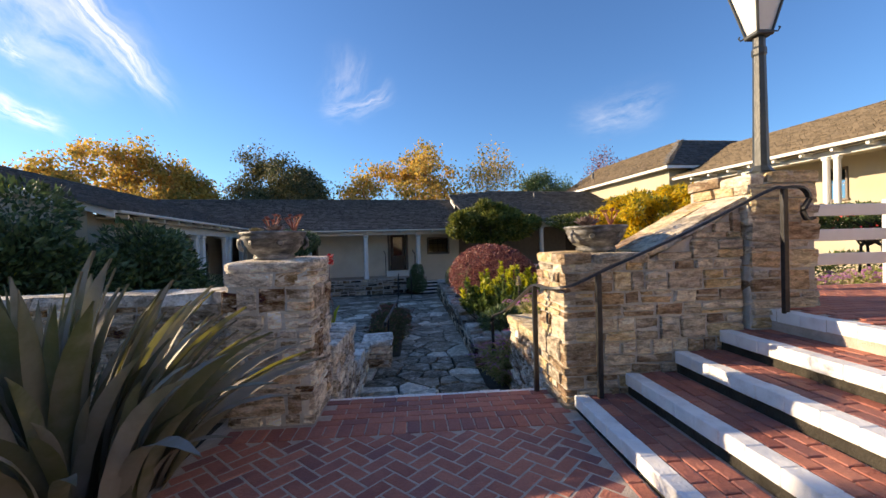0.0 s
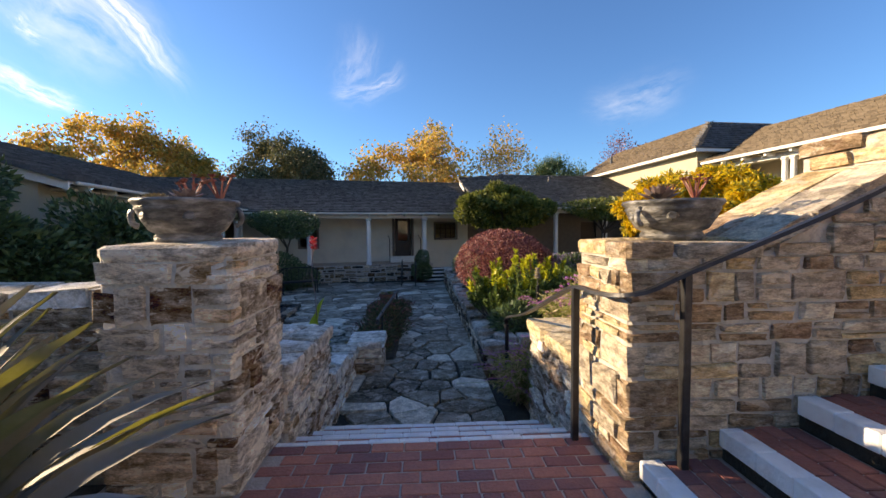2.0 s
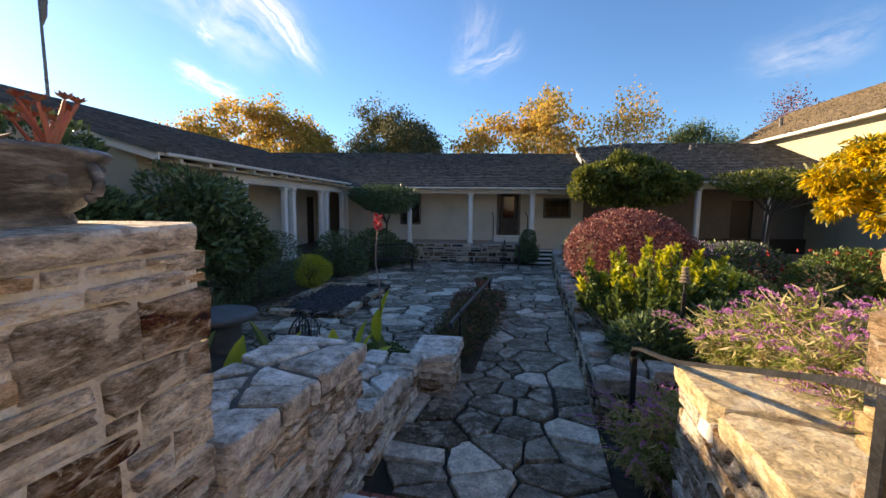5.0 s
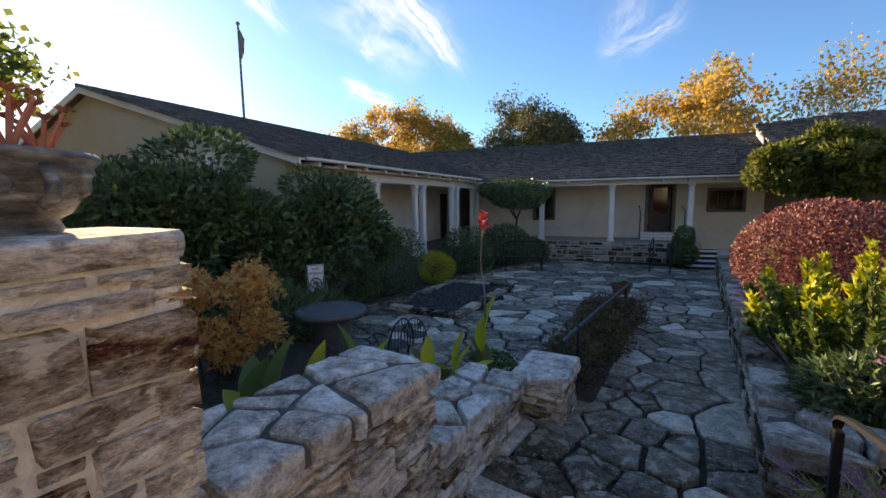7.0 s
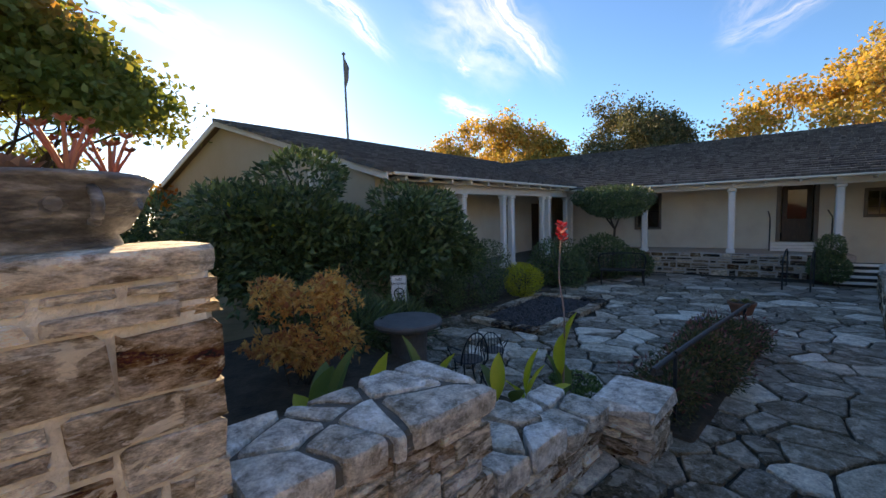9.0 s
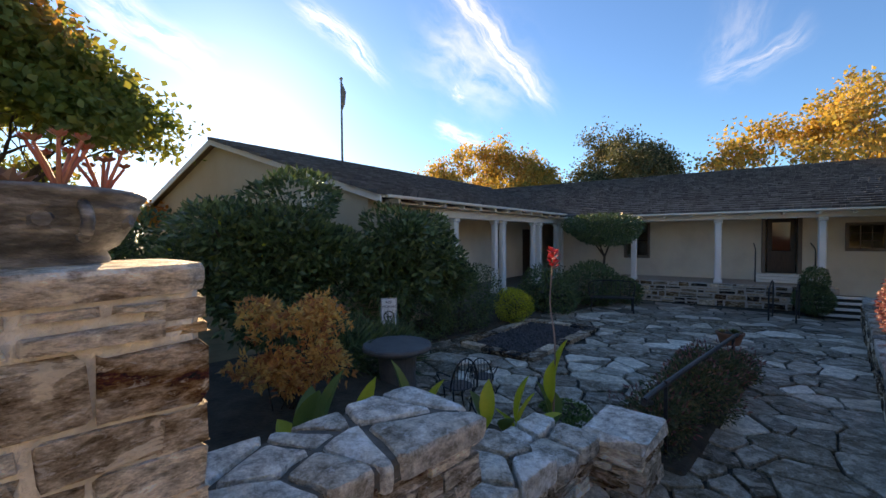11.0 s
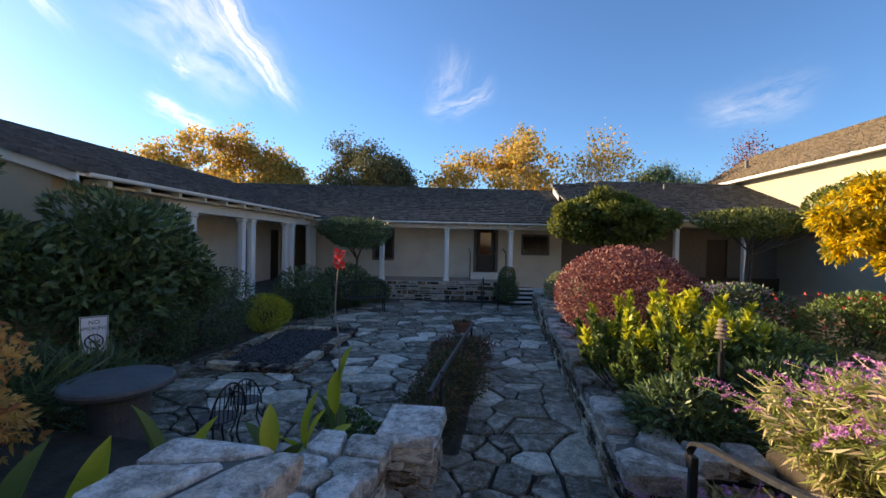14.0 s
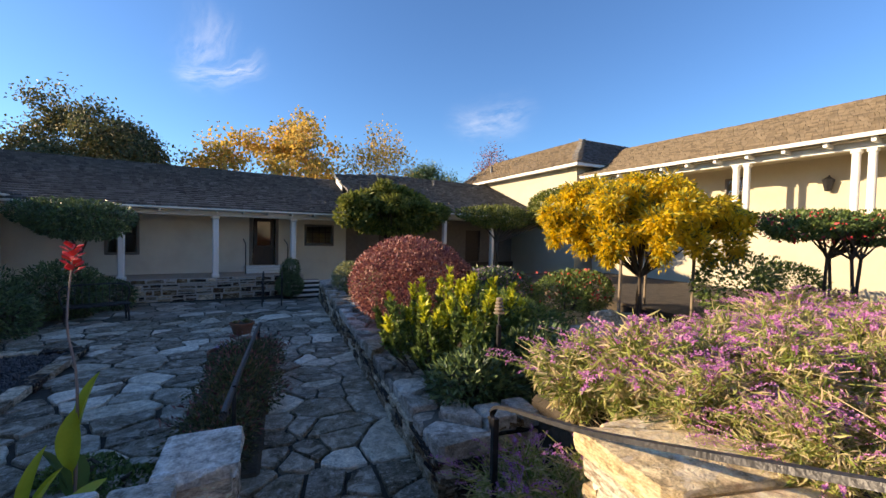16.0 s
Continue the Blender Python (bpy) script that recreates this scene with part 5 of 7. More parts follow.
# ---------- things by the landing ----------
def flax_blade(seed, bend):
    """A sword-shaped leaf with a keel, one metre long, curving over."""
    r = random.Random(seed)
    g, n = Geo(), 9
    vs = []
    for i in range(n + 1):
        s = i / n
        w = 0.042 * (0.55 + 0.9 * s) * (1 - s ** 3.2) + 0.001 if s > 0.02 else 0.02
        a = bend * s ** 1.6
        x, z = math.sin(a) * s * 0.95, math.cos(a * 0.75) * s
        tw = 1.25 * math.sin(seed * 2.1) * min(1, s * 3)
        dx, dy = math.sin(tw) * w, math.cos(tw) * w
        vs += [(x - 0.008 + dx, -dy, z), (x + 0.006, 0, z), (x - 0.008 - dx, dy, z)]
    fs = []
    for i in range(n):
        a = 3 * i
        fs += [(a, a + 1, a + 4, a + 3), (a + 1, a + 2, a + 5, a + 4)]
    g.add(vs, fs)
    return g.mesh("blade", M["blade"], True)


BLADES = [flax_blade(i, b) for i, b in enumerate((0.05, 0.12, 0.1, 0.2, 0.2, 0.32, 0.3, 0.45, 0.45, 0.65, 0.6, 0.9))]
flax = thing("flax_plant", "large bronze-green flax with tall sword-shaped leaves on bare soil", "plant", Matrix.Translation((-2.15, 2.55, 0)))
rr = random.Random(77)
for k in range(205):
    ring = rr.random() ** 0.7
    ang = rr.uniform(0, 360)
    ob = new("blade", BLADES[min(11, int(ring * 7 + rr.uniform(0, 4)))])
    ob.parent = flax
    ln = rr.uniform(0.75, 1.45) * (1.05 - 0.25 * ring)
    rad = 0.42 * ring
    ob.matrix_basis = pose(rad * math.cos(radians(ang)) * 1.5, rad * math.sin(radians(ang)) * 0.9, -0.03, 0, ring * rr.uniform(6, 34), ang + rr.uniform(-20, 20)) @ Matrix.Diagonal((ln, ln * 1.45, ln, 1))


def planter_bowl(name, x, y, z, r, h, seed, label):
    t = thing(name, label, "planter", Matrix.Translation((x, y, z)), "bowls on the pillars")
    prof = [(0.0, 0.0), (0.60 * r, 0.0), (0.64 * r, 0.03), (0.60 * r, 0.055), (0.72 * r, 0.30 * h), (0.86 * r, 0.55 * h), (0.93 * r, 0.74 * h), (0.96 * r, 0.78 * h), (0.94 * r, 0.83 * h), (1.0 * r, 0.90 * h), (1.03 * r, 0.95 * h), (1.0 * r, h), (0.90 * r, h), (0.86 * r, 0.86 * h), (0.0, 0.84 * h)]
    part("bowl", Geo().lathe(prof, 40), M["lead"], t, smooth=True)
    for a in (20, 200):
        c, s = math.cos(radians(a)), math.sin(radians(a))
        pts = []
        for k in range(9):
            b = math.pi * k / 8
            pts.append(((0.90 + 0.13 * math.sin(b)) * r * c, (0.90 + 0.13 * math.sin(b)) * r * s, (0.60 + 0.20 * math.cos(b)) * h))
        part("handle", Geo().tube(pts, 0.017, 7), M["lead"], t, smooth=True)
    for a in range(0, 360, 60):
        c, s = math.cos(radians(a - 60)), math.sin(radians(a - 60))
        part("boss", Geo().tube([(0.86 * r * c, 0.86 * r * s, 0.62 * h), (0.92 * r * c, 0.92 * r * s, 0.62 * h)], [0.035, 0.022], 8), M["lead"], t)
    part("soil", Geo().lathe([(0.0, 0.87 * h), (0.86 * r, 0.865 * h)], 24), M["soil"], t)
    return t


def rosette(x, y, z, r, mat, seed, label, group, upright=0.5):
    """A succulent: pointed fleshy leaves in a spiral."""
    t = thing("succulent", label, "plant", Matrix.Translation((x, y, z)), group)
    g = Geo()
    for k in range(26):
        a, lay = k * 2.39996, k / 26
        ln, el = r * (1 - 0.55 * lay), 0.15 + 1.15 * lay * upright + 0.25
        d = Vector((math.cos(a) * math.cos(el), math.sin(a) * math.cos(el), math.sin(el)))
        s = Vector((-math.sin(a), math.cos(a), 0))
        u = d.cross(s) * -1
        w, th = r * 0.19, r * 0.07
        b = Vector((0, 0, 0.02 * lay))
        vs = [b, b + d * ln * 0.6 + s * w, b + d * ln, b + d * ln * 0.6 - s * w, b + d * ln * 0.55 + u * th, b + d * ln * 0.55 - u * th]
        g.add(vs, [(0, 1, 4), (1, 2, 4), (2, 3, 4), (3, 0, 4), (1, 0, 5), (2, 1, 5), (3, 2, 5), (0, 3, 5)])
    part("leaves", g, M[mat], t, kind="stuff")
    return t


def branched_succulent(x, y, z, h, mat, seed, label, group):
    t = thing("succulent", label, "plant", Matrix.Translation((x, y, z)), group)
    r, g, heads = random.Random(seed), Geo(), Geo()
    for k in range(7):
        a = k * 0.9
        e = Vector((math.cos(a) * h * 0.42, math.sin(a) * h * 0.42, h * r.uniform(0.7, 1.0)))
        g.tube([(0, 0, 0), e * 0.5 + Vector((0, 0, 0.05 * h)), e], [0.008, 0.006, 0.005], 6)
        for j in range(12):
            b = j * 2.4
            d = Vector((math.cos(b), math.sin(b), 0.5 + 0.06 * j)).normalized() * h * 0.2
            s = Vector((-math.sin(b), math.cos(b), 0)) * h * 0.05
            heads.add([e, e + d * 0.6 + s, e + d, e + d * 0.6 - s, e + d * 0.55 + Vector((0, 0, 0.03 * h))], [(0, 1, 4), (1, 2, 4), (2, 3, 4), (3, 0, 4), (0, 3, 2, 1)])
    part("stem_mass", g, M["succulent_red"], t, kind="stuff")
    part("leaves", heads, M[mat], t, kind="stuff")
    return t


planter_bowl("planter", -1.215, 3.70, 1.315, 0.27, 0.25, 1, "weathered grey bowl planter with ring handles on the stone pillar")
rosette(-1.18, 3.62, 1.55, 0.12, "succulent", 3, "dusky pink succulent rosette in the grey bowl", "succulents in the bowls", 0.8)
rosette(-1.34, 3.62, 1.55, 0.09, "succulent_gold", 4, "golden succulent rosette in the grey bowl", "succulents in the bowls", 0.4)
rosette(-1.32, 3.55, 1.55, 0.07, "succulent_gold", 5, "golden succulent rosette in the grey bowl", "succulents in the bowls", 0.4)
branched_succulent(-1.05, 3.74, 1.55, 0.16, "succulent_red", 6, "branching coral red succulent in the grey bowl", "succulents in the bowls")
branched_succulent(-1.28, 3.86, 1.55, 0.16, "succulent_red", 8, "branching coral red succulent in the grey bowl", "succulents in the bowls")
planter_bowl("planter", 1.68, 3.70, 1.305, 0.275, 0.24, 2, "weathered grey bowl planter with ring handles on the golden pillar")
rosette(1.58, 3.66, 1.54, 0.15, "succulent", 13, "dusky purple succulent rosette in the bowl", "succulents in the bowls", 0.9)
branched_succulent(1.83, 3.70, 1.54, 0.16, "succulent_red", 16, "branching coral red succulent in the bowl", "succulents in the bowls")
branched_succulent(1.74, 3.86, 1.54, 0.12, "succulent_gold", 17, "small branching golden succulent in the bowl", "succulents in the bowls")

# lamp post
lp = thing("street_lamp", "dark painted lamp post with a tapering glass lantern on the pedestal", "lamp", Matrix.Translation((3.30, 3.68, 1.945)))
part("base_plate", Geo().box(-0.085, 0.085, -0.085, 0.085, -0.02, 0.07, 0.012).lathe([(0.10, 0.07), (0.075, 0.11), (0.062, 0.13)], 8), M["post_paint"], lp)
part("pole", Geo().lathe([(0.066, 0.10), (0.052, 1.15), (0.060, 1.17), (0.060, 1.22), (0.05, 1.24), (0.05, 1.36)], 8), M["post_paint"], lp)
g = Geo()
for k in range(4):
    a = math.pi / 4 + k * math.pi / 2
    c, s = math.cos(a), math.sin(a)
    g.tube([(0.10 * c, 0.10 * s, 1.36), (0.23 * c, 0.23 * s, 1.80)], 0.012, 6)
    g.tube([(0.10 * c, 0.10 * s, 1.36), (0.14 * c, 0.14 * s, 1.345), (0.155 * c, 0.155 * s, 1.375), (0.145 * c, 0.145 * s, 1.385)], 0.008, 5)
g.box(-0.085, 0.085, -0.085, 0.085, 1.33, 1.37, 0.01)
part("lantern_frame", g, M["post_paint"], lp)
vs = [(sx * w, sy * w, z) for z, w in ((1.37, 0.064), (1.795, 0.155)) for sx, sy in ((-1, -1), (1, -1), (1, 1), (-1, 1))]
for k in range(4):
    a, b = k, (k + 1) % 4
    q = [Vector(vs[i]) for i in (a, b, b + 4, a + 4)]
    inn = [p * 1.0 - Vector((p.x, p.y, 0)) * 0.05 for p in q]
    part("pane", Geo().add(q + inn, [(0, 1, 2, 3), (7, 6, 5, 4), (0, 4, 5, 1), (1, 5, 6, 2), (2, 6, 7, 3), (3, 7, 4, 0)]), M["lit_glass"], lp, "frosted white lantern pane")
part("lantern_roof", Geo().lathe([(0.0, 1.785), (0.25, 1.79), (0.25, 1.815), (0.12, 1.93), (0.10, 1.96), (0.025, 2.0), (0.0, 2.06)], 4), M["post_paint"], lp)


def rail_points(points, n=8):
    """A smooth line through the points."""
    P = [Vector(p) for p in points]
    out = []
    for i in range(len(P) - 1):
        p0, p1, p2, p3 = P[max(0, i - 1)], P[i], P[i + 1], P[min(len(P) - 1, i + 2)]
        for k in range(n):
            t = k / n
            out.append(0.5 * ((2 * p1) + (p2 - p0) * t + (2 * p0 - 5 * p1 + 4 * p2 - p3) * t * t + (3 * p1 - p0 - 3 * p2 + p3) * t ** 3))
    return out + [P[-1]]


def flat_rail(geo, pts, half=0.024, thick=0.010):
    """A flat bar swept along the points, its broad side up."""
    vs, fs = [], []
    for i, p in enumerate(pts):
        d = (pts[min(i + 1, len(pts) - 1)] - pts[max(i - 1, 0)])
        s = Vector((d.y, -d.x, 0))
        s = s.normalized() if s.length > 1e-4 else Vector((1, 0, 0))
        u = s.cross(d.normalized()).normalized()
        for a, b in ((-half, -thick), (half, -thick), (half * 0.75, thick), (-half * 0.75, thick)):
            vs.append(p + s * a + u * b)
    for i in range(len(pts) - 1):
        for k in range(4):
            fs.append((4 * i + k, 4 * i + (k + 1) % 4, 4 * i + 4 + (k + 1) % 4, 4 * i + 4 + k))
    fs += [(3, 2, 1, 0), tuple(4 * (len(pts) - 1) + k for k in range(4))]
    geo.add(vs, fs)


hr_ = thing("handrail", "black iron handrail bending from the side steps down to the courtyard", "handrail", Matrix.Translation((1.13, 3.82, 0)))
off = Vector((1.13, 3.82, 0))
g = Geo()
line = [(1.17, 6.22, 0.12), (1.17, 6.16, 0.29), (1.17, 5.3, 0.52), (1.15, 4.3, 0.86), (1.14, 3.86, 1.0), (1.15, 3.55, 1.01), (1.19, 3.33, 1.03), (1.30, 3.27, 1.06), (1.50, 3.26, 1.15), (2.2, 3.21, 1.45), (2.88, 3.18, 1.77), (3.02, 3.17, 1.80), (3.18, 3.17, 1.80), (3.25, 3.17, 1.72), (3.20, 3.17, 1.62), (3.23, 3.17, 1.54), (3.29, 3.17, 1.55)]
flat_rail(g, [p - off for p in rail_points(line, 6)])
part("rail", g, M["iron"], hr_)
for x, y, z0, z1 in ((1.13, 3.82, -0.02, 1.0), (1.50, 3.27, 0.10, 1.14), (3.03, 3.17, 0.77, 1.79), (1.17, 6.20, -0.66, 0.2)):
    part("post", Geo().box(x - off.x - 0.021, x - off.x + 0.021, y - off.y - 0.021, y - off.y + 0.021, z0, z1, 0.004), M["iron"], hr_)

# white rail fence on the terrace
fe = thing("fence", "white painted rail fence along the upper brick terrace", "fence", Matrix.Translation((3.5, 4.68, 0.775)))
for x in (0.12, 2.4, 4.7):
    part("post", Geo().box(x - 0.06, x + 0.06, -0.06, 0.06, -0.02, 1.05, 0.01), M["white_paint"], fe)
for z in (0.33, 0.62, 0.92):
    part("board", Geo().box(0.0, 5.2, -0.085, -0.062, z - 0.07, z + 0.07, 0.006), M["white_paint"], fe)

# ---------- the courtyard ----------
tb = thing("round_table", "round dark stone table on a drum pedestal beside the shrubs", "table", Matrix.Translation((-3.3, 6.82, -0.64)))
part("tabletop", Geo().lathe([(0.0, 0.66), (0.36, 0.66), (0.42, 0.68), (0.43, 0.71), (0.42, 0.735), (0.40, 0.745), (0.0, 0.75)], 40), M["table_stone"], tb, smooth=False)
part("pedestal", Geo().lathe([(0.30, -0.02), (0.30, 0.05), (0.24, 0.08), (0.22, 0.35), (0.24, 0.60), (0.30, 0.66)], 28), M["table_stone"], tb)


def iron_chair(m, group):
    t = thing("garden_chair", "black wrought-iron garden chair with a barred back", "chair", m, group)
    part("seat", Geo().lathe([(0.0, 0.43), (0.19, 0.43), (0.205, 0.44), (0.19, 0.45), (0.0, 0.452)], 20), M["iron"], t)
    for sx, sy in ((-0.15, -0.15), (0.15, -0.15), (0.15, 0.15), (-0.15, 0.15)):
        part("leg", Geo().tube(rail_points([(sx, sy, 0.43), (sx * 0.9, sy * 0.9, 0.2), (sx * 1.35, sy * 1.35, 0.0)], 4), 0.011, 6), M["iron"], t)
    hoop = [(0.2 * math.cos(a), 0.17 + 0.06 * math.sin(a), 0.44 + 0.46 * math.sin(a)) for a in [math.pi * k / 14 for k in range(15)]]
    part("backrest_frame", Geo().tube(hoop, 0.012, 6), M["iron"], t)
    for k in range(7):
        x = -0.15 + 0.05 * k
        part("back_bar", Geo().tube([(x, 0.17, 0.44), (x * 1.05, 0.21, 0.44 + 0.46 * math.sqrt(max(0.0, 1 - (x / 0.2) ** 2)))], 0.006, 5), M["iron"], t)
    for sx in (-1, 1):
        part("armrest", Geo().tube(rail_points([(sx * 0.20, 0.17, 0.66), (sx * 0.25, -0.02, 0.66), (sx * 0.24, -0.15, 0.60), (sx * 0.17, -0.14, 0.44)], 5), 0.011, 6), M["iron"], t)
    return t


ch = iron_chair(pose(-2.50, 7.05, floor_z(7.1), 0, 0, -110) @ Matrix.Diagonal((0.85, 0.85, 0.78, 1)), "chairs round the table")
copy_thing(ch, pose(-2.62, 7.65, floor_z(7.7), 0, 0, -150) @ Matrix.Diagonal((0.85, 0.85, 0.78, 1)))

# a sign on a thin stake
sg = thing("sign", "white no smoking sign on a thin metal stake before the shrubs", "sign", pose(-4.86, 7.9, -0.60, 0, 0, 52))
part("stake", Geo().box(-0.012, 0.012, 0.004, 0.016, -0.05, 0.9, 0.002), M["lead"], sg)
board = part("board", Geo().box(-0.135, 0.135, -0.004, 0.002, 0.53, 0.99, 0.002), M["metal_sign"], sg)
g = Geo()
for a, b, c, d in ((-0.128, 0.128, 0.976, 0.984), (-0.128, 0.128, 0.536, 0.544), (-0.128, -0.121, 0.544, 0.976), (0.121, 0.128, 0.544, 0.976)):
    g.box(a, b, -0.006, -0.0045, c, d)
part("border", g, M["ink"], board)
ring = [(0.085 * math.cos(2 * math.pi * k / 32), -0.006, 0.68 + 0.085 * math.sin(2 * math.pi * k / 32)) for k in range(33)]
part("ring", Geo().tube(ring, 0.009, 6).tube([(-0.06, -0.006, 0.74), (0.06, -0.006, 0.62)], 0.009, 6), M["ink"], board)
part("cigarette", Geo().box(-0.05, 0.055, -0.007, -0.0045, 0.668, 0.684).box(0.045, 0.055, -0.007, -0.0045, 0.684, 0.71), M["ink"], board)
for txt, z in (("NO", 0.895), ("SMOKING", 0.825)):
    cu = bpy.data.curves.new("lettering", "FONT")
    cu.body, cu.size, cu.align_x, cu.extrude = txt, 0.068 if txt == "NO" else 0.058, "CENTER", 0.001
    cu.materials.append(M["ink"])
    tx = new("lettering", cu)
    tx.parent = board
    tx.matrix_basis = pose(0, -0.007, z, 90, 0, 0)

# dark gravel bed in a stone kerb
gv = thing("gravel_bed", "bed of dark gravel inside a flat dark stone kerb", "gravel bed", kind="structure")
Q = [Vector((-4.45, 9.35)), Vector((-3.05, 9.35)), Vector((-3.35, 12.5)), Vector((-4.9, 12.3))]
part("bed", Geo().add([(p.x, p.y, floor_z(p.y) + 0.015) for p in Q] + [(p.x, p.y, -0.9) for p in Q], [(0, 1, 2, 3), (7, 6, 5, 4), (0, 4, 5, 1), (1, 5, 6, 2), (2, 6, 7, 3), (3, 7, 4, 0)]), M["joint"], gv)
rr = random.Random(91)
g = Geo()
for k in range(2600):
    u, v = rr.random(), rr.random()
    p = Q[0].lerp(Q[1], u).lerp(Q[3].lerp(Q[2], u), v)
    s = rr.uniform(0.018, 0.038)
    m = pose(p.x, p.y, floor_z(p.y) + 0.02 + rr.uniform(0, 0.02), rr.uniform(0, 90), rr.uniform(0, 90), rr.uniform(0, 90))
    g.add([m @ Vector(q) for q in ((s, 0, 0), (-s, 0, 0), (0, s, 0), (0, -s * 0.9, 0), (0, 0, s * 0.8), (0, 0, -s * 0.7))], [(0, 2, 4), (2, 1, 4), (1, 3, 4), (3, 0, 4), (2, 0, 5), (1, 2, 5), (3, 1, 5), (0, 3, 5)])
part("gravel", g, M["gravel"], gv, kind="stuff")
for i in range(4):
    a, b = Q[i], Q[(i + 1) % 4]
    n = max(2, round((b - a).length / 0.55))
    for k in range(n):
        c = a.lerp(b, (k + 0.5) / n)
        place_stone(gv, (c.x, c.y, floor_z(c.y) + 0.035), ((b - a).length / n - 0.02, 0.2, 0.09), math.degrees(math.atan2(b.y - a.y, b.x - a.x)), rr, "rubble")

# rail and planting strip beside the path
slab("planting_bed", -1.12, -0.30, 7.45, 10.9, -0.93, -0.59, M["soil"], "narrow strip of soil beside the path", c=0.04)
pr_ = thing("handrail", "low dark iron handrail sloping beside the flagstone path", "handrail", Matrix.Translation((-0.5, 10.75, -0.66)))
part("rail", Geo().tube(rail_points([(-0.05, -3.38, 0.64), (-0.04, -3.32, 0.72), (0.0, 0.0, 0.60), (0.01, 0.10, 0.59)], 4), 0.026, 8), M["iron"], pr_)
part("post", Geo().box(-0.02, 0.02, -0.02, 0.02, -0.02, 0.60, 0.004), M["iron"], pr_)
part("post", Geo().box(-0.04, -0.01, -3.07, -3.04, 0.03, 0.75, 0.004), M["iron"], pr_)
far_rail = thing("handrail", "pair of black iron handrail posts by the porch steps", "handrail", Matrix.Translation((-0.75, 17.2, floor_z(17.2))))
for x in (0.0, 0.55):
    part("rail", Geo().tube(rail_points([(x, 0, -0.02), (x, 0, 0.75), (x, 0.15, 0.86), (x, 0.9, 0.95), (x, 0.9, 0.0)], 4), 0.02, 6), M["iron"], far_rail)

bench = thing("garden_bench", "black iron garden bench at the shaded side of the courtyard", "bench", pose(-4.2, 15.6, floor_z(15.6), 0, 0, 25))
part("seat", Geo().box(-0.6, 0.6, -0.2, 0.22, 0.40, 0.44, 0.01), M["iron"], bench)
part("backrest_frame", Geo().tube(rail_points([(-0.6, 0.22, 0.42), (-0.6, 0.28, 0.82), (0, 0.29, 0.88), (0.6, 0.28, 0.82), (0.6, 0.22, 0.42)], 5), 0.02, 6), M["iron"], bench)
for k in range(9):
    part("back_bar", Geo().tube([(-0.5 + 0.125 * k, 0.22, 0.42), (-0.5 + 0.125 * k, 0.285, 0.84)], 0.009, 5), M["iron"], bench)
for x, y in ((-0.55, -0.17), (0.55, -0.17), (0.55, 0.2), (-0.55, 0.2)):
    part("leg", Geo().tube([(x, y, 0.42), (x * 1.03, y * 1.1, 0.0)], 0.02, 6), M["iron"], bench)


def flower_pot(x, y, z, r, h, label):
    t = thing("flower_pot", label, "pot", Matrix.Translation((x, y, z)), "terracotta pots by the path")
    part("pot", Geo().lathe([(0.0, 0.0), (0.68 * r, 0.0), (0.92 * r, 0.78 * h), (1.0 * r, 0.80 * h), (1.02 * r, h), (0.9 * r, h), (0.86 * r, 0.86 * h), (0.0, 0.86 * h)], 28), M["terracotta"], t, smooth=False)
    part("soil", Geo().lathe([(0.0, 0.885 * h), (0.86 * r, 0.88 * h)], 20), M["soil"], t)


flower_pot(-0.95, 13.3, floor_z(13.3), 0.24, 0.24, "wide terracotta pot with pale succulents on the flagstones")
rosette(-0.88, 13.25, floor_z(13.3) + 0.22, 0.16, "leaf_silver", 31, "pale green succulent in the terracotta pot", "succulents by the path", 0.9)
rosette(-1.08, 13.28, floor_z(13.3) + 0.22, 0.11, "succulent_gold", 32, "yellowish succulent in the terracotta pot", "succulents by the path", 0.6)
flower_pot(-0.93, 10.35, -0.60, 0.21, 0.30, "terracotta pot with pale spiky succulents in the planting strip")
rosette(-0.93, 10.33, -0.60 + 0.27, 0.19, "flower_lilac", 33, "pale lilac spiky succulent in the terracotta pot", "succulents by the path", 1.1)

# steps at the end of the path
es = thing("step", "four white-edged steps at the end of the path", "step", pose(0.75, 19.0, floor_z(19), 0, 0, 11), kind="structure")
for i in range(4):
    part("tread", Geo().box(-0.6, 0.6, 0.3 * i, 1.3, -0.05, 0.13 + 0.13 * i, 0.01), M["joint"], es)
    part("nosing", Geo().box(-0.6, 0.6, 0.3 * i - 0.012, 0.3 * i + 0.10, 0.07 + 0.13 * i, 0.135 + 0.13 * i, 0.008), M["white_paint"], es)

# stacked white finial on a rod
fi = thing("garden_stake", "pale stacked finial on a dark garden stake among the shrubs", "garden stake", Matrix.Translation((1.94, 7.54, -0.36)))
part("rod", Geo().tube([(0, 0, -0.05), (0, 0, 0.98)], 0.012, 6).box(-0.02, 0.02, -0.02, 0.02, 0.62, 0.85, 0.004), M["iron"], fi)
for k in range(5):
    part("disc", Geo().lathe([(0.0, 0.96 + 0.035 * k), (0.055 - 0.005 * k, 0.965 + 0.035 * k), (0.06 - 0.006 * k, 0.975 + 0.035 * k), (0.03, 0.99 + 0.035 * k), (0.0, 0.995 + 0.035 * k)], 16), M["wood_grey"], fi)

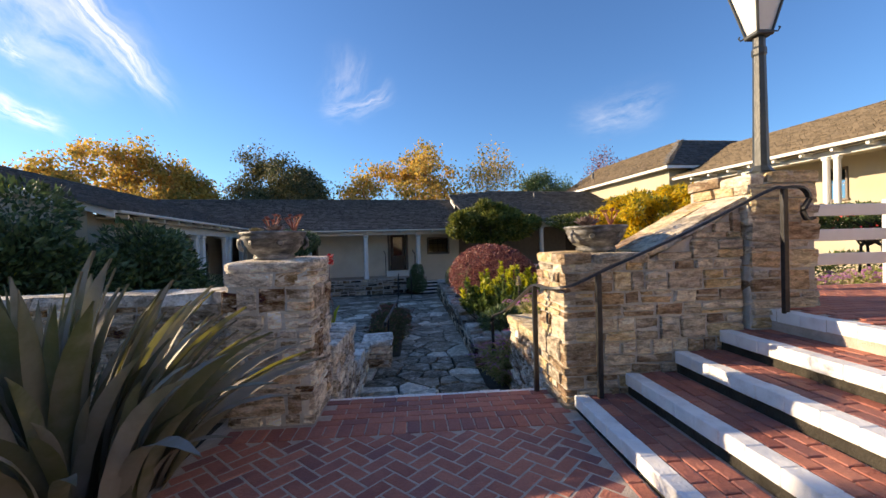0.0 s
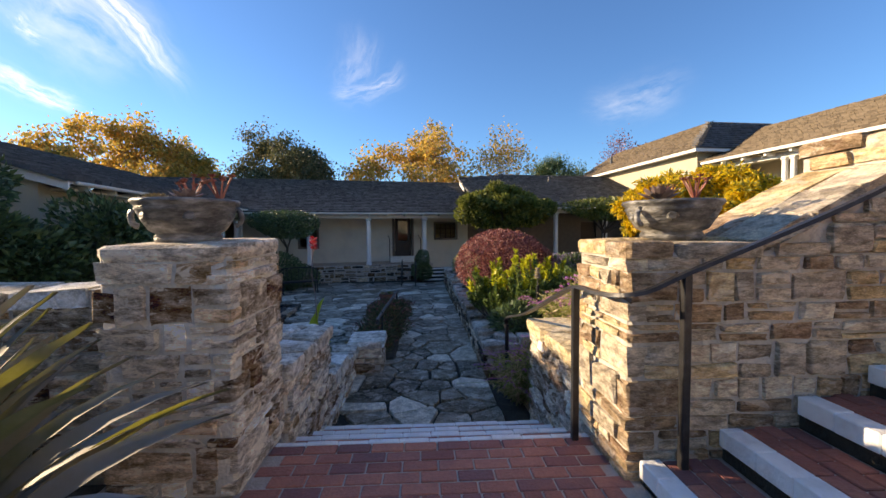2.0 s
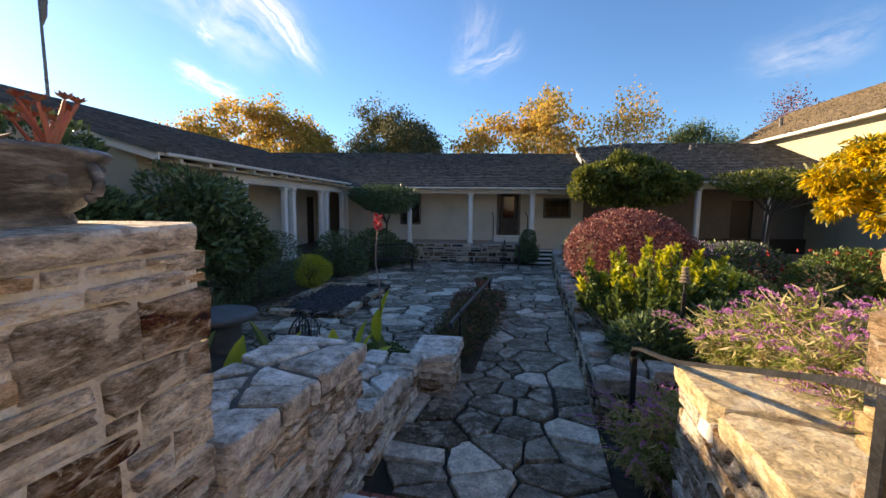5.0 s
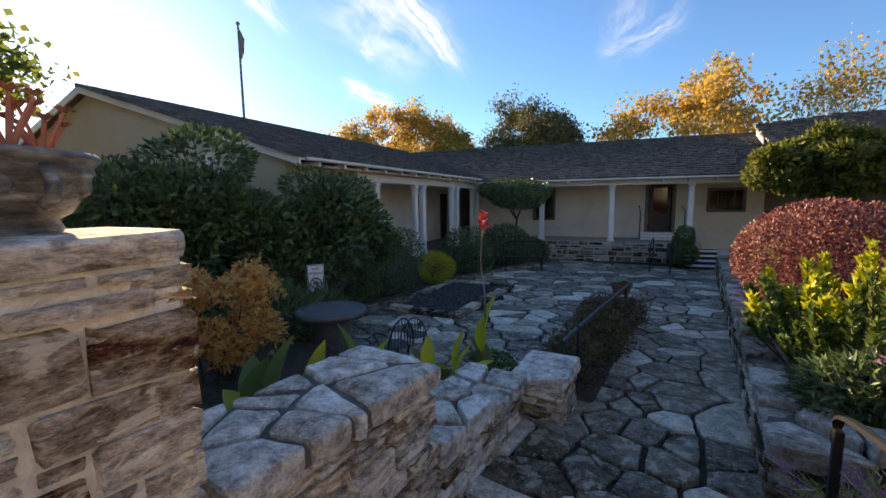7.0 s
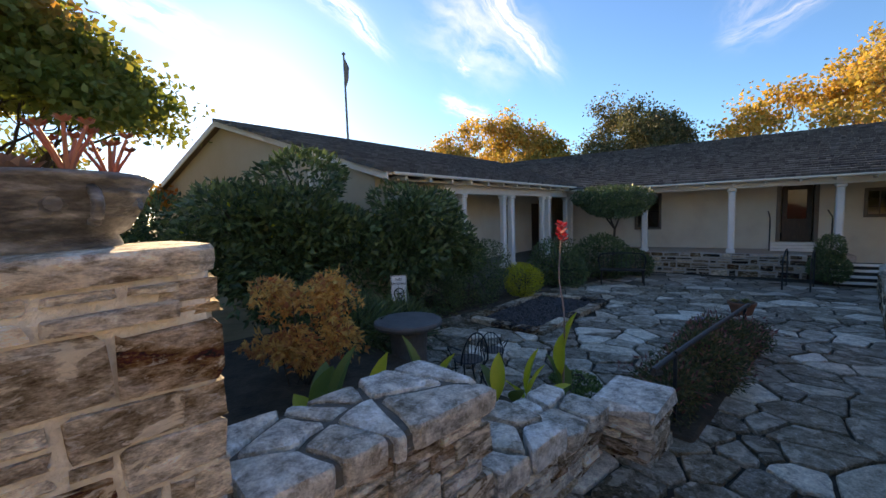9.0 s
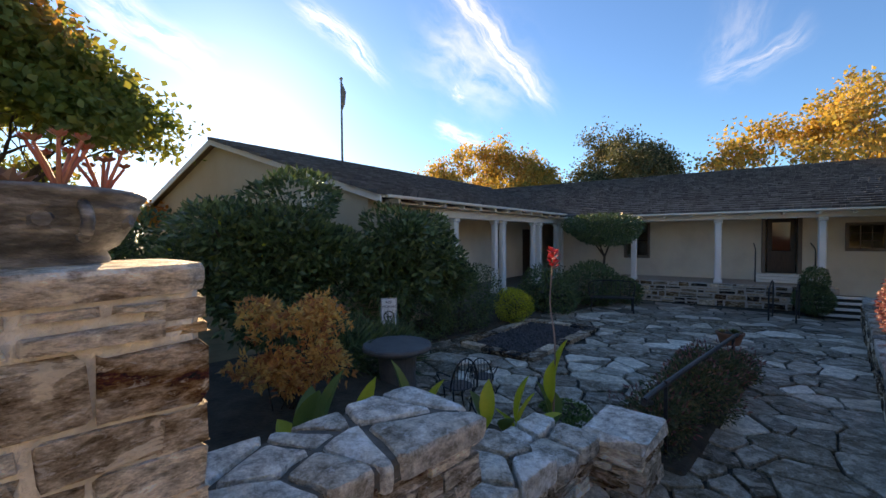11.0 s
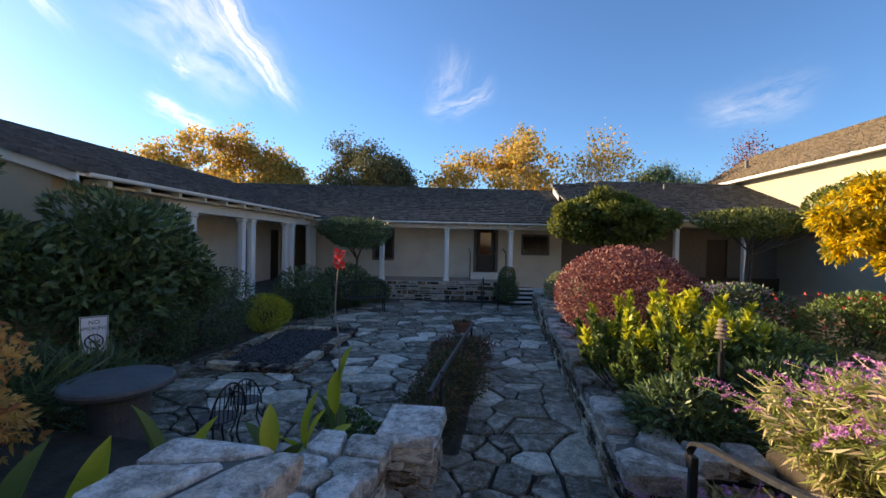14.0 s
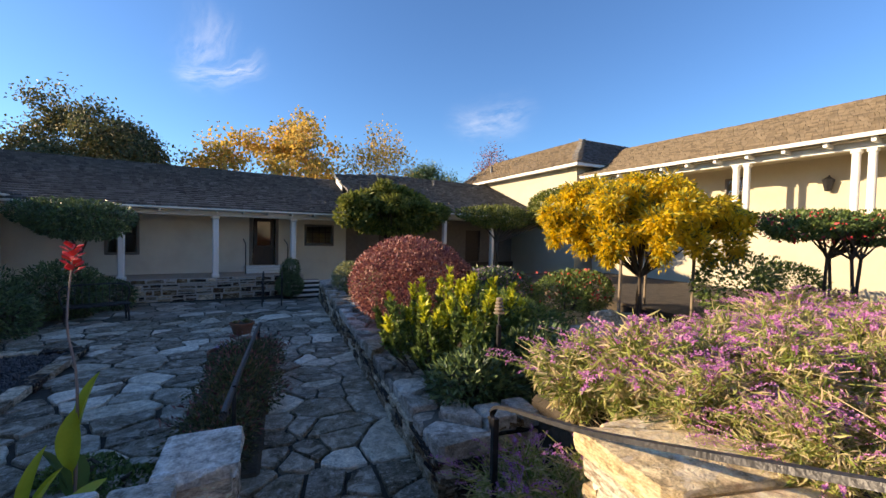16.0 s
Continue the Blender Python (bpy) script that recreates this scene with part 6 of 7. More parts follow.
# flag pole beyond the wing
fp = thing("flag_pole", "tall pale flag pole with a furled flag beyond the roof", "flag pole", Matrix.Translation((-20.2, 16.5, -0.95)))
part("pole", Geo().tube([(0, 0, 0), (0, 0, 11.5)], [0.10, 0.05], 8), M["lead"], fp)
part("ball", Geo().lathe([(0.0, 11.48), (0.10, 11.56), (0.10, 11.62), (0.0, 11.70)], 10), M["lead"], fp)
part("flag", Geo().tube([(0.03, 0.03, 11.3), (0.12, 0.10, 10.8), (0.10, 0.06, 10.2), (0.04, 0.04, 9.8)], [0.03, 0.13, 0.11, 0.02], 7), M["taupe"], fp)

# ---------- planting ----------
def clumps(centre, radii, n, size, seed, flat=0.7):
    """Small crowns spread through a larger one, for an uneven outline."""
    r = random.Random(seed)
    out = []
    while len(out) < n:
        d = Vector((r.uniform(-1, 1), r.uniform(-1, 1), r.uniform(-1, 1)))
        if 0.35 < d.length < 1.0:
            s = size * r.uniform(0.7, 1.25)
            out.append(((centre[0] + d.x * radii[0], centre[1] + d.y * radii[1], centre[2] + d.z * radii[2]), (s, s, s * flat)))
    return out



def star_leaves(parent, blobs, n, size, mat, seed):
    """Leaves of five narrow lobes that spread from one point."""
    q = np.random.default_rng(seed)
    P, W = crown_points(blobs, n, seed, 0.1, lump=0.6)
    W = W / np.linalg.norm(W, axis=1, keepdims=True) + np.array([0, 0, -0.35])
    S = np.cross(W, q.normal(size=W.shape))
    S /= np.linalg.norm(S, axis=1, keepdims=True)
    for k, a in enumerate((-1.35, -0.7, 0.0, 0.7, 1.35)):
        part("leaf_lobe", leaf_mesh("leaf_lobe", P, W * math.cos(a) + S * math.sin(a), size * (1 - 0.22 * abs(a)), size * 0.34, M[mat], seed + k), None, parent, kind="stuff")


bush("shrub", "dense dark-leaved shrub reaching the porch roof", "shrub",
     clumps((-6.9, 5.8, 1.1), (1.0, 0.9, 0.95), 9, 0.7, 1) + clumps((-6.3, 6.9, 1.2), (0.8, 0.9, 1.05), 12, 0.7, 2) + clumps((-5.9, 8.7, 1.1), (0.7, 0.7, 0.85), 9, 0.6, 3) + clumps((-5.8, 9.8, 0.9), (0.6, 0.7, 0.8), 9, 0.55, 4) + [((-6.2, 7.6, 0.2), (1.0, 1.8, 0.85))],
     36000, (0.15, 0.065), "leaf_dark", 101, (-6.2, 7.9, -0.6), stems=16, stem=0.04, lump=0.45,
     extra=(("young_shoot_mass", 200, (0.12, 0.04), "leaf_lime", 0.97, "yellow-green young shoots"),))
bush("shrub", "rounded dark shrub with small leaves beside the porch", "shrub", [((-5.45, 10.4, 0.0), (0.85, 1.0, 0.8)), ((-5.5, 9.2, -0.1), (0.7, 0.8, 0.7))], 12000, (0.055, 0.028), "leaf_dark", 102, (-5.45, 10.0, -0.6), lump=0.3)
bush("shrub", "small bright yellow-green shrub at the porch", "shrub", [((-5.0, 11.75, -0.22), (0.44, 0.44, 0.42))], 5000, (0.045, 0.018), "leaf_lime", 103, (-5.0, 11.75, -0.62), lump=0.2)
bush("shrub", "dark low shrub under the porch columns", "shrub", [((-5.5, 14.2, -0.2), (0.8, 0.9, 0.65)), ((-5.2, 16.4, -0.2), (0.9, 0.9, 0.8)), ((-4.7, 17.8, -0.45), (0.7, 0.5, 0.5))], 11000, (0.10, 0.04), "leaf_dark", 104, (-5.4, 15.2, -0.80), lump=0.4)
mp = bush("japanese_maple", "small orange japanese maple behind the low stone wall", "maple", clumps((-3.4, 5.5, 0.28), (0.46, 0.46, 0.66), 22, 0.17, 5, 0.7), 300, (0.06, 0.02), "leaf_maple", 105, (-3.45, 5.5, -0.32), stems=18, stem=0.009, lump=0.6, shell=0.1)
star_leaves(mp, clumps((0.05, 0.0, 0.60), (0.50, 0.50, 0.66), 24, 0.18, 5, 0.7), 1500, 0.075, "leaf_maple", 106)
bush("shrub", "strap-leaved dark grassy clump by the table", "shrub", [((-4.3, 6.6, -0.2), (0.6, 0.5, 0.4)), ((-4.2, 7.3, -0.3), (0.5, 0.4, 0.35))], 1500, (0.42, 0.022), "leaf_dark", 106, (-4.25, 6.9, -0.62), lump=0.2, shell=0.2)


def clipped_tree(name, label, base, crown, n, leaf, mat, seed, trunks=1, r0=0.06, lump=0.3, shell=0.5, extra=(), limb=4, hang=0.0):
    """A small tree: trunk and limbs into a crown of leaves. crown: (centre, radii) list."""
    b = Vector(base)
    t = thing(name, label, "tree", Matrix.Translation(b))
    r, g = random.Random(seed), Geo()
    low = min(c[2] - rr[2] for c, rr in crown) - b.z
    for k in range(trunks):
        s = Vector((r.uniform(-0.25, 0.25) * (trunks > 1), r.uniform(-0.25, 0.25) * (trunks > 1), -0.05))
        fork = Vector((s.x + r.uniform(-0.1, 0.1), s.y + r.uniform(-0.1, 0.1), max(0.3, low * 0.8)))
        g.tube([s, s.lerp(fork, 0.5) + Vector((r.uniform(-0.05, 0.05), r.uniform(-0.05, 0.05), 0)), fork], [r0, r0 * 0.8, r0 * 0.7], 8)
        for c, rr in (crown if limb > 1 else crown[k::9]):
            for j in range(limb):
                e = Vector(c) - b + Vector((r.uniform(-0.7, 0.7) * rr[0], r.uniform(-0.7, 0.7) * rr[1], r.uniform(-0.3, 0.5) * rr[2]))
                g.tube([fork, fork.lerp(e, 0.5) + Vector((0, 0, 0.12)), e], [r0 * 0.55, r0 * 0.4, r0 * 0.15], 6)
    part("trunk", g, M["bark"], t)
    loc = [((c[0] - b.x, c[1] - b.y, c[2] - b.z), rr) for c, rr in crown]
    P, W = crown_points(loc, n, seed, shell, lumps=14, lump=lump)
    part("crown", leaf_mesh("crown", P, W - np.array([0, 0, hang]), leaf[0], leaf[1], M[mat], seed, droop=0.15), None, t, kind="stuff")
    for k, (pn, cnt, lf, mt, sh, lab) in enumerate(extra):
        P, W = crown_points(loc, cnt, seed + 60 + k, sh, lump=lump)
        part(pn, leaf_mesh(pn, P, W, lf[0], lf[1], M[mt], seed + k), None, t, lab, kind="stuff")
    return t


clipped_tree("standard_tree", "clipped dark green standard tree in the courtyard corner", (-5.35, 17.6, -0.80), [((-5.35, 17.5, 1.62), (1.25, 0.9, 0.55))], 7000, (0.10, 0.05), "leaf_dark", 111, lump=0.25)
clipped_tree("spreading_tree", "flat-topped green tree clipped against the porch roof", (3.7, 19.0, -0.5), clumps((3.65, 18.9, 2.30), (2.0, 0.9, 0.72), 34, 0.40, 7, 0.6) + clumps((3.5, 18.9, 2.75), (1.2, 0.7, 0.5), 10, 0.36, 8), 15000, (0.19, 0.10), "leaf_olive", 112, trunks=3, lump=0.3, limb=1)
clipped_tree("spreading_tree", "low dark clipped tree along the shaded porch", (8.0, 18.3, -0.5), [((7.8, 18.3, 2.15), (1.6, 0.8, 0.42)), ((10.2, 17.6, 2.5), (1.3, 1.0, 0.9))], 9000, (0.13, 0.065), "leaf_olive", 113, trunks=2)
clipped_tree("golden_tree", "umbrella-shaped tree with drooping golden yellow leaves", (7.0, 10.6, -0.4),
             clumps((6.95, 10.6, 1.85), (2.15, 1.9, 0.52), 62, 0.30, 17, 0.6) + clumps((6.8, 10.6, 2.35), (1.5, 1.2, 0.34), 18, 0.28, 18, 0.55) + clumps((6.9, 10.4, 1.42), (2.1, 1.8, 0.36), 24, 0.20, 19, 1.4),
             46000, (0.12, 0.043), "leaf_yellow", 114, trunks=3, r0=0.035, lump=0.6, shell=0.15, limb=1, hang=0.8,
             extra=(("green_foliage", 9000, (0.12, 0.043), "leaf_olive", 0.2, "leaves that are still green"),))
for x, y in ((5.9, 9.9), (7.5, 9.6), (8.0, 11.2)):
    st = thing("tree_stake", "weathered wooden stake under the golden tree", "stake", Matrix.Translation((x, y, -0.4)), "tree stakes")
    part("pole", Geo().tube([(0, 0, -0.05), (0.03, 0, 1.75)], 0.03, 7), M["wood_grey"], st)
clipped_tree("espalier_shrub", "flat-topped shrub with bare twisting stems and red blossom", (10.5, 8.6, -0.2), [((10.2, 8.9, 1.75), (1.5, 0.9, 0.32)), ((11.2, 8.3, 1.7), (0.9, 0.8, 0.28))], 6500, (0.10, 0.05), "leaf_mid", 115, trunks=4, r0=0.04, lump=0.4, extra=(("blossom", 420, (0.07, 0.06), "flower_red", 0.9, "small red blossom"),))
bush("shrub", "low green shrub before the white base wall", "shrub", [((8.2, 9.2, 0.55), (0.9, 0.7, 0.6)), ((11.8, 7.6, 0.35), (1.2, 0.7, 0.5)), ((12.0, 10.4, 0.4), (1.0, 0.8, 0.5))], 6000, (0.10, 0.05), "leaf_mid", 116, (9.5, 9.0, -0.15), lump=0.4)

bush("smoke_bush", "rounded burgundy-leaved shrub in the bed by the path", "shrub", [((2.0, 11.0, 0.55), (1.05, 1.0, 0.80)), ((2.5, 11.2, 0.4), (0.9, 0.9, 0.75))], 21000, (0.055, 0.035), "leaf_purple", 121, (2.05, 11.0, -0.36), lump=0.12, shell=0.75, stems=9)


def finger_shrub():
    """A shrub of upright leafy fingers, yellow-green at the ends."""
    t = thing("finger_shrub", "chartreuse shrub with upright leafy fingers at the path wall", "shrub", Matrix.Translation((1.9, 8.6, -0.36)))
    g, r = Geo(), np.random.default_rng(131)
    P, W, P2, W2 = [], [], [], []
    for k in range(120):
        a, rad = r.uniform(0, 2 * np.pi), r.uniform(0, 1) ** 0.55
        b = np.array([0.75 * rad * np.cos(a), 0.65 * rad * np.sin(a), 0.1 + 0.2 * r.uniform()])
        lean = np.array([0.40 * rad * np.cos(a), 0.35 * rad * np.sin(a), 0.0])
        h = (1.0 - 0.55 * rad ** 2) * r.uniform(0.6, 1.12)
        tip = b + lean + np.array([r.normal() * 0.06, r.normal() * 0.06, h])
        g.tube([tuple(b), tuple((b + tip) / 2 + lean * 0.15), tuple(tip)], [0.012, 0.009, 0.005], 5)
        n = 120
        s = 0.2 + 0.82 * r.uniform(0, 1.0, (n, 1)) ** 0.7
        c = b + (tip - b) * s + lean * 0.15 * (4 * s * (1 - s))
        d = r.normal(size=(n, 3)); d[:, 2] = np.abs(d[:, 2]) * 0.6 + 0.75
        top = (h > 0.62) and r.uniform() < 0.75
        sel = (s[:, 0] > 0.76) if top else np.zeros(n, bool)
        P.append(c[~sel]); W.append(d[~sel]); P2.append(c[sel]); W2.append(d[sel])
    part("trunk", g, M["bark"], t)
    part("foliage", leaf_mesh("foliage", np.concatenate(P), np.concatenate(W), 0.085, 0.036, M["leaf_mid"], 1), None, t, kind="stuff")
    part("young_shoot_mass", leaf_mesh("young_shoot_mass", np.concatenate(P2), np.concatenate(W2), 0.095, 0.045, M["leaf_lime"], 2), None, t, "bright yellow-green young shoots", kind="stuff")


finger_shrub()
bush("shrub", "dark green feathery shrub in front of the chartreuse shrub", "shrub", [((1.75, 7.55, -0.12), (0.5, 0.45, 0.35)), ((2.4, 7.7, -0.05), (0.5, 0.4, 0.4))], 6000, (0.10, 0.03), "leaf_dark", 132, (2.0, 7.6, -0.36), lump=0.4)
bush("shrub", "dark green shrub behind the finger shrub", "shrub", [((3.1, 9.0, 0.1), (0.7, 0.7, 0.6)), ((3.2, 10.2, 0.05), (0.7, 0.6, 0.5))], 8000, (0.08, 0.035), "leaf_mid", 133, (3.1, 9.5, -0.36), lump=0.4)
bush("shrub", "shrub with heads of lilac flowers", "shrub", [((4.3, 11.9, 0.2), (0.85, 0.6, 0.55)), ((3.4, 12.2, 0.2), (0.6, 0.6, 0.5))], 6000, (0.10, 0.045), "leaf_dark", 134, (4.0, 12.0, -0.36), lump=0.4, extra=(("flower_head_mass", 2600, (0.05, 0.04), "flower_lilac", 0.97, "lilac flower heads"),))
bush("rose_bush", "low bush with small red flowers by the boulders", "shrub", [((5.4, 10.9, 0.15), (0.75, 0.6, 0.5)), ((6.2, 11.2, 0.2), (0.6, 0.6, 0.5))], 6500, (0.07, 0.04), "leaf_mid", 135, (5.6, 11.0, -0.36), lump=0.45, extra=(("flower_mass", 300, (0.06, 0.06), "flower_red", 0.97, "small red flowers"),))
bush("shrub", "grey-green shrub at the far end of the path", "shrub", [((1.75, 16.4, 0.05), (0.55, 0.8, 0.65)), ((1.9, 14.2, -0.05), (0.5, 0.7, 0.5))], 7000, (0.07, 0.03), "leaf_silver", 136, (1.8, 15.4, -0.36), lump=0.4)
bush("potted_shrub", "dark conical evergreen shrub beside the porch door", "shrub", [((0.05, 19.0, -0.45), (0.46, 0.46, 0.48)), ((0.05, 19.0, 0.05), (0.32, 0.32, 0.45))], 6000, (0.07, 0.03), "leaf_dark", 137, (0.05, 19.0, -0.90), lump=0.25)
bush("heath", "low dark reddish heath in the strip beside the path", "shrub", [((-0.66, 8.0, -0.40), (0.34, 0.5, 0.26)), ((-0.58, 8.9, -0.34), (0.40, 0.6, 0.30)), ((-0.66, 9.9, -0.36), (0.42, 0.6, 0.26)), ((-0.40, 10.4, -0.40), (0.24, 0.4, 0.2))], 13000, (0.05, 0.02), "leaf_oak", 138, (-0.73, 8.9, -0.57), lump=0.5, shell=0.3, extra=(("russet_shoot_mass", 1800, (0.06, 0.02), "leaf_purple", 0.6, "russet dry shoots"),))
bush("groundcover", "low green groundcover at the edge of the patio", "plant", [((-1.7, 8.0, -0.62), (0.30, 0.28, 0.05)), ((-1.3, 7.75, -0.62), (0.25, 0.25, 0.05))], 2200, (0.04, 0.03), "leaf_mid", 139, (-1.5, 7.9, -0.64), stems=3)


def broad_leaf(seed):
    """A wide pointed leaf, bent along the midrib."""
    vs, fs, n = [], [], 10
    for i in range(n + 1):
        s = i / n
        w = 0.008 if s < 0.2 else 0.008 + 0.27 * math.sin(math.pi * (s - 0.2) / 0.8) ** 0.75 * (1.1 - 0.35 * s)
        z, x = s * 0.98 - 0.10 * s * s, 0.22 * s * s
        vs += [(x - 0.35 * w, -w, z + 0.1 * w), (x, 0, z), (x - 0.35 * w, w, z + 0.1 * w)]
    for i in range(n):
        a = 3 * i
        fs += [(a, a + 1, a + 4, a + 3), (a + 1, a + 2, a + 5, a + 4)]
    return Geo().add(vs, fs).mesh("leaf", M["leaf_lime"] if seed else M["leaf_mid"], True)


BROAD = [broad_leaf(0), broad_leaf(1)]


def canna(x, y, z, leaves, seed, flower=0.0, size=0.42):
    t = thing("canna", "canna with broad lime-green leaves" + (" and a red flower" if flower else " behind the low wall"), "plant", Matrix.Translation((x, y, z)), "cannas")
    r = random.Random(seed)
    for k in range(leaves):
        ob = new("leaf", BROAD[r.random() < 0.8])
        ob.parent = t
        s = size * r.uniform(0.7, 1.15)
        ob.matrix_basis = pose(r.uniform(-0.05, 0.05), r.uniform(-0.05, 0.05), 0.0 if not flower else r.uniform(0.0, 0.70), 0, r.uniform(-14, 14), r.uniform(0, 360)) @ Matrix.Diagonal((s * (0.6 if flower else 1), s * 0.55, s * 1.15, 1))
    if flower:
        part("stalk", Geo().tube(rail_points([(0, 0, -0.03), (0.02, 0.01, 0.5 * flower), (-0.03, 0.0, 0.75 * flower), (0.0, 0.01, flower)], 5), [0.012 - 0.00045 * i for i in range(16)], 6), M["succulent"], t)
        g = Geo()
        for k in range(16):
            a, h = k * 2.4, flower + 0.012 * k - 0.1
            d = Vector((math.cos(a), math.sin(a), 0.7)) * 0.075
            s = Vector((-math.sin(a), math.cos(a), 0)) * 0.03
            b = Vector((0, 0.01, h))
            g.add([b, b + d * 0.6 + s, b + d, b + d * 0.6 - s, b + d * 0.5 + Vector((0, 0, 0.02))], [(0, 1, 4), (1, 2, 4), (2, 3, 4), (3, 0, 4), (0, 3, 2, 1)])
        part("flower", g, M["flower_red"], t, "red canna flower")
    return t


def canna_leaf(parent, x, y, z, length, wide, lean, turn, light=1):
    """One leaf on its stalk; lean and turn in degrees."""
    ob = new("leaf", BROAD[light])
    ob.parent = parent
    ob.matrix_basis = pose(x, y, z, 0, lean, turn) @ Matrix.Diagonal((length * 0.7, wide / 0.54, length, 1))


cf = canna(-1.50, 7.40, floor_z(7.4), 0, 3, 1.80)
for x, y, z, ln, wd, lean, turn, light in ((0.02, -0.02, 0.45, 0.62, 0.13, 5, 40, 1), (0.0, 0.0, 0.20, 0.62, 0.17, -8, 80, 1), (-0.02, 0.02, 0.05, 0.55, 0.18, 10, 200, 0), (0.03, -0.03, 0.0, 0.50, 0.18, -14, 300, 0)):
    canna_leaf(cf, x, y, z, ln, wd, lean, turn, light)
cs = canna(-1.50, 6.62, -0.36, 0, 4)
for x, y, ln, wd, lean, turn, light in ((-0.10, -0.18, 0.58, 0.15, 6, 120, 1), (-0.16, -0.10, 0.46, 0.17, 16, 190, 0), (0.06, 0.02, 0.64, 0.10, 4, 60, 1), (0.03, 0.05, 0.52, 0.12, 14, 20, 1), (0.10, 0.14, 0.42, 0.16, 46, 40, 1), (0.02, 0.10, 0.40, 0.18, 30, 250, 1), (-0.04, -0.02, 0.36, 0.16, 28, 320, 0)):
    canna_leaf(cs, x, y, -0.02, ln, wd, lean, turn, light)
# the broader ones in the bed behind the level wall
for k, (x, y, leaves) in enumerate(((-1.74, 4.50, ((0.62, 0.30, 10, 20, 1), (0.50, 0.26, 30, 150, 0), (0.56, 0.24, 18, 270, 0))),
                                    (-1.90, 4.95, ((0.82, 0.26, 5, 70, 0), (0.66, 0.22, 18, 330, 0), (0.55, 0.24, 30, 190, 1))),
                                    (-1.76, 5.20, ((0.72, 0.20, 6, 100, 1), (0.60, 0.22, 20, 240, 0))),
                                    (-1.80, 5.75, ((0.62, 0.16, 14, 60, 1), (0.74, 0.13, 4, 200, 0), (0.46, 0.16, 40, 20, 1))),
                                    (-2.25, 5.05, ((0.70, 0.22, 12, 0, 0), (0.60, 0.2, 26, 140, 0))))):
    cb = canna(x, y, -0.32, 0, 30 + k)
    for ln, wd, lean, turn, light in leaves:
        canna_leaf(cb, 0.0, 0.0, -0.02, ln * 1.2, wd, lean, turn, light)


# the purple sage: grey-green mounds with arching violet spikes
def sage_meshes(seed):
    r = np.random.default_rng(seed)
    g, P, W, FP, FW = Geo(), [], [], [], []
    for k in range(46):
        a, rad = r.uniform(0, 2 * np.pi), r.uniform(0.1, 1)
        out = np.array([np.cos(a), np.sin(a), 0]) * rad
        top = out * 0.48 + np.array([0, 0, 0.62 - 0.22 * rad + r.uniform(-0.08, 0.1)])
        end = top + out * 0.50 + np.array([r.normal() * 0.12 - 0.10, r.normal() * 0.12, 0.16 - 0.14 * rad])
        g.tube([tuple(out * 0.08), tuple(top * 0.6 + np.array([0, 0, 0.06])), tuple(top), tuple(end)], [0.006, 0.005, 0.004, 0.002], 4)
        n = 80
        s = r.uniform(0.15, 1.12, (n, 1))
        P.append(top * s + r.normal(size=(n, 3)) * 0.03); d = r.normal(size=(n, 3)); d[:, 2] -= 0.1; W.append(d + out)
        if r.uniform() < 0.74:
            n = 74
            s = r.uniform(0, 1, (n, 1)) ** 0.8
            FP.append(top + (end - top) * s + np.array([0, 0, 0.05]) * (4 * s * (1 - s)) + r.normal(size=(n, 3)) * 0.005); FW.append(r.normal(size=(n, 3)) + out * 0.4)
    return (g.mesh("stem_mass", M["leaf_sage"]), leaf_mesh("foliage", np.concatenate(P), np.concatenate(W), 0.11, 0.013, M["leaf_sage"], seed, droop=0.2),
            leaf_mesh("flower_spike_mass", np.concatenate(FP), np.concatenate(FW), 0.020, 0.010, M["flower_purple"], seed))


SAGE = [sage_meshes(s) for s in (201, 202, 203)]
rr = random.Random(55)
spots = []
for i in range(11):
    for j in range(4):
        spots.append((2.15 + i * 0.50 + rr.uniform(-0.15, 0.15), 4.75 + j * 0.58 + rr.uniform(-0.15, 0.15), 0.24 if j < 2 else -0.07))
spots += [(1.25, 5.85, -0.62), (1.45, 6.15, -0.62), (1.55, 5.75, -0.5), (6.5, 7.4, -0.1), (7.4, 7.6, -0.1), (5.6, 7.5, -0.2), (8.3, 7.0, -0.1), (9.0, 8.0, -0.1)]
for k, (x, y, z) in enumerate(spots):
    s = rr.uniform(0.8, 1.05) * (0.62 if y < 5.1 else 0.82 if y < 5.5 else 1.1 if x > 1.9 else 0.8)
    t = thing("sage_bush", "purple-flowered sage bush with arching spikes in the raised bed", "shrub", pose(x, y, z, 0, 0, rr.uniform(0, 360)) @ Matrix.Diagonal((s, s, s * rr.uniform(0.85, 1.1), 1)), "sage bushes")
    st, fo, fl = SAGE[k % 3]
    part("stem_mass", st, None, t, kind="stuff")
    part("foliage", fo, None, t, kind="stuff")
    part("flower_spike_mass", fl, None, t, "violet flower spikes", kind="stuff")

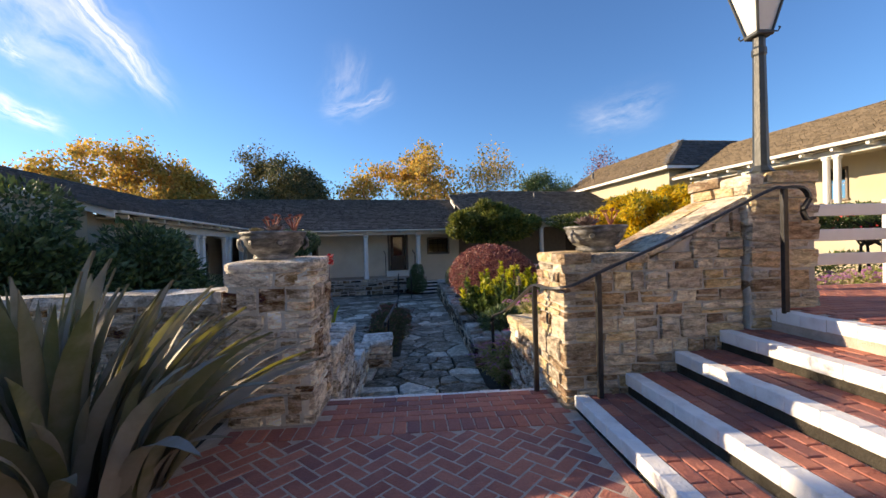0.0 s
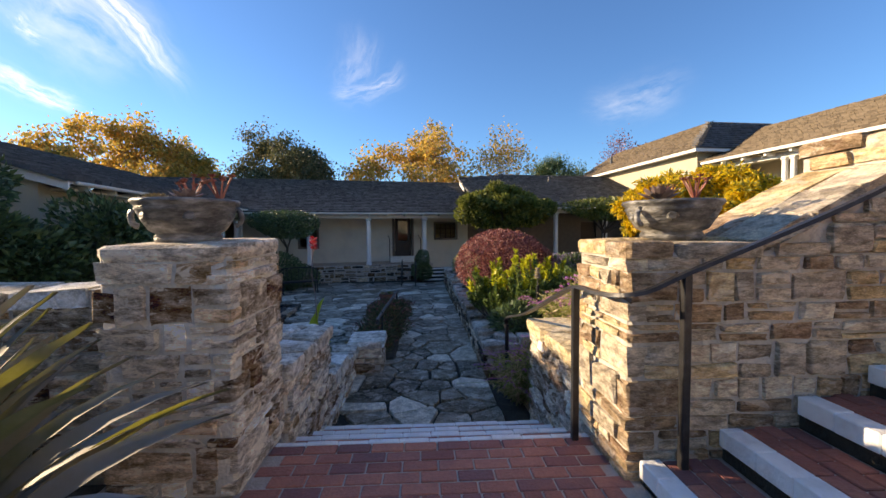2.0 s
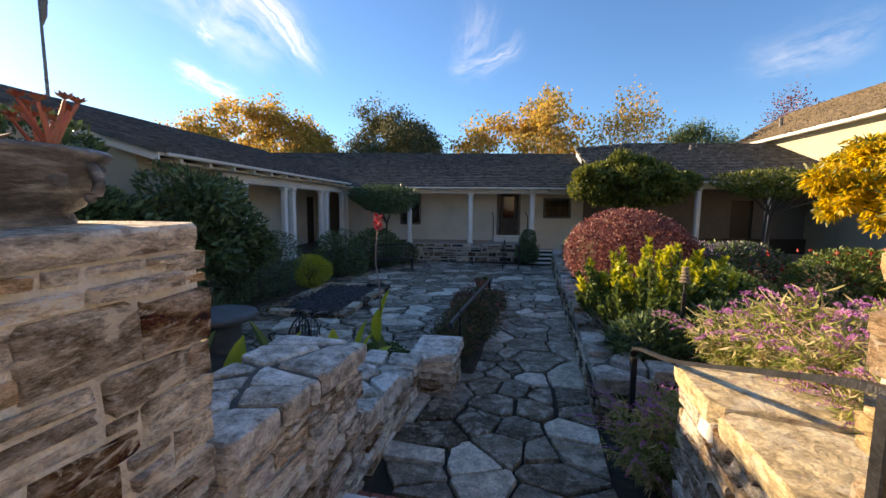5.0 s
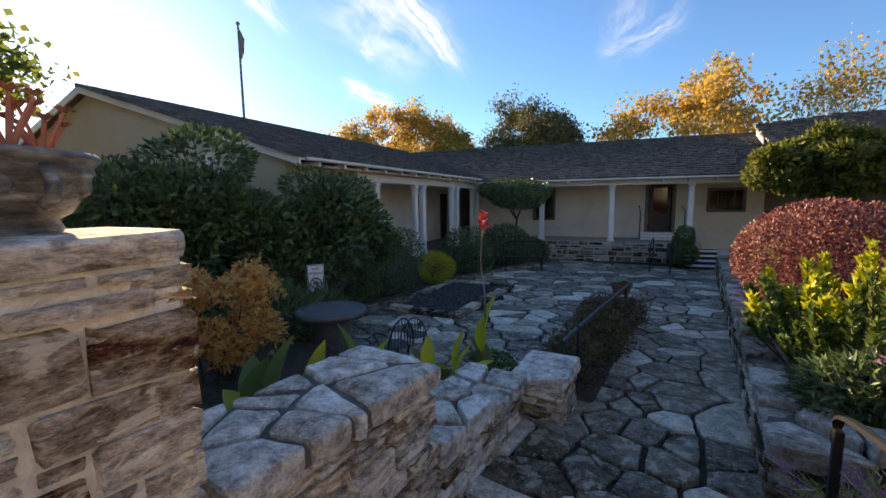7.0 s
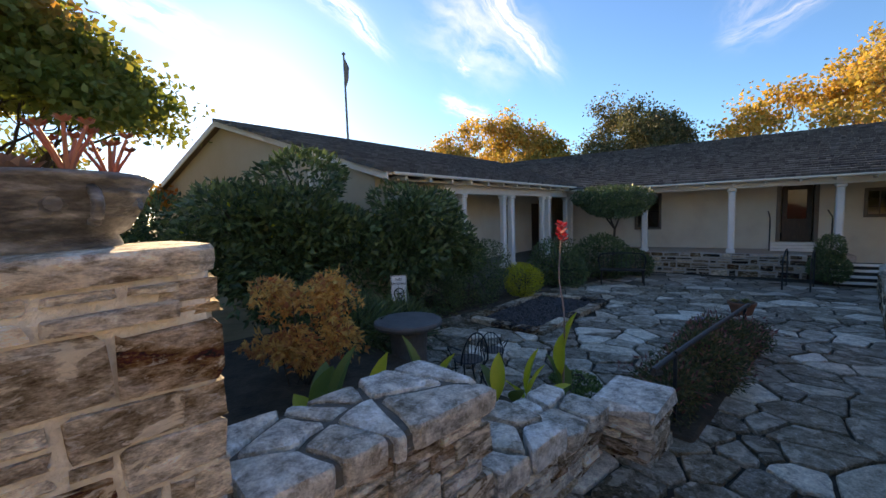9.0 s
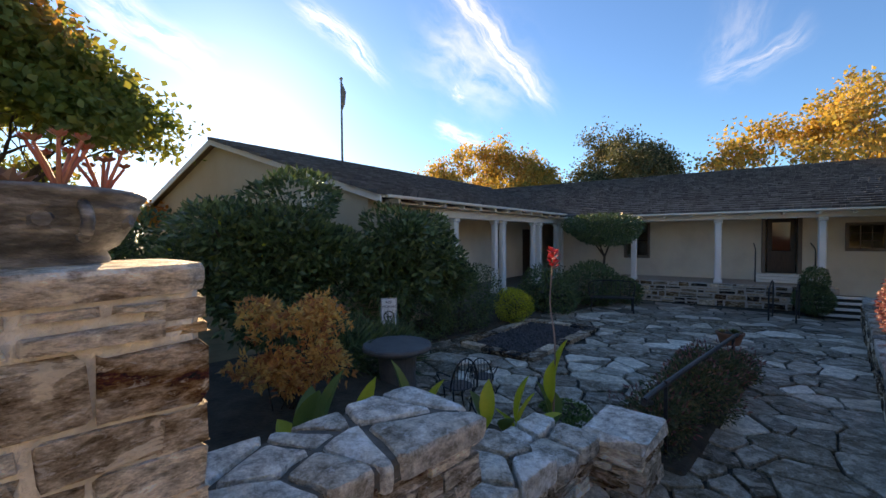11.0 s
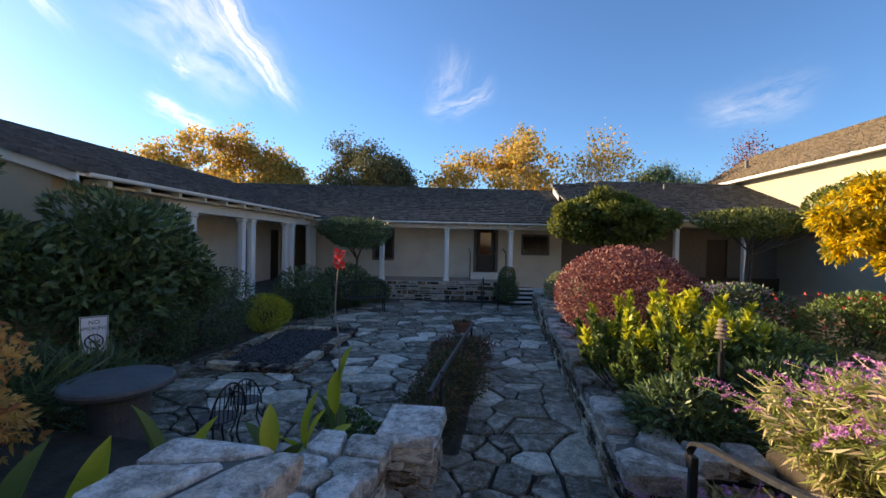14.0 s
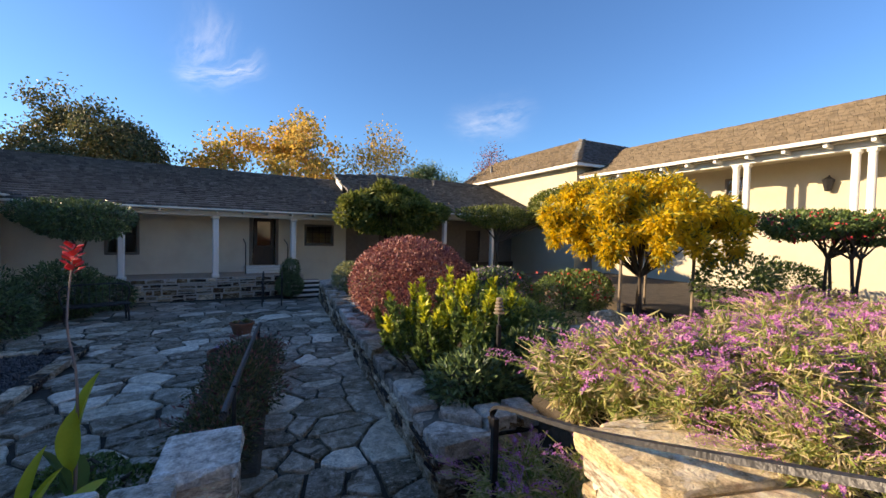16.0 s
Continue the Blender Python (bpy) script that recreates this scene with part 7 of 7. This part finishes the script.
# boulders and a paved patch in the far bed
rr = random.Random(66)
for x, y, s in ((5.0, 11.4, 0.42), (5.45, 10.6, 0.36), (4.75, 10.4, 0.30), (5.9, 10.1, 0.5)):
    bd = tagged(new("boulder", BLOCKS["stone_gold"][rr.randrange(14)]), "pale golden boulder edging the bed", "rock", "boulders")
    bd.matrix_basis = pose(x, y, -0.36 + s * 0.25, rr.uniform(-12, 12), rr.uniform(-12, 12), rr.uniform(0, 180)) @ Matrix.Diagonal((s * 1.3, s, s * 0.8, 1))
pv = thing("pavement", "small paved patch of pale stones between the beds", "pavement", kind="structure")
for i in range(5):
    for j in range(4):
        place_stone(pv, (3.7 + 0.42 * i + rr.uniform(-0.04, 0.04), 8.9 + 0.42 * j + rr.uniform(-0.04, 0.04), -0.345), (0.38, 0.38, 0.06), rr.uniform(-8, 8), rr, "stone_grey", 1)


# ---------- trees beyond the roofs ----------
def big_tree(name, label, base, height, width, mat, n, leaf, seed, depth=3, bark="bark_pale", trunk=0.22, clump=0.55, fork=0.28, layer=0.7):
    b = Vector(base)
    t = thing(name, label, "tree", Matrix.Translation(b))
    r, g, tips = random.Random(seed), Geo(), []
    f = Vector((r.uniform(-0.3, 0.3), r.uniform(-0.3, 0.3), height * fork))
    g.tube([(0, 0, -0.1), f * 0.5 + Vector((0.1, 0.05, 0)), f], [trunk, trunk * 0.85, trunk * 0.75], 10)
    for k in range(9):
        a = k * 2.4 + r.uniform(-0.3, 0.3)
        limbs(g, f - Vector((0, 0, height * 0.04 * (k % 3))), (math.cos(a) * width * 0.85, math.sin(a) * width * 0.85, height * r.uniform(0.3, 1.1)), height * 0.30, trunk * 0.5, depth, r, tips, 0.75, 0.18)
    # fit the limbs into the tree's height and width
    T = np.array([tuple(p) for p in tips])
    zs = (height * 0.95) / T[:, 2].max()
    ws = (width * 0.5) / np.percentile(np.abs(T[:, :2]), 96)
    def dome(x, y, z):
        q = min(1.0, (x * x + y * y) * ws * ws / (width * 0.55) ** 2)
        return (x * ws, y * ws, z * zs * (1 - 0.42 * q))
    g.v = [dome(*p) for p in g.v]
    T = np.array([dome(*p) for p in T])
    part("trunk", g, M[bark], t)
    q = np.random.default_rng(seed)
    P = T[q.integers(0, len(T), n)] + q.normal(size=(n, 3)) * clump * np.array([1, 1, layer])
    part("crown", leaf_mesh("crown", P, q.normal(size=(n, 3)) + np.array([0, 0, -0.2]), leaf[0], leaf[1], M[mat], seed), None, t, kind="stuff")
    return t


big_tree("sycamore", "tall autumn sycamore with orange and yellow leaves", (-22.8, 31.2, -0.9), 12.2, 11.5, "leaf_orange", 20000, (0.27, 0.20), 301, clump=0.40, depth=4)
big_tree("sycamore", "autumn sycamore with golden leaves behind the wing", (-18.3, 33.8, -0.9), 10.3, 6.0, "leaf_orange", 8500, (0.25, 0.19), 302, clump=0.36, depth=4)
big_tree("oak", "round-crowned olive green oak behind the house", (-11.7, 35.0, -0.9), 11.5, 10.5, "leaf_oak", 42000, (0.22, 0.13), 303, bark="bark", clump=0.42, depth=4)
big_tree("sycamore", "thinning autumn sycamore with orange leaves behind the house", (-0.4, 36.5, -0.9), 13.7, 11.5, "leaf_orange", 11000, (0.27, 0.20), 304, clump=0.36, depth=4)
big_tree("sycamore", "nearly bare autumn tree with a few red leaves", (6.9, 36.0, -0.9), 12.6, 6.5, "leaf_orange", 1900, (0.24, 0.17), 305, clump=0.3, depth=4)
big_tree("pine", "dark round-topped pine far behind the house", (19.0, 60.0, -0.9), 13.6, 7.0, "leaf_dark", 18000, (0.35, 0.14), 306, bark="bark", clump=0.7)
big_tree("pine", "dark round-topped pine far behind the house", (26.0, 63.0, -0.9), 13.6, 10.0, "leaf_dark", 18000, (0.35, 0.14), 307, bark="bark", clump=0.8)
big_tree("cherry_tree", "bare-topped tree with dark red leaves behind the hipped roof", (21.0, 42.0, -0.9), 13.0, 7.0, "leaf_purple", 5000, (0.2, 0.13), 308, clump=0.4)
big_tree("maple_tree", "broad green tree beside the wing", (-14.6, 2.4, -0.9), 10.6, 9.4, "leaf_turning", 44000, (0.22, 0.17), 309, bark="bark", clump=0.42, fork=0.22, depth=4, layer=0.4)
bush("hedge", "tall dark hedge behind the garden wall", "hedge", clumps((-10.5, 4.8, 0.6), (2.2, 0.8, 1.1), 12, 0.9, 6), 12000, (0.14, 0.07), "leaf_dark", 310, (-10.5, 4.8, -0.95), stems=8, stem=0.04)


# ---------- paving pieces ----------
BRICK = Geo().box(-0.1, 0.1, -0.0475, 0.0475, -0.03, 0.0, 0.005).mesh("brick", M["brick"])


def lay(parent, x, y, z, angle, r):
    ob = new("brick", BRICK)
    ob.parent = parent
    ob.matrix_basis = pose(x, y, z + r.uniform(-0.002, 0.002), r.uniform(-0.5, 0.5), r.uniform(-0.4, 0.4), angle)


rr = random.Random(401)
for k in range(5):
    y = 3.797 - 0.1075 * k
    for j in range(12):
        x = -0.72 + 0.21 * j + (0.105 if k % 2 else 0.0)
        if x < 1.22:
            lay(landing, x, y, 0.0, 0, rr)
for j in range(26):
    x = -1.42 + 0.1065 * j
    if x < 1.22:
        lay(landing, x, 3.213, 0.001, 90, rr)
w = 0.1065
for i in range(-40, 40):
    for j in range(-40, 40):
        k = (i - j) % 4
        if k == 0:
            cx, cy, a = (i + 1) * w, (j + 0.5) * w, 0
        elif k == 3:
            cx, cy, a = (i + 0.5) * w, (j + 1) * w, 90
        else:
            continue
        x, y = (cx - cy) * 0.70711, (cx + cy) * 0.70711 + 2.0
        if -1.56 < x < 1.22 and 1.75 < y < 3.15:
            lay(landing, x, y, -0.005, a + 45, rr)
for j in range(24):
    lay(landing, 1.258, 3.05 - 0.21 * j, 0.001, 90, rr)
g = Geo()
for i in range(-75, 60):
    for j in range(-75, 60):
        k = (i - j) % 4
        cx, cy = ((i + 1) * w, (j + 0.5) * w) if k == 0 else ((i + 0.5) * w, (j + 1) * w)
        x, y = (cx - cy) * 0.70711, (cx + cy) * 0.70711 + 2.0
        if k in (0, 3) and -1.56 < x < 1.22 and -3.9 < y <= 1.75:
            g.box(-0.1, 0.1, -0.0475, 0.0475, -0.03, 0.0, 0.0, pose(x, y, -0.002, 0, 0, 45 if k == 0 else 135))
part("bricks", g, M["brick_far"], landing, kind="stuff")
steps = [o for o in scene.objects if o.name.startswith("step") and o.parent is None]
for i in range(4):
    t = steps[i]
    for row in range(3):
        x = STEP_X[i] + 0.17 + 0.1065 * row
        if x > STEP_X[i + 1] + 0.02:
            continue
        for j in range(34):
            lay(t, x, 3.24 - 0.21 * j + (0.1 if row % 2 else 0.0), STEP[i] - 0.002, 90, rr)
for i in range(4):
    t = steps[5 + i]
    if i == 0:
        continue
    for row in range(3):
        y = DOWN_Y[i] - 0.115 - 0.1065 * row
        for j in range(11):
            x = -0.70 + 0.21 * j + (0.1 if row % 2 else 0.0)
            if x < 1.2:
                lay(t, x, y, -0.155 * i - 0.002, 0, rr)
for j in range(20):
    lay(steps[8], -0.76 + 0.1065 * j, 5.19, -0.618, 90, rr)
g = Geo()
for i in range(28):
    for j in range(79):
        g.box(-0.1, 0.1, -0.0475, 0.0475, -0.03, 0.0, 0.004, pose(3.24 + 0.21 * i + (0.1 if j % 2 else 0), 4.6 - 0.107 * j, 0.788, 0, 0, 0))
part("bricks", g, M["brick_far"], terrace, kind="stuff")


def flagstone(geo, p, poly, r):
    """One slab with a worn, uneven outline."""
    pts = []
    for a, b in zip(poly, poly[1:] + poly[:1]):
        pts.append(a)
        if math.hypot(b[0] - a[0], b[1] - a[1]) > 0.16:
            for f in (0.33, 0.67):
                pts.append((a[0] + (b[0] - a[0]) * f + r.uniform(-0.013, 0.013), a[1] + (b[1] - a[1]) * f + r.uniform(-0.013, 0.013)))
    # round the corners off a little
    pts = [tuple((0.88 * c[k] + 0.06 * (u[k] + d[k])) for k in (0, 1)) for u, c, d in zip(pts[-1:] + pts[:-1], pts, pts[1:] + pts[:1])]
    z, tx, ty = r.uniform(-0.006, 0.008), r.uniform(-0.012, 0.012), r.uniform(-0.012, 0.012)
    n = len(pts)
    vs = []
    for s, dz in ((1.0, -0.06), (1.0, -0.012), (0.965, 0.0)):
        for x, y in pts:
            qx, qy = p[0] + (x - p[0]) * s, p[1] + (y - p[1]) * s
            vs.append((qx, qy, floor_z(qy) + z + dz + tx * (x - p[0]) + ty * (y - p[1])))
    fs = [(i, (i + 1) % n, n + (i + 1) % n, n + i) for i in range(n)] + [(n + i, n + (i + 1) % n, 2 * n + (i + 1) % n, 2 * n + i) for i in range(n)] + [tuple(2 * n + i for i in range(n))]
    geo.add(vs, fs)


rr = random.Random(501)
found = list(cells(-5.3, 0.985, 5.32, 18.95, 0.33, 61, None, 0.40))
found = [f for f in found if not (f[0][0] < -0.75 and f[0][1] < 6.5) and not (-4.6 < f[0][0] < -3.1 and 9.3 < f[0][1] < 12.4)]
found.sort(key=lambda f: math.hypot(f[0][0], f[0][1] - 5.0))
for p, poly in found[:300]:
    g = Geo()
    flagstone(g, p, poly, rr)
    part("flagstone", g, M["flag"], patio)
g = Geo()
for p, poly in found[300:]:
    flagstone(g, p, poly, rr)
part("flagstones", g, M["flag_far"], patio, kind="stuff")
